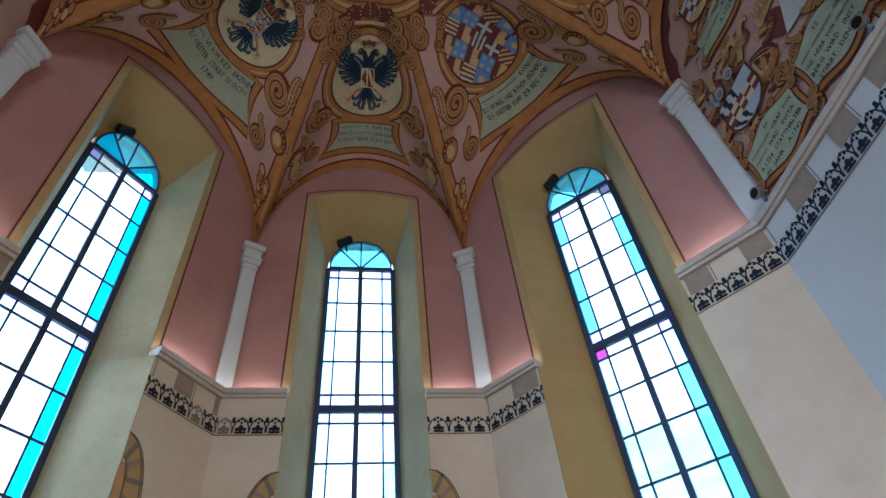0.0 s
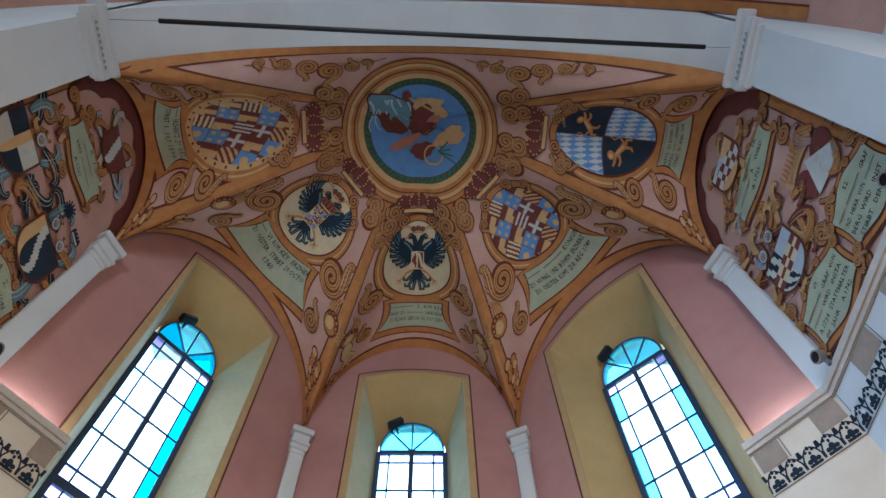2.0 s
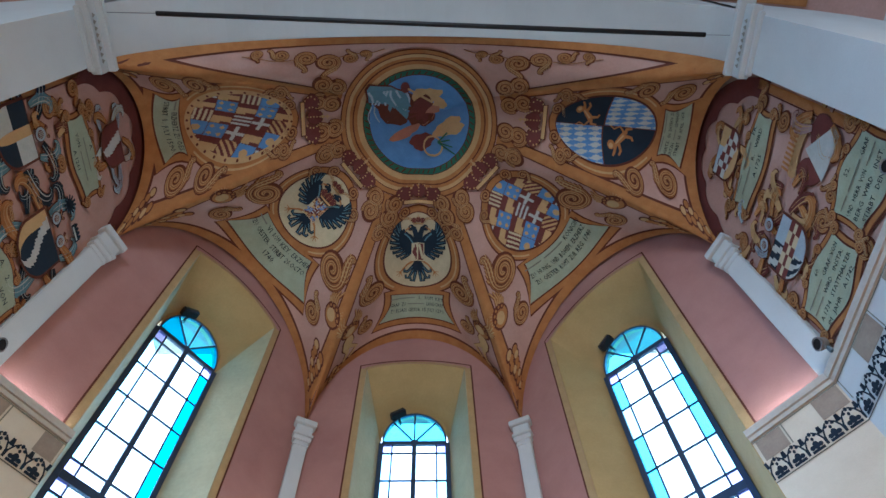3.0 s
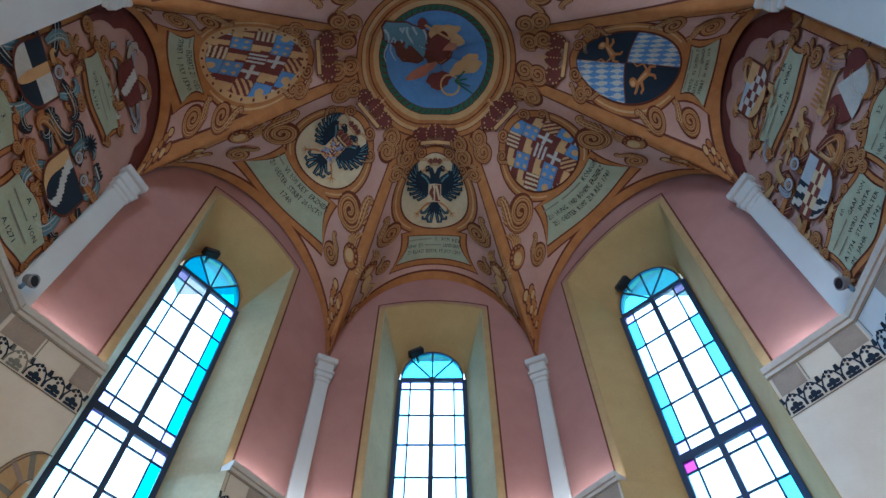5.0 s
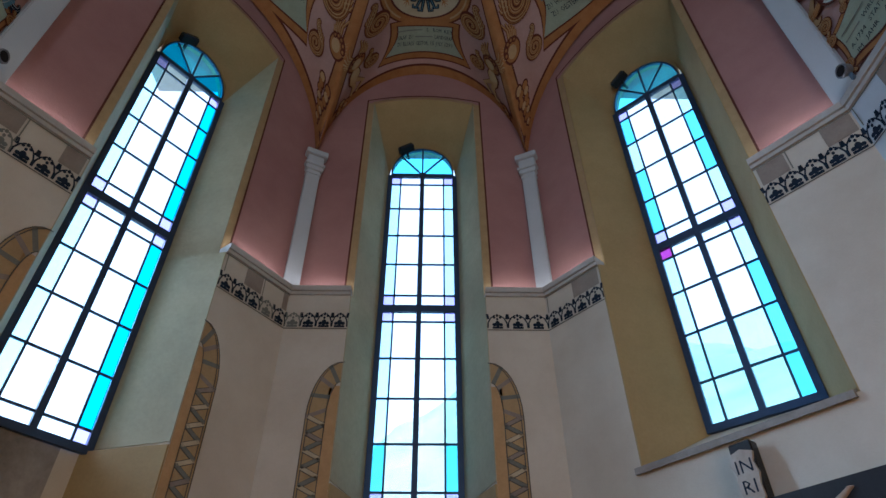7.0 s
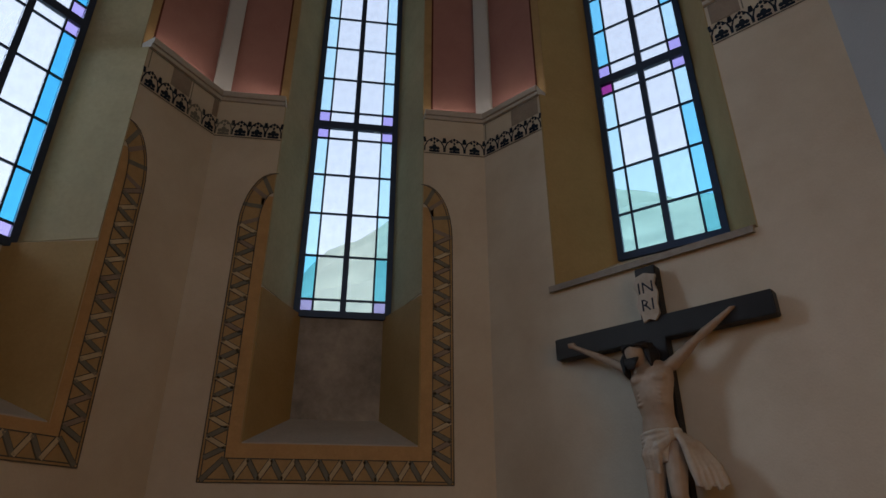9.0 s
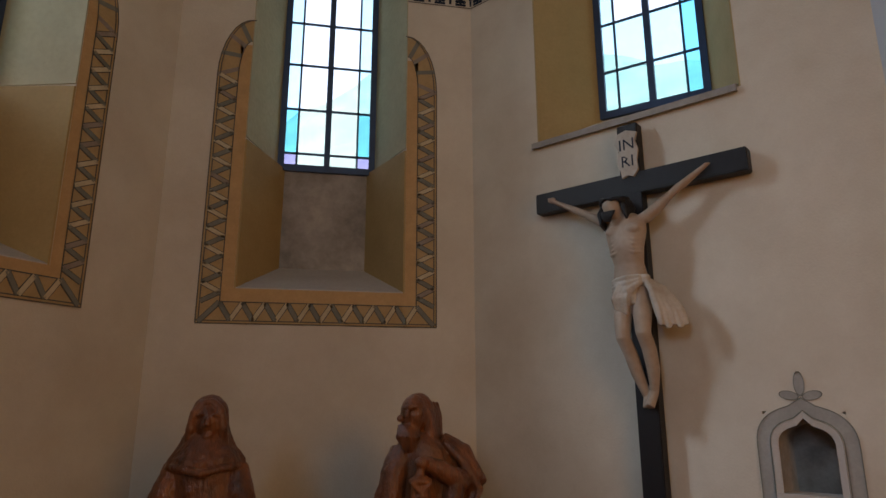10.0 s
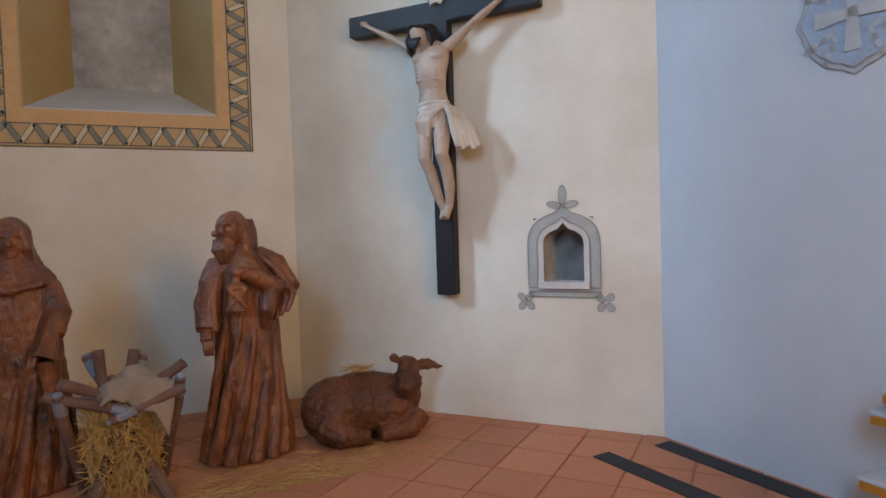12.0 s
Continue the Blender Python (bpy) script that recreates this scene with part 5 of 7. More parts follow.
# ochre edges of the window recesses on the upper wall
for key in WINDOWS:
    F, L, o0, o1 = WINDOWS[key][:4]
    head = WINDOWS[key][8]
    arch_ = recess(key)[2]
    pr = Painter(on_wall(F, SET))
    for a, b, s in ((o0 - 0.07, o0, -1), (o1, o1 + 0.07, 1)):
        pr.rect(a, b, LEDGE, head, BAND_, 1)
        e = a if s < 0 else b
        pr.rect(e - 0.008, e + 0.008, LEDGE, head + 0.01, DARK_, 2)
    pr.stroke([(o0 - 0.01, head - 0.02)] + [(u, z + 0.012) for u, z in arch_] + [(o1 + 0.01, head - 0.02)], 0.03, BAND_, 1)
    pr.stroke([(o0 - 0.07, head)] + [(o0 + (u - o0) * 1.0 + (u - (o0 + o1) / 2) / (o1 - o0) * 0.14, z + 0.045) for u, z in arch_] + [(o1 + 0.07, head)], 0.016, DARK_, 2)
    tagged(pr.done("painted_window_edge"), "ochre painted edge with a dark red line round the recess", "wall painting")

# zigzag borders round the lower recesses
def zigzag_border(key, outer, foot):
    F, L, o0, o1 = WINDOWS[key][:4]
    pr = Painter(on_wall(F))
    th = thing("painted_border", "ochre zigzag border painted round the window recess", "wall painting")
    a0, a1 = o0 - outer, o1 + outer
    band, top, tip = 0.14, 3.50, 3.95
    zf = foot
    i0, i1 = a0 + band, a1 - band
    # ground, ochre inside, outlines
    pr.rect(a0, i0, zf, top, BAND_, 1)
    pr.rect(i1, a1, zf, top, BAND_, 1)
    pr.rect(i0, i1, zf, zf + band, BAND_, 1)
    pr.rect(i0, o0, zf + band, top + 0.25, P_O, 1)
    pr.rect(o1, i1, zf + band, top + 0.25, P_O, 1)
    pr.rect(o0, o1, zf + band, WINDOWS[key][4], P_O, 1)
    for s, a, o in ((1, a0, o0), (-1, a1, o1)):
        w = abs(o - a)
        arc = [(a + s * w * (1 - math.cos(t)), top + (tip - top) * math.sin(t)) for t in [i * math.pi / 2 / 8 for i in range(9)]]
        inn = [(a + s * band + s * (w - band) * (1 - math.cos(t)), top + (tip - top - 0.17) * math.sin(t)) for t in [i * math.pi / 2 / 8 for i in range(9)]]
        for k in range(8):
            pr.poly([arc[k], arc[k + 1], inn[k + 1], inn[k]], BAND_, 1)
            if k % 2 == 0:
                pr.stroke([arc[k], inn[min(8, k + 1)]], 0.032, GREY_ if k % 4 else MID_, 2)
        for off in (0.0, 0.018):
            pr.stroke([(a + s * off, zf)] + [(x + s * off, z) for x, z in arc], 0.007, LINE_, 2)
        pr.stroke([(a + s * band, zf + band)] + inn, 0.007, LINE_, 2)
    for off in (0.0, 0.018):
        pr.stroke([(a0, zf + off), (a1, zf + off)], 0.007, LINE_, 2)
    pr.stroke([(i0, zf + band), (i1, zf + band)], 0.007, LINE_, 2)
    rnd = random.Random(len(key))
    def bar(p, q, c):
        pz = Painter(on_wall(F))
        pz.stroke([p, q], 0.036, LINE_, 2)
        pz.stroke([p, q], 0.026, c, 3)
        pz.done("zigzag_bar", th)
    n = 13
    for s, e, i in ((1, a0 + 0.02, i0), (-1, a1 - 0.02, i1)):
        for k in range(n):
            z = zf + band + (top - zf - band) * k / n
            h = (top - zf - band) / n
            bar((e, z), (i - s * 0.004, z + h * 0.5), GREY_)
            bar((i - s * 0.004, z + h * 0.5), (e, z + h), CREAM_ if rnd.random() > 0.35 else MID_)
        bar((e, zf + 0.01), (i, zf + band), GREY_)
    n = 9
    for k in range(n):
        x, h = i0 + (i1 - i0) * k / n, (i1 - i0) / n
        bar((x, zf + band - 0.005), (x + h * 0.5, zf + 0.022), GREY_)
        bar((x + h * 0.5, zf + 0.022), (x + h, zf + band - 0.005), CREAM_)
    pr.done("painted_band", th, "ochre painted band with grey outlines")


P_O = GOLD_
zigzag_border("north", 0.22, 1.755)
zigzag_border("west", 0.205, 1.785)

# ---- windows ----
def window(key, lower_foot, low_rows):
    F, L, o0, o1, foot, mid, wfoot, yaw = WINDOWS[key][:8]
    M = F @ Matrix.Translation((mid, WIN_D - 0.03, 0)) @ Matrix.Rotation(yaw, 4, "Z")
    th = tagged(new("window_" + key), "tall arched window of leaded glass in a dark metal frame", "window", kind="structure")
    th.matrix_basis = M
    H, R = WIN_HALF, 0.03
    bm = bmesh.new()
    box(bm, -H - 0.03, -H + 0.018, -0.016, 0.016, lower_foot - 0.03, SPRING)
    box(bm, H - 0.018, H + 0.03, -0.016, 0.016, lower_foot - 0.03, SPRING)
    box(bm, -H + 0.012, H - 0.012, -0.016, 0.016, lower_foot - 0.03, lower_foot + 0.022)
    n = 20
    top = WIN_TOP - SPRING
    arc = lambda r, t: Vector((-(H - r) * math.cos(t), 0, SPRING + (top - r) * math.sin(t) ** 0.92))
    for i in range(n):
        t0, t1 = math.pi * i / n, math.pi * (i + 1) / n
        q = [arc(0, t0), arc(0, t1), arc(0.016, t1), arc(0.016, t0)]
        hexa(bm, [p + Vector((0, -0.016, 0)) for p in q], [p + Vector((0, 0.016, 0)) for p in q])
    part("frame", bm, WINDOW_METAL, th, "dark blue-grey metal frame")
    bm = bmesh.new()
    box(bm, -0.023, 0.023, -0.018, 0.016, lower_foot + 0.022, SPRING - 0.02)
    part("mullion", bm, WINDOW_METAL, th)
    for nm, z, h in (("transom", TRANSOM, 0.036), ("transom", SPRING, 0.024)):
        bm = bmesh.new()
        box(bm, -H + 0.012, H - 0.012, -0.019, 0.016, z - h, z + h)
        part(nm, bm, WINDOW_METAL, th)
    # masonry spandrel over the arch, behind the soffit
    bm = bmesh.new()
    for i in range(n):
        t0, t1 = math.pi * i / n, math.pi * (i + 1) / n
        a, b = arc(0, t0), arc(0, t1)
        hexa(bm, [(a.x, 0.0, a.z), (b.x, 0.0, b.z), (b.x, 0.1, b.z + 0.04), (a.x, 0.1, a.z + 0.04)], [(a.x, 0.0, WIN_TOP + 0.5), (b.x, 0.0, WIN_TOP + 0.5), (b.x, 0.1, WIN_TOP + 0.5), (a.x, 0.1, WIN_TOP + 0.5)])
    part("spandrel", bm, OCHRE_PALE, th, "ochre plastered masonry over the window arch")
    bars = bmesh.new()
    rnd = random.Random(len(key) + 3)

    def pane(x0, x1, z0, z1, mat):
        bm = bmesh.new()
        box(bm, x0, x1, 0.0, 0.004, z0, z1)
        ob = part("pane", bm, mat, th)
        ob.visible_shadow = False
        return ob
    x_in, x_out, nar = 0.015, H - 0.012, 0.10
    def light(z_list, lows):
        for s in (-1, 1):
            xs = (s * x_in, s * (x_out - nar), s * x_out)
            a, b = sorted((xs[1] - 0.008, xs[1] + 0.008))
            box(bars, a, b, -0.007, 0.007, z_list[0], z_list[-1])
            for j, (z0, z1) in enumerate(zip(z_list, z_list[1:])):
                short = z1 - z0 < 0.15
                g0, g1 = sorted(xs[:2])
                h0, h1 = sorted(xs[1:])
                if key == "east" and lows:
                    big = GLASS_PALE if j < 2 else GLASS_WHITE
                    side = GLASS_ROSE if short and s < 0 else (GLASS_VIOLET if short else (GLASS_SKY if s > 0 and j < 3 else GLASS_PALE))
                else:
                    big = GLASS_WHITE
                    cyan = GLASS_CYAN if (key == "west") == (s > 0) and rnd.random() < 0.85 else GLASS_PALE
                    if key == "east":
                        cyan = GLASS_SKY if rnd.random() < 0.5 else GLASS_PALE
                    if key == "north":
                        cyan = GLASS_PALE
                        if lows and j == 1:
                            cyan = GLASS_SKY
                    side = GLASS_VIOLET if short else cyan
                pane(g0, g1, z0, z1, big)
                pane(h0, h1, z0, z1, side)
                if j:
                    e0, e1 = sorted((xs[0], xs[2]))
                    box(bars, e0, e1, -0.007, 0.007, z0 - 0.008, z0 + 0.008)
    up0, up1 = TRANSOM + 0.03, SPRING - 0.02
    light([up0, 4.975, 5.352, 5.73, 6.112, 6.48, up1], False)
    light([lower_foot + 0.022] + list(low_rows) + [TRANSOM - 0.03], True)
    # fanlight: three spokes, four panes
    for t in (math.pi / 4, math.pi / 2, 3 * math.pi / 4):
        e = arc(0.016, t)
        d = Vector((e.x, 0, e.z - SPRING)).normalized()
        p = Vector((-d.z, 0, d.x)) * 0.009
        b0 = Vector((0, 0, SPRING + 0.02))
        hexa(bars, [b0 - p + Vector((0, -0.007, 0)), b0 + p + Vector((0, -0.007, 0)), e + p + Vector((0, -0.007, 0)), e - p + Vector((0, -0.007, 0))], [b0 - p + Vector((0, 0.007, 0)), b0 + p + Vector((0, 0.007, 0)), e + p + Vector((0, 0.007, 0)), e - p + Vector((0, 0.007, 0))])
    for k in range(4):
        bm = bmesh.new()
        pts = [Vector((0, 0, SPRING + 0.028))] + [arc(0.016, math.pi * (k + j / 6) / 4) for j in range(7)]
        lo = [bm.verts.new(p) for p in pts]
        hi = [bm.verts.new(p + Vector((0, 0.004, 0))) for p in pts]
        bm.faces.new(lo)
        bm.faces.new(list(reversed(hi)))
        for i in range(len(pts)):
            j = (i + 1) % len(pts)
            bm.faces.new((lo[i], hi[i], hi[j], lo[j]))
        ob = part("pane", bm, (GLASS_CYAN if key == "west" else GLASS_SKY) if k in (0, 3) else GLASS_SKY, th)
        ob.visible_shadow = False
    part("glazing_bars", bars, WINDOW_METAL, th, "thin dark glazing bars")
    # lamp box over the arch
    lb = thing("spotlight", "small black floodlight over the window arch", "spotlight", M @ pose(-0.185, -0.07, 6.985, -20, -33, 0))
    bm = bmesh.new()
    box(bm, -0.09, 0.09, -0.05, 0.03, -0.03, 0.03, None, 0.008)
    part("housing", bm, DARK, lb)
    bm = bmesh.new()
    box(bm, -0.08, 0.08, -0.056, -0.051, -0.022, 0.022)
    part("lens", bm, BLUE_GLASS, lb, "dark blue glass front")
    bm = bmesh.new()
    box(bm, -0.012, 0.012, 0.03, 0.12, -0.008, 0.008)
    part("bracket", bm, DARK, lb)
    return th


BLUE_GLASS = material("dark_blue_glass", (0.02, 0.05, 0.10), 0.1, None, 5, 50, 0.0, spec=0.6)
window("north", 3.037, (3.155, 3.53, 3.92, 4.30, 4.68))
window("east", 3.262, (3.59, 3.975, 4.348, 4.684))
window("west", 3.063, (3.18, 3.55, 3.93, 4.30, 4.68))

# grey stone sill of the east window, lower lining and sill of the other two
F, L, o0, o1, foot, mid, wfoot, yaw = WINDOWS["east"][:8]
bm = bmesh.new()
hexa(bm, [F @ Vector(p) for p in ((o0 - 0.03, -0.035, foot - 0.035), (o1 - 0.02, -0.035, foot - 0.035), (o1 + 0.0, 0.2, foot + 0.03), (o0, 0.2, foot + 0.03))], [F @ Vector(p) for p in ((o0 - 0.03, -0.035, foot + 0.006), (o1 - 0.02, -0.035, foot + 0.006), (o1 - 0.02, 0.2, foot + 0.10), (o0 + 0.02, 0.2, foot + 0.10))])
tagged(mesh("window_sill", bm, STONE), "thin grey stone sill under the window", "window sill")
for key in ("north", "west"):
    F, L, o0, o1, foot, mid, wfoot = WINDOWS[key][:7]
    b0, b1 = mid - WIN_OUT, mid + WIN_OUT
    bm = bmesh.new()
    e = 0.03
    for f, b, s in ((o0, b0, 1), (o1, b1, -1)):
        prism(bm, F, [(f, 0.0), (b + s * 0.02, WIN_D), (b + s * 0.05, WIN_D - 0.01), (f + s * 0.012, 0.0)], foot, wfoot - 0.02)
    structure("recess_cheek_" + key, bm, OCHRE_PALE, "ochre plastered cheeks of the recess under the window", "window reveal")
    bm = bmesh.new()
    prism(bm, F, [(b0, WIN_D - 0.012), (b1, WIN_D - 0.012), (b1, WIN_D + 0.05), (b0, WIN_D + 0.05)], foot + 0.2, wfoot - 0.03)
    structure("recess_back_" + key, bm, GREY_SILL, "rough grey render below the window", "window reveal")
    bm = bmesh.new()
    hexa(bm, [F @ Vector(p) for p in ((o0 + 0.012, 0.0, foot), (o1 - 0.012, 0.0, foot), (b1, WIN_D, foot + 0.25), (b0, WIN_D, foot + 0.25))], [F @ Vector(p) for p in ((o0 + 0.012, 0.0, foot + 0.008), (o1 - 0.012, 0.0, foot + 0.008), (b1, WIN_D, foot + 0.258), (b0, WIN_D, foot + 0.258))])
    structure("recess_sill_" + key, bm, STONE_PALE, "pale worn sloping sill of the recess", "window sill")

# warm ochre cheek of the east window
F, L, o0, o1, foot, mid, wfoot, yaw = WINDOWS["east"][:8]
bm = bmesh.new()
B0 = recess("east")[0]
for off, lo, hi in ((0.0, foot + 0.01, LEDGE - 0.08), (SET, LEDGE - 0.08, None)):
    low = [(o0 + 0.006, off - 0.002), (B0[0] + 0.006, B0[1] - 0.002), (B0[0] + 0.012, B0[1]), (o0 + 0.012, off - 0.002)]
    tops = (hi,) * 4 if hi else (WINDOWS["east"][8], SPRING, SPRING, WINDOWS["east"][8])
    hexa(bm, [F @ Vector((u, d, lo)) for u, d in low], [F @ Vector((u, d, z)) for (u, d), z in zip(low, tops)])
structure("recess_cheek_east", bm, OCHRE_PALE, "ochre plastered cheek of the window recess", "window reveal")

# ---- chancel arch: imposts and the iron rod ----
for s in (-1, 1):
    th = thing("impost", "white moulded impost of the chancel arch with a row of leaves", "impost", None, "imposts")
    bm = bmesh.new()
    for z0, z1, g in ((6.50, 6.55, 0.03), (6.55, 6.68, 0.07), (6.68, 6.74, 0.12)):
        face = PIER_FACE if s > 0 else -PIER_FACE_W
        a, b = s * (face + 0.01), s * (face - g)
        box(bm, min(a, b), max(a, b), ARCH_Y0 - g, ARCH_Y1 + min(g, 0.06), z0, z1, None, 0.008)
    part("moulding", bm, PLASTER_WHITE, th)
    for i in range(8):
        bm = bmesh.new()
        y = ARCH_Y0 + 0.03 + i * 0.048
        x = s * (face - 0.073)
        add(bm, [(x, y, 6.60), (x, y + 0.04, 6.60), (x - s * 0.012, y + 0.02, 6.57), (x, y + 0.02, 6.645)], [(0, 1, 2), (0, 2, 3), (1, 3, 2), (0, 3, 1)])
        part("leaf", bm, STONE, th)
th = thing("light_bar", "long thin black bar on a wire under the chancel arch", "light bar")
bm = bmesh.new()
tube(bm, [(-2.01, 1.145, 6.90), (0.2, 1.21, 6.90), (2.41, 1.272, 6.90)], [0.020, 0.020, 0.020], 12)
part("bar", bm, DARK, th)
bm = bmesh.new()
tube(bm, [(-2.45, 1.14, 6.90), (-2.0, 1.145, 6.90)], [0.003, 0.003], 6)
part("wire", bm, STEEL, th, "thin steel wire")
bm = bmesh.new()
tube(bm, [(2.40, 1.272, 6.90), (2.67, 1.275, 6.90)], [0.003, 0.003], 6)
part("wire", bm, STEEL, th, "thin steel wire")


# ---- carved figures: one plain mesh each, lofted, then fused ----
def loft(bm, rings, n=60):
    """rings: (x, y, z, rx, ry, fold depth, folds, phase) from the foot up; closed at both ends."""
    loops = []
    for x, y, z, rx, ry, f, k, ph in rings:
        loop = []
        for i in range(n):
            t = 2 * math.pi * i / n
            w = 1 + f * math.sin(k * t + ph) + f * 0.5 * math.sin((2 * k + 1) * t + ph * 2)
            loop.append(bm.verts.new((x + rx * w * math.cos(t), y + ry * w * math.sin(t), z)))
        loops.append(loop)
    for a, b in zip(loops, loops[1:]):
        for i in range(n):
            j = (i + 1) % n
            bm.faces.new((a[i], a[j], b[j], b[i]))
    bm.faces.new(list(reversed(loops[0])))
    bm.faces.new(loops[-1])


def ball(bm, c, r, turn=(0, 0, 0)):
    t = bmesh.new()
    bmesh.ops.create_uvsphere(t, u_segments=16, v_segments=10, radius=1)
    join(bm, t, Matrix.Translation(c) @ Euler([radians(a) for a in turn]).to_matrix().to_4x4() @ Matrix.Diagonal((*r, 1)))


HEWN = bpy.data.textures.new("hewn_surface", "CLOUDS")
HEWN.noise_scale, HEWN.noise_depth = 0.045, 3
FURRY = bpy.data.textures.new("carved_coat", "CLOUDS")
FURRY.noise_scale, FURRY.noise_depth = 0.03, 4


def carved(name, bm, mat, voxel, smooth, label, category, at=(0, 0, 0), relief=0.010, texture=None, size=(1.0, 1.0, 1.0)):
    bmesh.ops.recalc_face_normals(bm, faces=bm.faces[:])
    ob = mesh(name, bm, mat)
    ob.location = (at[0], at[1], FLOOR)
    ob.scale = size
    m = ob.modifiers.new("fuse", "REMESH")
    m.mode, m.voxel_size, m.use_smooth_shade = "VOXEL", voxel, True
    m = ob.modifiers.new("soften", "SMOOTH")
    m.factor, m.iterations = 0.5, smooth
    m = ob.modifiers.new("carving", "DISPLACE")
    m.texture, m.strength, m.mid_level, m.texture_coords = texture or HEWN, relief, 0.5, "LOCAL"
    return tagged(ob, label, category)


def gown(bm, n, a0, a1, foot, waist, z1, lean, r0):
    """Long folds running down a robe, thick at the foot."""
    rnd = random.Random(n)
    for k in range(n):
        a = a0 + (a1 - a0) * k / (n - 1) + rnd.uniform(-0.06, 0.06)
        pts, rad = [], []
        top = z1 * rnd.uniform(0.78, 1.0)
        for j in range(8):
            f = j / 7
            e = a + lean * f
            pts.append(((foot[0] + (waist[0] - foot[0]) * f) * math.cos(e) + 0.012 * f, (foot[1] + (waist[1] - foot[1]) * f) * math.sin(e), 0.015 + top * f))
            rad.append(r0 * (1 - 0.7 * f) * (1 + 0.12 * math.sin(j * 2 + k)))
        tube(bm, pts, rad, 8)


# bearded figure with a lantern
bm = bmesh.new()
loft(bm, [(0, 0, 0.0, 0.200, 0.16, 0.04, 6, 0.2), (0.005, 0, 0.05, 0.195, 0.16, 0.06, 6, 0.4), (0.01, 0, 0.25, 0.172, 0.145, 0.09, 6, 0.8), (0.02, 0, 0.45, 0.155, 0.135, 0.09, 6, 1.3), (0.02, 0, 0.62, 0.150, 0.125, 0.08, 6, 1.7), (0.015, 0, 0.78, 0.155, 0.125, 0.05, 6, 2.0), (0.01, 0, 0.92, 0.160, 0.125, 0.02, 5, 2.2), (-0.005, 0, 1.01, 0.145, 0.115, 0.01, 3, 0), (-0.02, -0.01, 1.06, 0.105, 0.095, 0, 3, 0), (-0.04, -0.02, 1.11, 0.06, 0.06, 0, 3, 0)])
gown(bm, 8, -3.0, 0.3, (0.205, 0.165), (0.140, 0.115), 0.80, 0.75, 0.040)
# head, turned a little aside: skull, brow, nose, cheeks, long hair and beard in locks
ball(bm, (-0.055, -0.03, 1.19), (0.066, 0.078, 0.095))
ball(bm, (-0.03, 0.005, 1.20), (0.078, 0.080, 0.095))
tube(bm, [(-0.115, -0.095, 1.222), (-0.085, -0.112, 1.228), (-0.05, -0.105, 1.226)], [0.010, 0.014, 0.010], 8)
tube(bm, [(-0.092, -0.104, 1.222), (-0.10, -0.120, 1.19), (-0.098, -0.120, 1.180)], [0.008, 0.011, 0.011], 8)
for dx in (-0.038, 0.034):
    ball(bm, (-0.088 + dx, -0.094 + 0.01 * (dx > 0), 1.175), (0.020, 0.016, 0.018))
for k in range(7):
    a = -0.9 + 0.3 * k
    tube(bm, [(-0.085 + 0.045 * math.sin(a), -0.085 + 0.02 * abs(a), 1.145), (-0.088 + 0.05 * math.sin(a), -0.105 + 0.02 * abs(a), 1.09), (-0.08 + 0.022 * math.sin(a), -0.098, 1.025)], [0.017, 0.020, 0.008], 8)
for k in range(6):
    tube(bm, [(-0.04 + 0.02 * k, -0.055 + 0.022 * k, 1.265 - 0.004 * k), (0.005 + 0.014 * k, -0.06 + 0.025 * k, 1.19), (0.02 + 0.012 * k, -0.055 + 0.025 * k, 1.09), (0.05 + 0.01 * k, -0.05 + 0.025 * k, 1.035)], [0.016, 0.022, 0.024, 0.012], 8)
# cape over the raised arm with a hanging end, broad sleeve of the other arm
tube(bm, [(0.07, 0.0, 1.055), (0.16, -0.02, 1.0), (0.225, -0.05, 0.88), (0.15, -0.12, 0.885), (0.04, -0.165, 0.955), (-0.03, -0.175, 0.985)], [0.060, 0.070, 0.064, 0.056, 0.042, 0.030], 20)
for k in range(5):
    o = k / 4
    tube(bm, [(0.08 + 0.02 * k, -0.07 + 0.02 * k, 1.065 - 0.01 * k), (0.17 + 0.015 * k, -0.10 + 0.03 * k, 0.97), (0.235 - 0.03 * k, -0.10 + 0.01 * k, 0.85 - 0.03 * k), (0.20 - 0.03 * k, -0.13, 0.76 - 0.02 * k)], [0.016, 0.024, 0.026, 0.010], 8)
tube(bm, [(0.12, -0.135, 0.88), (0.10, -0.15, 0.78), (0.085, -0.14, 0.69)], [0.05, 0.042, 0.018])
tube(bm, [(-0.10, -0.02, 1.02), (-0.150, -0.06, 0.92), (-0.165, -0.07, 0.80), (-0.180, -0.10, 0.70)], [0.068, 0.064, 0.062, 0.058])
for k in range(4):
    tube(bm, [(-0.13 - 0.02 * k, -0.07 - 0.02 * (k % 2), 0.98 - 0.02 * k), (-0.15 - 0.022 * k, -0.115 + 0.012 * k, 0.84), (-0.15 - 0.022 * k, -0.14 + 0.012 * k, 0.69)], [0.014, 0.022, 0.018], 8)
tube(bm, [(-0.185, -0.115, 0.69), (-0.188, -0.135, 0.645)], [0.030, 0.034], 8)
for k in range(4):
    tube(bm, [(-0.205 + 0.014 * k, -0.145, 0.65), (-0.203 + 0.013 * k, -0.155, 0.61), (-0.198 + 0.011 * k, -0.148, 0.575)], [0.010, 0.009, 0.006], 6)
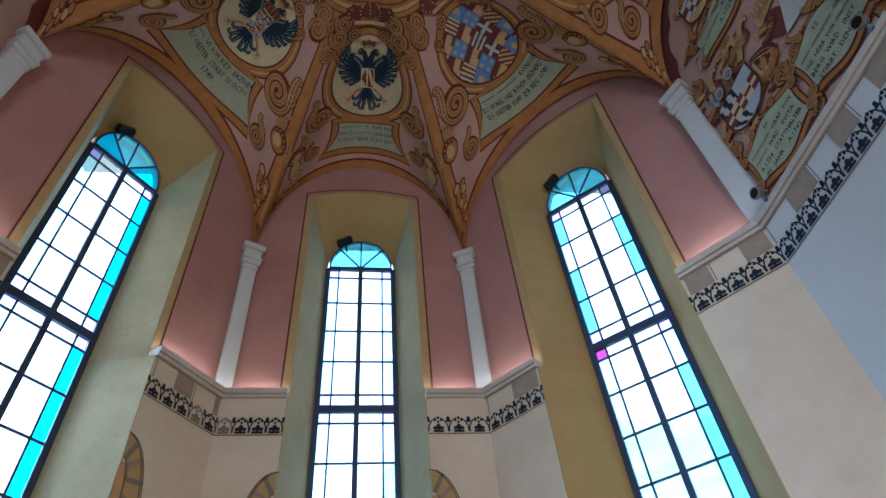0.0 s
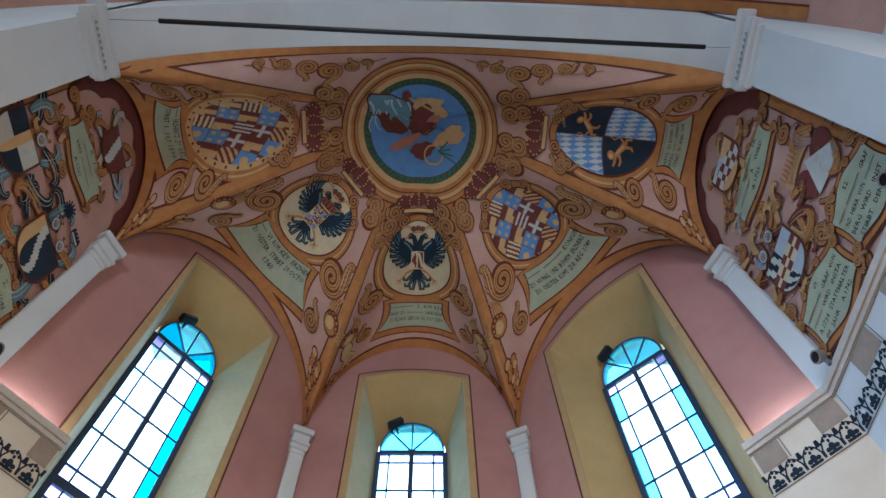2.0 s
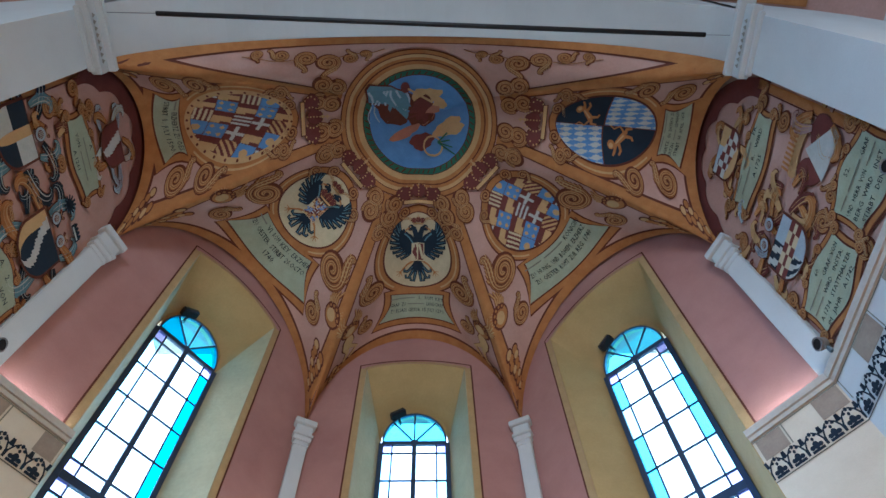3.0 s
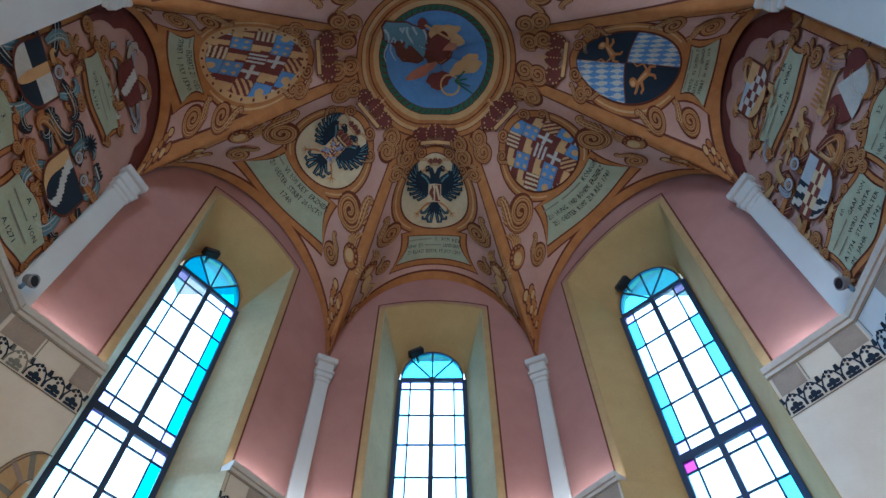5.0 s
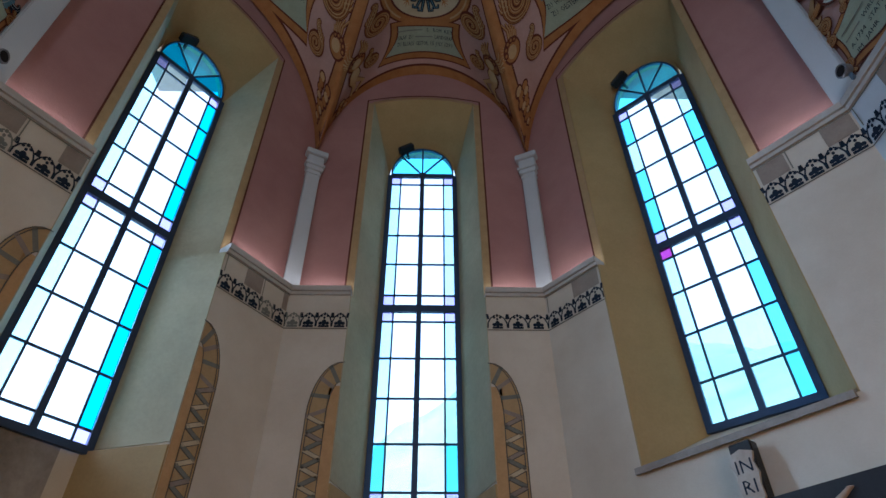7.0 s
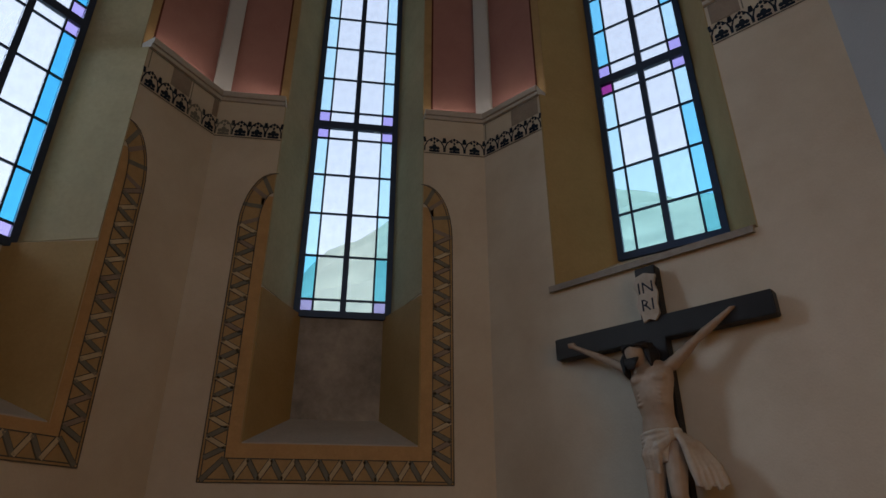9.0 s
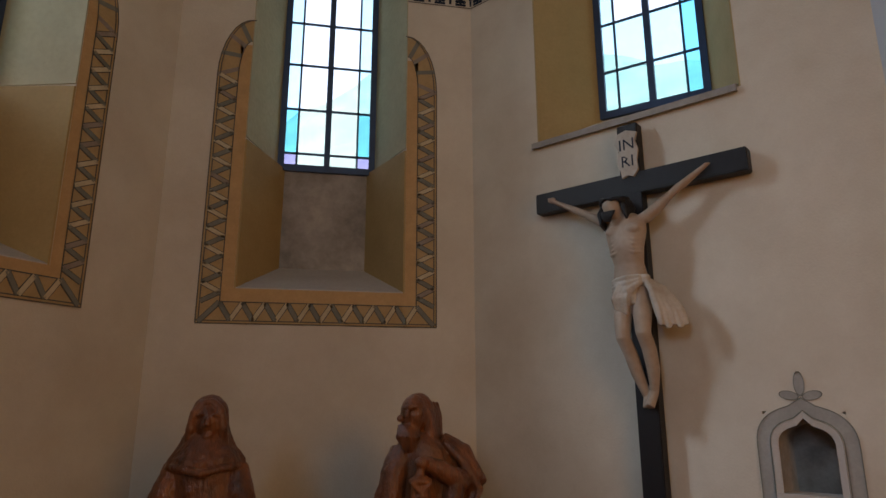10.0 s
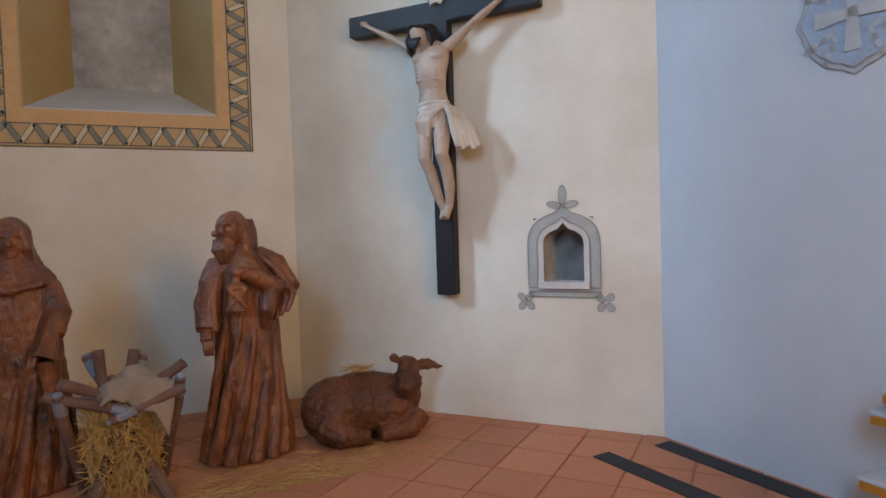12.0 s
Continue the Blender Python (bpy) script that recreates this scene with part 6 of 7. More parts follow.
# lantern with crossed bars, held at the breast
t = bmesh.new()
loft(t, [(-0.05, -0.205, 0.79, 0.055, 0.045, 0, 4, 0), (-0.05, -0.205, 0.805, 0.055, 0.045, 0, 4, 0), (-0.05, -0.205, 0.806, 0.045, 0.036, 0, 4, 0), (-0.05, -0.205, 0.90, 0.042, 0.034, 0, 4, 0), (-0.05, -0.205, 0.901, 0.052, 0.043, 0, 4, 0), (-0.05, -0.205, 0.915, 0.052, 0.043, 0, 4, 0), (-0.05, -0.20, 0.935, 0.020, 0.018, 0, 4, 0), (-0.045, -0.195, 0.985, 0.013, 0.013, 0, 4, 0)], 12)
join(bm, t)
for p, q in (((-0.095, 0.805), (-0.005, 0.905)), ((-0.005, 0.805), (-0.095, 0.905))):
    tube(bm, [(p[0], -0.24, p[1]), (q[0], -0.24, q[1])], [0.007, 0.007], 6)
ball(bm, (-0.045, -0.20, 0.985), (0.034, 0.028, 0.026))
carved("wooden_statue", bm, WOOD, 0.0052, 1, "brown carved wooden bearded figure holding a small lantern", "statue", (0.545, 3.90, 0), 0.009, None, (1.05, 1.05, 1.025))

def sleeve(bm, pts, radii, n=20):
    """A wide hanging sleeve, hollow at its mouth."""
    path = [Vector(p) for p in pts]
    walls = [(p, r) for p, r in zip(path, radii)] + [(p, r - 0.014) for p, r in reversed(list(zip(path, radii))[1:])]
    d = (path[-1] - path[0]).normalized()
    u = d.cross(Vector((1, 0.1, 0))).normalized()
    v = d.cross(u)
    loops = [[bm.verts.new(p + (u * math.cos(t) * 1.25 + v * math.sin(t) * 0.85) * r * (1 + 0.07 * math.sin(5 * t))) for t in [2 * math.pi * k / n for k in range(n)]] for p, r in walls]
    for a, b in zip(loops, loops[1:]):
        for i in range(n):
            j = (i + 1) % n
            bm.faces.new((a[i], a[j], b[j], b[i]))
    bm.faces.new(list(reversed(loops[0])))
    bm.faces.new(loops[-1])


# veiled figure
bm = bmesh.new()
loft(bm, [(0.01, 0, 0.0, 0.205, 0.17, 0.04, 6, 0.2), (0.01, 0, 0.06, 0.20, 0.17, 0.06, 6, 0.3), (0.005, 0, 0.28, 0.185, 0.155, 0.08, 6, 0.6), (0, 0, 0.5, 0.175, 0.145, 0.06, 6, 0.9), (0, 0, 0.68, 0.172, 0.135, 0.02, 5, 1), (0, 0, 0.82, 0.165, 0.135, 0.01, 4, 1), (-0.01, 0, 0.95, 0.155, 0.13, 0, 4, 1), (-0.01, 0, 1.03, 0.12, 0.11, 0, 4, 1), (-0.01, 0, 1.08, 0.06, 0.06, 0, 4, 0)])
gown(bm, 7, -2.9, -0.2, (0.205, 0.17), (0.160, 0.135), 0.60, 0.45, 0.042)
# cowl: draped rolls over the shoulders, hood open round the face
loft(bm, [(-0.005, -0.01, 0.945, 0.160, 0.140, 0.02, 9, 0), (-0.005, -0.01, 0.955, 0.172, 0.152, 0.03, 9, 0.3), (-0.005, -0.01, 0.99, 0.162, 0.145, 0.03, 9, 0.8), (-0.01, 0.0, 1.06, 0.115, 0.110, 0.02, 9, 1.4), (-0.01, 0.02, 1.14, 0.086, 0.086, 0.01, 5, 0), (-0.01, 0.025, 1.20, 0.082, 0.078, 0, 5, 0), (-0.01, 0.02, 1.24, 0.066, 0.066, 0, 5, 0), (-0.01, 0.02, 1.265, 0.036, 0.04, 0, 5, 0), (-0.01, 0.02, 1.272, 0.010, 0.010, 0, 5, 0)])
for k in range(4):
    z, w = 1.065 - 0.033 * k, 0.085 + 0.024 * k
    tube(bm, [(-w - 0.01, 0.0, z + 0.015), (-w * 0.75, -w * 0.75 - 0.01, z - 0.005), (0.0, -w - 0.022, z - 0.028), (w * 0.72, -w * 0.75 - 0.01, z - 0.005), (w, 0.0, z + 0.02)], [0.010, 0.015, 0.019, 0.015, 0.010], 8)
ball(bm, (0.0, -0.052, 1.150), (0.060, 0.060, 0.082))
tube(bm, [(0.002, -0.104, 1.178), (0.003, -0.124, 1.146), (0.003, -0.122, 1.136)], [0.008, 0.013, 0.014], 8)
for dx in (-0.026, 0.030):
    tube(bm, [(dx - 0.018, -0.098, 1.178), (dx, -0.110, 1.186), (dx + 0.018, -0.100, 1.178)], [0.006, 0.008, 0.006], 6)
    ball(bm, (dx * 1.1, -0.082, 1.135), (0.020, 0.016, 0.022))
ball(bm, (0.003, -0.094, 1.092), (0.024, 0.017, 0.018))
tube(bm, [(-0.080, -0.05, 1.05), (-0.074, -0.075, 1.12), (-0.060, -0.078, 1.19), (-0.028, -0.066, 1.235), (0.012, -0.066, 1.240), (0.048, -0.074, 1.205), (0.066, -0.075, 1.12), (0.075, -0.05, 1.05)], [0.020, 0.023, 0.022, 0.021, 0.021, 0.022, 0.023, 0.020], 8)
for s in (-1, 1):
    # wide hanging sleeves with dark mouths
    tube(bm, [(s * 0.12, -0.02, 0.95), (s * 0.165, -0.07, 0.82), (s * 0.145, -0.14, 0.73)], [0.062, 0.062, 0.056], 18)
    sleeve(bm, [(s * 0.150, -0.11, 0.78), (s * 0.138, -0.15, 0.71), (s * 0.122, -0.185, 0.65), (s * 0.114, -0.205, 0.62)], [0.046, 0.052, 0.062, 0.068])
    tube(bm, [(s * 0.118, -0.17, 0.70), (s * 0.100, -0.215, 0.665), (s * 0.085, -0.245, 0.635)], [0.024, 0.027, 0.018], 8)
    for k in range(3):
        tube(bm, [(s * (0.075 + 0.012 * k), -0.245, 0.645), (s * (0.065 + 0.012 * k), -0.265, 0.605)], [0.009, 0.006], 6)
    tube(bm, [(s * 0.135, -0.16, 0.62), (s * 0.145, -0.165, 0.47), (s * 0.140, -0.165, 0.30)], [0.050, 0.036, 0.012], 12)
carved("wooden_statue", bm, WOOD, 0.0052, 1, "brown carved wooden veiled woman standing beside the manger", "statue", (-0.485, 3.97, 0), 0.009, None, (1.05, 1.05, 1.035))

# lying donkey and lying ox
bm = bmesh.new()
ball(bm, (0, 0.02, 0.19), (0.30, 0.18, 0.185))
ball(bm, (-0.16, 0.02, 0.175), (0.20, 0.19, 0.185))
ball(bm, (0.14, 0.0, 0.17), (0.20, 0.19, 0.175))
tube(bm, [(0.14, -0.02, 0.22), (0.25, -0.06, 0.26), (0.27, -0.08, 0.35)], [0.15, 0.115, 0.075])
tube(bm, [(0.27, -0.06, 0.385), (0.225, -0.14, 0.335), (0.17, -0.215, 0.275)], [0.068, 0.060, 0.044])
ball(bm, (0.26, -0.06, 0.415), (0.060, 0.055, 0.036))
tube(bm, [(0.31, -0.04, 0.385), (0.40, -0.05, 0.385), (0.49, -0.06, 0.36)], [0.026, 0.036, 0.008])
tube(bm, [(0.21, -0.04, 0.425), (0.19, -0.03, 0.445), (0.175, -0.02, 0.43)], [0.02, 0.028, 0.02])
tube(bm, [(0.28, -0.12, 0.12), (0.22, -0.165, 0.06), (0.04, -0.17, 0.05)], [0.09, 0.065, 0.045])
tube(bm, [(-0.24, -0.08, 0.12), (-0.16, -0.16, 0.07), (-0.02, -0.165, 0.045)], [0.10, 0.075, 0.045])
carved("donkey_figure", bm, WOOD_DARK, 0.009, 1, "dark brown carved wooden donkey lying on the floor", "statue", (1.19, 3.87, 0), 0.022, FURRY)
bm = bmesh.new()
ball(bm, (0.05, 0.05, 0.24), (0.40, 0.20, 0.26))
ball(bm, (0.28, 0.05, 0.26), (0.19, 0.20, 0.25))
tube(bm, [(-0.20, 0, 0.30), (-0.32, -0.10, 0.40), (-0.36, -0.18, 0.50)], [0.20, 0.16, 0.11])
tube(bm, [(-0.36, -0.18, 0.58), (-0.30, -0.28, 0.50), (-0.23, -0.38, 0.37), (-0.21, -0.40, 0.33)], [0.10, 0.095, 0.075, 0.055])
ball(bm, (-0.37, -0.18, 0.63), (0.085, 0.07, 0.05))
tube(bm, [(-0.29, -0.17, 0.585), (-0.22, -0.17, 0.61), (-0.15, -0.18, 0.615)], [0.03, 0.042, 0.01])
tube(bm, [(-0.44, -0.17, 0.585), (-0.52, -0.17, 0.59), (-0.60, -0.18, 0.60)], [0.03, 0.042, 0.01])
tube(bm, [(-0.42, -0.18, 0.62), (-0.54, -0.20, 0.64), (-0.62, -0.21, 0.665)], [0.025, 0.018, 0.006])
for x in (-0.28, -0.08):
    tube(bm, [(x, -0.10, 0.14), (x + 0.02, -0.24, 0.08), (x + 0.22, -0.25, 0.06)], [0.10, 0.07, 0.045])
tube(bm, [(0.34, -0.08, 0.16), (0.24, -0.2, 0.09), (0.06, -0.22, 0.05)], [0.11, 0.08, 0.05])
carved("ox_figure", bm, WOOD_DARK, 0.010, 1, "dark brown carved wooden ox lying on the floor", "statue", (-1.16, 4.02, 0), 0.026, FURRY, (1.05, 1.05, 0.85))

# ---- manger of rough branches with straw and a cloth bundle ----
mg = thing("manger", "rough manger of grey branches filled with straw", "manger", pose(-0.045, 3.63, FLOOR, 0, 0, 8) @ Matrix.Diagonal((1, 1, 0.9, 1)))
rnd = random.Random(11)
for i, (p, q, r) in enumerate((((-0.16, -0.14, 0), (0.12, 0.16, 0.68), 0.032), ((0.17, -0.15, 0), (-0.12, 0.14, 0.72), 0.034), ((-0.15, 0.15, 0), (-0.25, -0.13, 0.60), 0.03), ((0.18, 0.14, 0), (0.24, -0.12, 0.60), 0.03),
                           ((-0.30, -0.10, 0.60), (0.05, -0.14, 0.46), 0.028), ((-0.24, -0.16, 0.66), (-0.05, -0.08, 0.54), 0.03), ((0.27, -0.05, 0.66), (0.02, 0.02, 0.48), 0.03), ((0.25, -0.14, 0.55), (-0.06, -0.15, 0.44), 0.027), ((-0.08, 0.06, 0.76), (-0.05, 0.02, 0.45), 0.03), ((0.08, 0.12, 0.73), (0.0, 0.05, 0.46), 0.028))):
    bm = bmesh.new()
    p, q = Vector(p), Vector(q)
    pts = [p.lerp(q, t) + Vector((rnd.uniform(-0.008, 0.008), rnd.uniform(-0.008, 0.008), 0)) * (0 < t < 1) for t in (0, 0.25, 0.5, 0.75, 1)]
    tube(bm, pts, [r * 0.95, r * 0.88, r * 0.85, r * 0.9, r * 0.8], 10)
    br = part("branch", bm, BARK, mg)
    bm = bmesh.new()
    d = (pts[4] - pts[3]).normalized()
    tube(bm, [pts[4] - d * 0.11, pts[4] - d * 0.05, pts[4] + d * 0.012], [r * 0.92, r * 0.94, r * 0.62], 10)
    part("cut_end", bm, BARK_END, br, "grey-blue weathered end")
bm = bmesh.new()
n = 22
loops = []
for j in range(19):
    s_ = j / 18
    row = []
    for i in range(n + 1):
        q = i / n
        x = -0.13 + 0.30 * q + 0.015 * math.sin(j * 0.8 + i * 0.5)
        y = -0.19 + 0.33 * s_
        hang = max(0.0, 0.28 - s_) * (1.35 * max(0.0, (q - 0.45)) + 0.12)
        z = 0.575 + 0.065 * math.sin(math.pi * min(1, s_ * 1.1)) * math.sin(math.pi * q) - hang
        z += 0.036 * abs(math.sin(5.5 * q + 4.0 * s_)) ** 0.7 + 0.014 * math.sin(9 * q - 7 * s_ + 1)
        row.append(bm.verts.new((x, y + 0.12 * max(0.0, 0.28 - s_) * (q > 0.45), z)))
    loops.append(row)
for a, b in zip(loops, loops[1:]):
    for i in range(n):
        bm.faces.new((a[i], a[i + 1], b[i + 1], b[i])).smooth = True
ob = mesh("cloth", bm, LINEN)
ob.location = (0.0, 3.63, FLOOR - 0.075)
m = ob.modifiers.new("thickness", "SOLIDIFY")
m.thickness = 0.02
m = ob.modifiers.new("smooth", "SUBSURF")
m.levels = m.render_levels = 1
tagged(ob, "crumpled cream linen cloth lying on the straw", "cloth")


def straw(name, place, count, label, seed, length=0.10, r=0.0016):
    rnd = random.Random(seed)
    verts, faces = [], []
    for _ in range(count):
        c, d = place(rnd)
        d = Vector(d).normalized() * length * rnd.uniform(0.5, 1.2) / 2
        u = d.cross(Vector((0.2, 0.4, 1))).normalized() * r
        v = d.cross(u).normalized() * r
        k = len(verts)
        mid = Vector(c) + Vector((0, 0, 0.006 * rnd.random()))
        for p in (Vector(c) - d, mid, Vector(c) + d):
            verts += [p + u, p - u * 0.5 + v, p - u * 0.5 - v]
        for a in (0, 3):
            for i in range(3):
                j = (i + 1) % 3
                faces.append((k + a + i, k + a + j, k + a + 3 + j, k + a + 3 + i))
    me = bpy.data.meshes.new(name)
    me.from_pydata([tuple(v) for v in verts], [], faces)
    me.materials.append(STRAW)
    return tagged(new(name, me), label, "straw", kind="stuff")


def in_manger(r):
    a, z = r.uniform(0, 6.28), r.uniform(0, 1)
    rad = 0.13 * (1.2 - 0.25 * abs(z - 0.6)) * math.sqrt(r.random())
    return (-0.045 + rad * math.cos(a) * 1.1, 3.62 + rad * math.sin(a), FLOOR + 0.06 + 0.45 * z), (r.gauss(0, 1), r.gauss(0, 1), r.gauss(0, 1.3))


def on_floor(r):
    x = r.gauss(0.6, 0.45)
    y = 3.48 + abs(r.gauss(0, 0.22)) - 0.15
    return (x, y, FLOOR + 0.008), (r.gauss(0, 1), r.gauss(0, 1), 0)


straw("straw_in_manger", in_manger, 1500, "golden straw stuffed into the manger", 5, 0.13)
straw("straw_on_floor", on_floor, 700, "loose straw scattered on the tiles", 6, 0.09)
straw("straw_tuft", lambda r: ((1.17 + r.gauss(0, 0.05), 3.88 + r.gauss(0, 0.04), FLOOR + 0.385 + r.random() * 0.02), (r.gauss(0, 1), r.gauss(0, 1), 0.3)), 70, "tuft of straw on the donkey's back", 7, 0.09)

# ---- crucifix on the east wall ----
def stature(b):
    """Sets the heights of hip, knee and foot of the hanging figure."""
    for v in b.verts:
        z = v.co.z
        v.co.z = float(np.interp(z, [1.02, 1.38, 1.62, 1.95, 2.16, 2.26, 2.50], [1.21, 1.58, 1.85, 2.08, 2.24, 2.33, 2.50]))
        v.co.x += float(np.interp(z, [1.0, 1.5], [0.04, 0.0]))


CX = F_RIGHT @ Matrix.Translation((1.222, 0, 0.02))
cross = thing("crucifix", "large crucifix with a black cross and pale painted figure", "crucifix", CX)
bm = bmesh.new()
box(bm, -0.062, 0.062, -0.10, -0.02, 0.745, 2.86, None, 0.005)
part("upright", bm, BLACK_WOOD, cross, "black painted upright")
bm = bmesh.new()
box(bm, -0.64, 0.638, -0.102, -0.018, 2.42, 2.55, None, 0.005)
part("crossbeam", bm, BLACK_WOOD, cross, "black painted crossbeam")
pl = bmesh.new()
n = 14
out_ = [(-0.052, 2.80), (-0.075, 2.74), (-0.05, 2.69), (-0.066, 2.62), (-0.046, 2.56), (-0.04, 2.52), (-0.005, 2.535), (0.03, 2.52), (0.058, 2.56), (0.052, 2.62), (0.066, 2.68), (0.05, 2.74), (0.066, 2.79), (0.0, 2.815)]
a = [pl.verts.new((x, -0.118, z)) for x, z in out_]
b = [pl.verts.new((x, -0.100, z)) for x, z in out_]
pl.faces.new(a)
pl.faces.new(list(reversed(b)))
for i in range(n):
    j = (i + 1) % n
    pl.faces.new((a[i], b[i], b[j], a[j]))
plate = part("title_board", pl, CLOTH_WHITE, cross, "cream scroll board with black letters")
pw = Painter(lambda x, z: Vector((x, -0.119, z)), Vector((0, -5, 2.6)))
pw.words("IN", 0.0, 2.690, 0.10, NAVY_, 0.5)
pw.done("lettering", plate)
pw = Painter(lambda x, z: Vector((x, -0.119, z)), Vector((0, -5, 2.6)))
pw.words("RI", 0.0, 2.585, 0.10, NAVY_, 0.5)
pw.done("lettering", plate)
bm = bmesh.new()
loft(bm, [(-0.01, -0.16, 1.60, 0.075, 0.06, 0, 3, 0), (-0.012, -0.165, 1.70, 0.098, 0.07, 0, 3, 0), (-0.015, -0.17, 1.82, 0.085, 0.06, 0, 3, 0), (-0.02, -0.175, 1.95, 0.098, 0.068, 0, 3, 0), (-0.02, -0.17, 2.07, 0.118, 0.07, 0, 3, 0), (-0.02, -0.16, 2.16, 0.115, 0.06, 0, 3, 0), (-0.025, -0.15, 2.21, 0.06, 0.05, 0, 3, 0)])
tube(bm, [(-0.10, -0.15, 2.16), (-0.18, -0.135, 2.21), (-0.27, -0.13, 2.27), (-0.34, -0.12, 2.33), (-0.43, -0.115, 2.405), (-0.50, -0.11, 2.46)], [0.042, 0.034, 0.026, 0.029, 0.020, 0.017])
tube(bm, [(0.08, -0.15, 2.16), (0.15, -0.135, 2.22), (0.23, -0.13, 2.30), (0.29, -0.12, 2.36), (0.38, -0.115, 2.44), (0.44, -0.11, 2.50)], [0.042, 0.034, 0.026, 0.029, 0.020, 0.017])
for hx, hz in ((-0.515, 2.478), (0.452, 2.52)):
    ball(bm, (hx, -0.115, hz), (0.028, 0.018, 0.026))
    for k in range(4):
        tube(bm, [(hx - 0.018 + 0.012 * k, -0.12, hz + 0.015), (hx - 0.020 + 0.013 * k, -0.14, hz + 0.035), (hx - 0.016 + 0.012 * k, -0.15, hz + 0.022)], [0.008, 0.007, 0.005], 6)
for k in range(4):
    for s_ in (-1, 1):
        tube(bm, [(-0.02 + s_ * 0.018, -0.232, 2.015 - 0.032 * k), (-0.02 + s_ * 0.06, -0.226, 2.0 - 0.034 * k), (-0.02 + s_ * 0.092, -0.19, 2.005 - 0.034 * k)], [0.007, 0.010, 0.007], 6)
for s_ in (-1, 1):
    ball(bm, (-0.02 + s_ * 0.052, -0.215, 2.085), (0.052, 0.026, 0.040))
tube(bm, [(-0.045, -0.16, 1.66), (-0.062, -0.20, 1.48), (-0.066, -0.222, 1.38), (-0.052, -0.185, 1.30), (-0.040, -0.16, 1.20), (-0.012, -0.14, 1.08), (-0.012, -0.165, 1.02)], [0.062, 0.050, 0.041, 0.038, 0.036, 0.022, 0.024])
tube(bm, [(0.045, -0.16, 1.66), (0.052, -0.205, 1.48), (0.052, -0.228, 1.40), (0.056, -0.19, 1.32), (0.055, -0.17, 1.22), (0.035, -0.15, 1.10), (0.012, -0.185, 1.03)], [0.062, 0.050, 0.041, 0.039, 0.036, 0.022, 0.024])
ball(bm, (-0.075, -0.20, 2.255), (0.056, 0.062, 0.082), (15, -15, 0))
stature(bm)
bmesh.ops.recalc_face_normals(bm, faces=bm.faces[:])
cp = part("figure", bm, FLESH, cross, "pale painted carved figure")
m = cp.modifiers.new("fuse", "REMESH")
m.mode, m.voxel_size, m.use_smooth_shade = "VOXEL", 0.006, True
m = cp.modifiers.new("soften", "SMOOTH")
m.factor, m.iterations = 0.5, 2
bm = bmesh.new()
ball(bm, (-0.066, -0.158, 2.295), (0.070, 0.066, 0.062), (0, -10, 0))
for k in range(5):
    tube(bm, [(-0.025 + 0.006 * k, -0.20 + 0.014 * k, 2.31), (0.0 + 0.006 * k, -0.215 + 0.014 * k, 2.24), (0.012 - 0.004 * k, -0.222 + 0.014 * k, 2.17 - 0.01 * k)], [0.018, 0.020, 0.008], 8)
    tube(bm, [(-0.118 - 0.004 * k, -0.205 + 0.012 * k, 2.30), (-0.142 - 0.003 * k, -0.228 + 0.012 * k, 2.22), (-0.138 + 0.004 * k, -0.235 + 0.014 * k, 2.13 - 0.012 * k)], [0.017, 0.019, 0.007], 8)
for k in range(5):
    tube(bm, [(-0.115 + 0.017 * k, -0.245, 2.225), (-0.112 + 0.014 * k, -0.262, 2.19), (-0.102 + 0.007 * k, -0.258, 2.145)], [0.009, 0.010, 0.005], 6)
for r in range(2):
    tube(bm, [(-0.07 + 0.080 * math.cos(q), -0.185 + 0.078 * math.sin(q), 2.300 + 0.014 * math.sin(3 * q + 2 * r) + 0.012 * r) for q in [i * 0.45 for i in range(15)]], [0.011] * 15, 6)
stature(bm)
bmesh.ops.recalc_face_normals(bm, faces=bm.faces[:])
hair = part("hair", bm, BLACK_WOOD, cross, "dark hair with a wreath of thorns")
m = hair.modifiers.new("fuse", "REMESH")
m.mode, m.voxel_size, m.use_smooth_shade = "VOXEL", 0.007, True
bm = bmesh.new()
loft(bm, [(-0.005, -0.165, 1.535, 0.104, 0.074, 0.09, 9, 0.3), (-0.005, -0.165, 1.57, 0.108, 0.078, 0.08, 9, 0.8), (-0.008, -0.165, 1.64, 0.104, 0.074, 0.05, 9, 1.2), (-0.01, -0.165, 1.70, 0.102, 0.074, 0.03, 9, 1.5)])
for k in range(6):
    tube(bm, [(-0.112, -0.185, 1.56 + 0.026 * k), (-0.06, -0.238, 1.555 + 0.027 * k), (0.0, -0.252, 1.585 + 0.022 * k), (0.06, -0.238, 1.635 + 0.013 * k), (0.09, -0.21, 1.665 + 0.007 * k)], [0.012, 0.014 + 0.005 * (k % 2), 0.016 + 0.007 * (k % 2), 0.014 + 0.004 * (k % 2), 0.010], 8)
for k in range(4):
    tube(bm, [(0.02 - 0.02 * k, -0.25, 1.655), (-0.01 - 0.024 * k, -0.252, 1.57), (-0.02 - 0.02 * k, -0.235, 1.49 + 0.008 * k)], [0.014, 0.017, 0.010], 8)
for k in range(5):
    tube(bm, [(0.085, -0.215 + 0.008 * k, 1.685), (0.125 + 0.010 * k, -0.225 + 0.014 * k, 1.60), (0.150 + 0.022 * k, -0.220 + 0.016 * k, 1.50), (0.155 + 0.026 * k, -0.215 + 0.016 * k, 1.43 - 0.015 * (k % 2))], [0.018, 0.024, 0.027, 0.016], 8)
ball(bm, (0.088, -0.215, 1.69), (0.030, 0.025, 0.028))
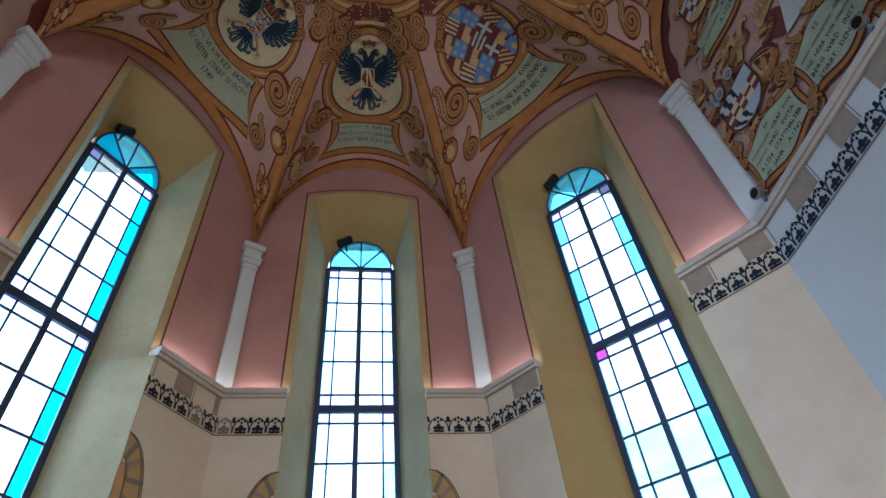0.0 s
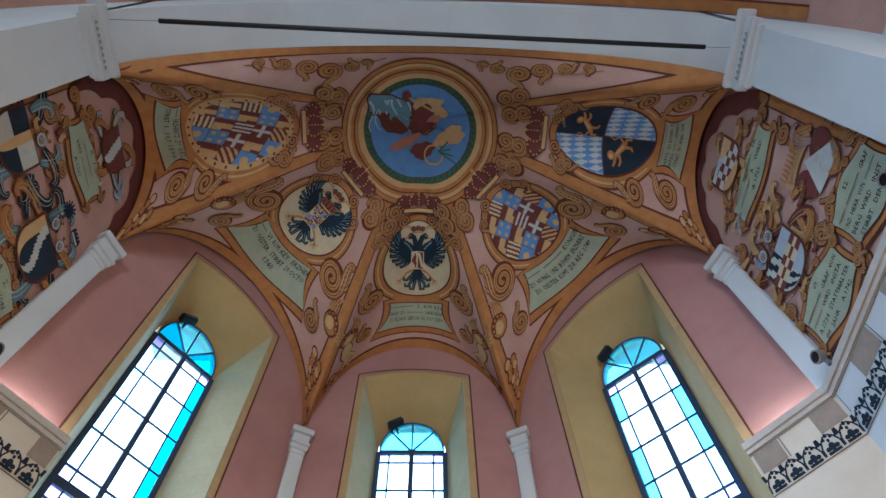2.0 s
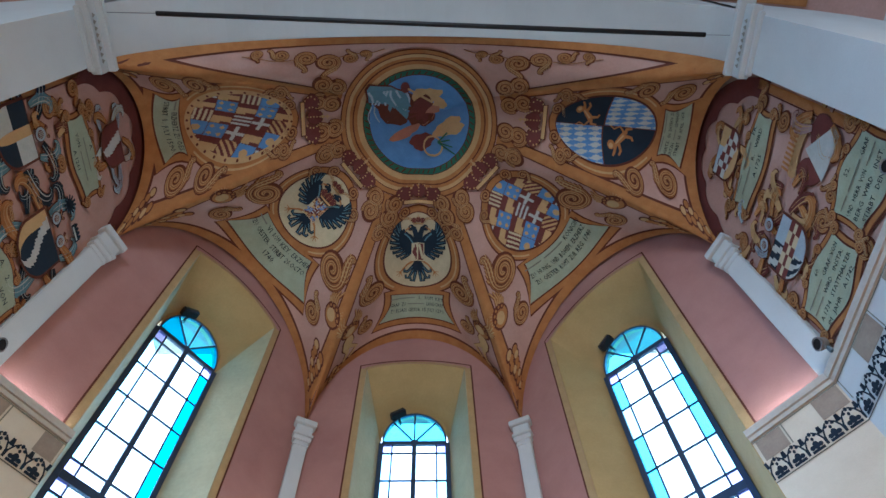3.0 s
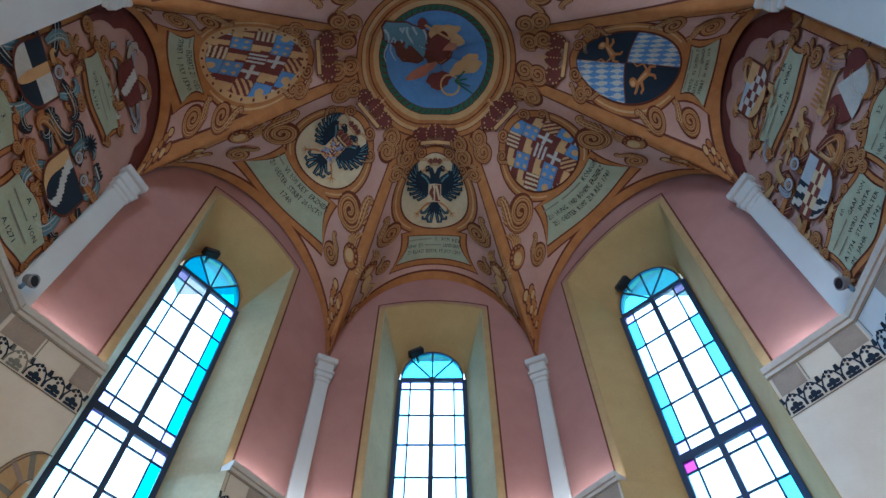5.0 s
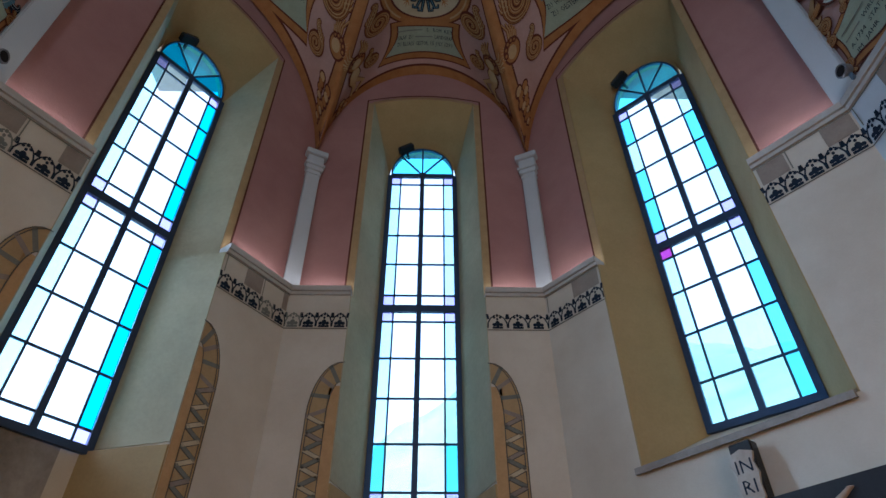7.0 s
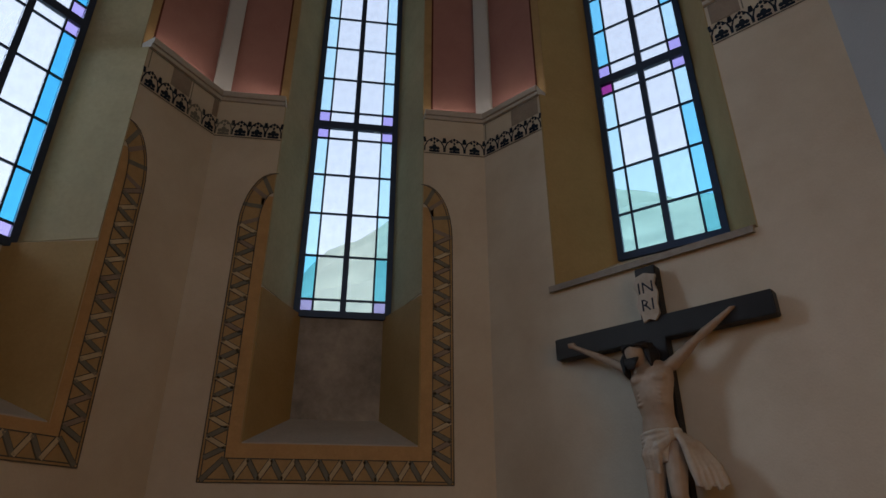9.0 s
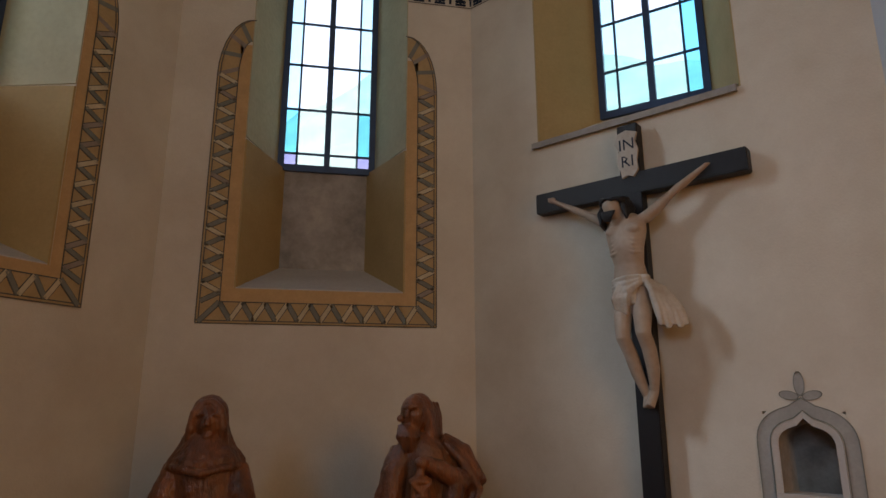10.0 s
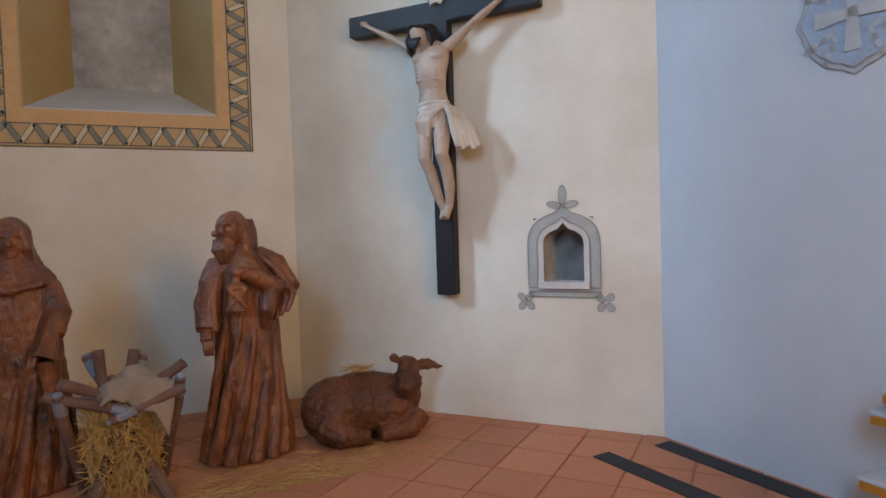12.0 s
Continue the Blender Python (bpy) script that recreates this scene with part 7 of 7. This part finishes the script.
stature(bm)
bmesh.ops.recalc_face_normals(bm, faces=bm.faces[:])
cl = part("loincloth", bm, CLOTH_WHITE, cross, "creamy white draped cloth")
m = cl.modifiers.new("fuse", "REMESH")
m.mode, m.voxel_size, m.use_smooth_shade = "VOXEL", 0.0052, True

# ---- wall niche with its painted frame ----
NX = F_RIGHT
pn = Painter(on_wall(NX))
cx, w, z0, z1 = 1.942, 0.150, 0.84, 1.205
def niche_arc(g, n=24):
    pts = [(cx - w - g, z0 - 0.03)]
    for i in range(n + 1):
        t = math.pi * i / n
        pts.append((cx - (w + g) * math.cos(t), 1.06 + (0.125 + g) * math.sin(t) ** 0.8 + 0.034 * max(0.0, 1 - abs(math.cos(t)) / 0.28)))
    pts.append((cx + w + g, z0 - 0.03))
    return pts
pn.stroke(niche_arc(0.035), 0.058, GREYBLUE_, 1)
for g in (0.006, 0.064):
    pn.stroke(niche_arc(g), 0.005, GREY_, 2)
pn.rect(cx - w - 0.065, cx + w + 0.065, z0 - 0.085, z0 - 0.03, GREYBLUE_, 1)
for z in (z0 - 0.085, z0 - 0.055, z0 - 0.03):
    pn.rect(cx - w - 0.065, cx + w + 0.065, z - 0.003, z + 0.003, GREY_, 2)
for s in (-1, 1):
    bx = cx + s * (w + 0.085)
    for dx, dz in ((-0.025, 0.022), (0.028, 0.026), (-0.022, -0.03), (0.03, -0.03)):
        pn.oval(bx + dx, z0 - 0.11 + dz, 0.03, 0.022, GREYBLUE_, 1, n=12, turn=math.atan2(dz, dx), rings=1)
        pn.oval(bx + dx, z0 - 0.11 + dz, 0.03, 0.022, GREY_, 2, r0=0.88, n=12, turn=math.atan2(dz, dx))
for dx, dz, rx, rz, t in ((0, 0.10, 0.024, 0.06, 0), (-0.05, 0.045, 0.045, 0.022, -0.2), (0.05, 0.045, 0.045, 0.022, 0.2)):
    pn.oval(cx + dx, 1.25 + dz, rx, rz, GREYBLUE_, 1, n=14, turn=t, rings=1)
    pn.oval(cx + dx, 1.25 + dz, rx, rz, GREY_, 2, r0=0.88, n=14, turn=t)
tagged(pn.done("niche_painting"), "grey painted frame with leaf finials round the niche", "wall painting")
th = thing("wall_niche", "small arched niche with a pale moulded rim in the wall", "niche")
bm = bmesh.new()
# rim: a raised moulding; the cavity is a dark, rough pocket set into it
def ring_pts(g):
    return [(x, z) for x, z in niche_arc(g)]
a, b = ring_pts(0.0), ring_pts(-0.03)
for i in range(len(a) - 1):
    hexa(bm, [NX @ Vector((a[i][0], -0.002, a[i][1])), NX @ Vector((a[i + 1][0], -0.002, a[i + 1][1])), NX @ Vector((b[i + 1][0], -0.002, b[i + 1][1])), NX @ Vector((b[i][0], -0.002, b[i][1]))],
         [NX @ Vector((a[i][0], -0.014, a[i][1])), NX @ Vector((a[i + 1][0], -0.014, a[i + 1][1])), NX @ Vector((b[i + 1][0], -0.010, b[i + 1][1])), NX @ Vector((b[i][0], -0.010, b[i][1]))])
hexa(bm, [NX @ Vector(p) for p in ((cx - w, -0.03, z0 - 0.035), (cx + w, -0.03, z0 - 0.035), (cx + w, 0.10, z0 - 0.035), (cx - w, 0.10, z0 - 0.035))], [NX @ Vector(p) for p in ((cx - w, -0.03, z0 + 0.005), (cx + w, -0.03, z0 + 0.005), (cx + w, 0.10, z0 + 0.005), (cx - w, 0.10, z0 + 0.005))])
face = bmesh.new()
top = [(x, z) for x, z in niche_arc(-0.002)]
n0, n1, nz0, nz1, nd = NICHE
for i in range(len(top) - 1):
    q = []
    for x, z in (top[i], top[i + 1]):
        f = max(abs(x - cx) / ((n1 - n0) / 2), max(0.0, (z - 1.02) / (nz1 - 1.02)), 1e-3)
        q.append((cx + (x - cx) / f, 1.02 + (z - 1.02) / f if z > 1.02 else z))
    add(face, [NX @ Vector((top[i][0], 0.0, top[i][1])), NX @ Vector((top[i + 1][0], 0.0, top[i + 1][1])), NX @ Vector((q[1][0], 0.0, min(nz1, q[1][1]))), NX @ Vector((q[0][0], 0.0, min(nz1, q[0][1])))], [(0, 1, 2, 3)])
part("surround", face, PLASTER, th)
part("rim", bm, STONE_PALE, th, "pale moulded rim and shelf")
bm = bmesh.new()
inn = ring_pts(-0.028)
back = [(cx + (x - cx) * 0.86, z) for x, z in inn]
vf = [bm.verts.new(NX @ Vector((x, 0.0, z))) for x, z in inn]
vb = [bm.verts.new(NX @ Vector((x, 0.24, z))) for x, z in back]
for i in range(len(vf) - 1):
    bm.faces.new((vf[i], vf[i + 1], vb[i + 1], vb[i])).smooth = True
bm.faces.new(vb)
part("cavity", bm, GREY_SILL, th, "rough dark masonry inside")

# ---- painted cross roundel on the side wall ----
pm = Painter(on_wall(F_SIDE_R))
ux, uz = 1.025, 1.985
for r, c, ly in ((0.225, GREYBLUE_, 1), (0.219, WHITE_, 2), (0.202, GREYBLUE_, 3), (0.196, PALE_, 4)):
    pts = [(ux + r * math.cos(t) * (1 + 0.10 * max(0, math.cos(4 * t)) ** 8), uz + r * math.sin(t) * (1 + 0.10 * max(0, math.cos(4 * t)) ** 8)) for t in [i * 2 * math.pi / 64 for i in range(64)]]
    pm.poly(pts, c, ly)
for a in range(4):
    t = a * math.pi / 2
    c, s = math.cos(t), math.sin(t)
    q = [(0.0, 0.02), (0.15, 0.034), (0.15, -0.034), (0.0, -0.02)]
    pm.poly([(ux + c * x - s * y, uz + s * x + c * y) for x, y in q], WHITE_, 6)
    for k in range(4):
        x, y = 0.09 + 0.03 * k, 0.07 + 0.012 * k
        for sg in (-1, 1):
            pm.oval(ux + c * x - s * y * sg, uz + s * x + c * y * sg, 0.016, 0.010, GREYBLUE_ if k % 2 else WHITE_, 6, n=8, turn=t + 0.6, rings=1)
tagged(pm.done("consecration_cross"), "grey painted roundel with a white cross on the wall", "wall painting")

# ---- small floodlights on the ledge ----
for s, F, u in ((1, F_SIDE_R, 0.18), (1, F_SIDE_R, 1.33), (-1, F_SIDE_L, 1.29)):
    M = F @ pose(u, -0.04, LEDGE + 0.06, 0, 0, 0)
    th = thing("spotlight", "small round grey spotlight clamped to the ledge", "spotlight", M, "spotlights on the ledge")
    bm = bmesh.new()
    tube(bm, [(0, 0.0, 0.02), (0, -0.05, 0.0), (0, -0.055, 0.0)], [0.035, 0.045, 0.045], 20)
    part("housing", bm, STEEL, th, "grey metal housing")
    bm = bmesh.new()
    tube(bm, [(0, -0.055, 0.0), (0, -0.058, 0.0)], [0.034, 0.034], 20)
    part("lens", bm, DARK, th, "dark glass lens")
    bm = bmesh.new()
    box(bm, -0.012, 0.012, -0.01, 0.06, -0.07, -0.05, None, 0.003)
    box(bm, -0.012, 0.012, -0.015, 0.0, -0.07, 0.02, None, 0.003)
    part("bracket", bm, BRACKET, th, "blue-grey bracket")

# ---- floor: tiles, two flat strips for floor grates, gilt-edged steps by the wall ----
# plain dark strips stand in for the heating grates of the floor
for u0, u1, x0, x1, nm in ((0.0, 0, 2.485, 2.60, "floor_grate_strip"), (0, 0, 2.105, 2.215, "floor_grate_strip")):
    bm = bmesh.new()
    y1 = 2.90 if x0 > 2.3 else 2.935
    y0 = 0.4
    hexa(bm, [(x0, y1, FLOOR + 0.004), (x1, y1 + 0.01, FLOOR + 0.004), (x1 + (y1 - y0) * (0.05 if x0 > 2.3 else 0.08), y0, FLOOR + 0.004), (x0 + (y1 - y0) * (0.05 if x0 > 2.3 else 0.08), y0, FLOOR + 0.004)], [(x0, y1, FLOOR + 0.010), (x1, y1 + 0.01, FLOOR + 0.010), (x1 + (y1 - y0) * (0.05 if x0 > 2.3 else 0.08), y0, FLOOR + 0.010), (x0 + (y1 - y0) * (0.05 if x0 > 2.3 else 0.08), y0, FLOOR + 0.010)])
    tagged(mesh(nm, bm, GRATE_STRIP), "dark grey flat strip in place of a floor grate", "mat", "floor mats")
th = thing("candle_rack", "small white and gilt stepped rack by the wall", "rack")
for i, (y0, y1, z) in enumerate(((1.42, 1.74, 0.26), (1.42, 1.70, 0.50), (1.42, 1.66, 0.58))):
    bm = bmesh.new()
    box(bm, 2.30, 2.50, y0 - 0.2, y1, z, z + 0.014, None, 0.003)
    sh = part("shelf", bm, PLASTER_WHITE, th, "white shelf board")
    bm = bmesh.new()
    box(bm, 2.295, 2.50, y0 - 0.2, y1 - 0.01, z - 0.03, z, None, 0.003)
    part("gilt_edge", bm, GILT, sh, "gilded edge")
for y in (1.25, 1.50):
    bm = bmesh.new()
    box(bm, 2.46, 2.50, y, y + 0.03, FLOOR, 0.56)
    part("post", bm, PLASTER_WHITE, th)

TW = 0.30
base = bmesh.new()
box(base, 0.004, TW - 0.004, 0.004, TW - 0.004, -0.004, 0.004, None, 0.0025)
tile_me = bpy.data.meshes.new("tile")
base.to_mesh(tile_me)
base.free()
tile_me.materials.append(TILE_VAR)
floor_ob = bpy.data.objects["floor"]
rot = Matrix.Translation((0, 2.2, FLOOR)) @ Euler((0, 0, radians(38))).to_matrix().to_4x4()
cnt = 0
for i in range(-14, 15):
    for j in range(-14, 15):
        c = rot @ Vector(((i + 0.5) * TW, (j + 0.5) * TW, 0))
        if abs(c.x) > 2.9 or not 0.6 < c.y < 5.1 or (abs(c.x) > 1.3 and c.y > 5.1 - (abs(c.x) - 1.08) * 1.2 + 0.2):
            continue
        if cnt >= 300:
            break
        ob = new("tile", tile_me)
        ob.matrix_basis = rot @ Matrix.Translation((i * TW, j * TW, 0))
        ob.parent = floor_ob
        cnt += 1

# ---- outside: a slope and a far wooded ridge seen low through the panes ----
bm = bmesh.new()
nx, ny = 60, 40
vs = []
for j in range(ny + 1):
    row = []
    for i in range(nx + 1):
        x, y = -220 + 440 * i / nx, -40 + 340 * j / ny
        d = math.hypot(x, y - 3)
        h = -3.0 + max(0.0, (d - 25)) * (0.47 + 0.0016 * max(-60, min(110, x))) * (0.9 + 0.35 * math.sin(x * 0.018 + 1.0) + 0.15 * noise.noise(Vector((x * 0.03, y * 0.03, 0))))
        row.append(bm.verts.new((x, y, min(h, 150 + 0.3 * x + 6 * noise.noise(Vector((x * 0.05, y * 0.05, 3)))) if y > 10 else min(h, -3.0))))
    vs.append(row)
for j in range(ny):
    for i in range(nx):
        bm.faces.new((vs[j][i], vs[j][i + 1], vs[j + 1][i + 1], vs[j + 1][i])).smooth = True
structure("ground", bm, HILL, "wooded mountain slope outside, its green tinted blue for distance haze", "ground")
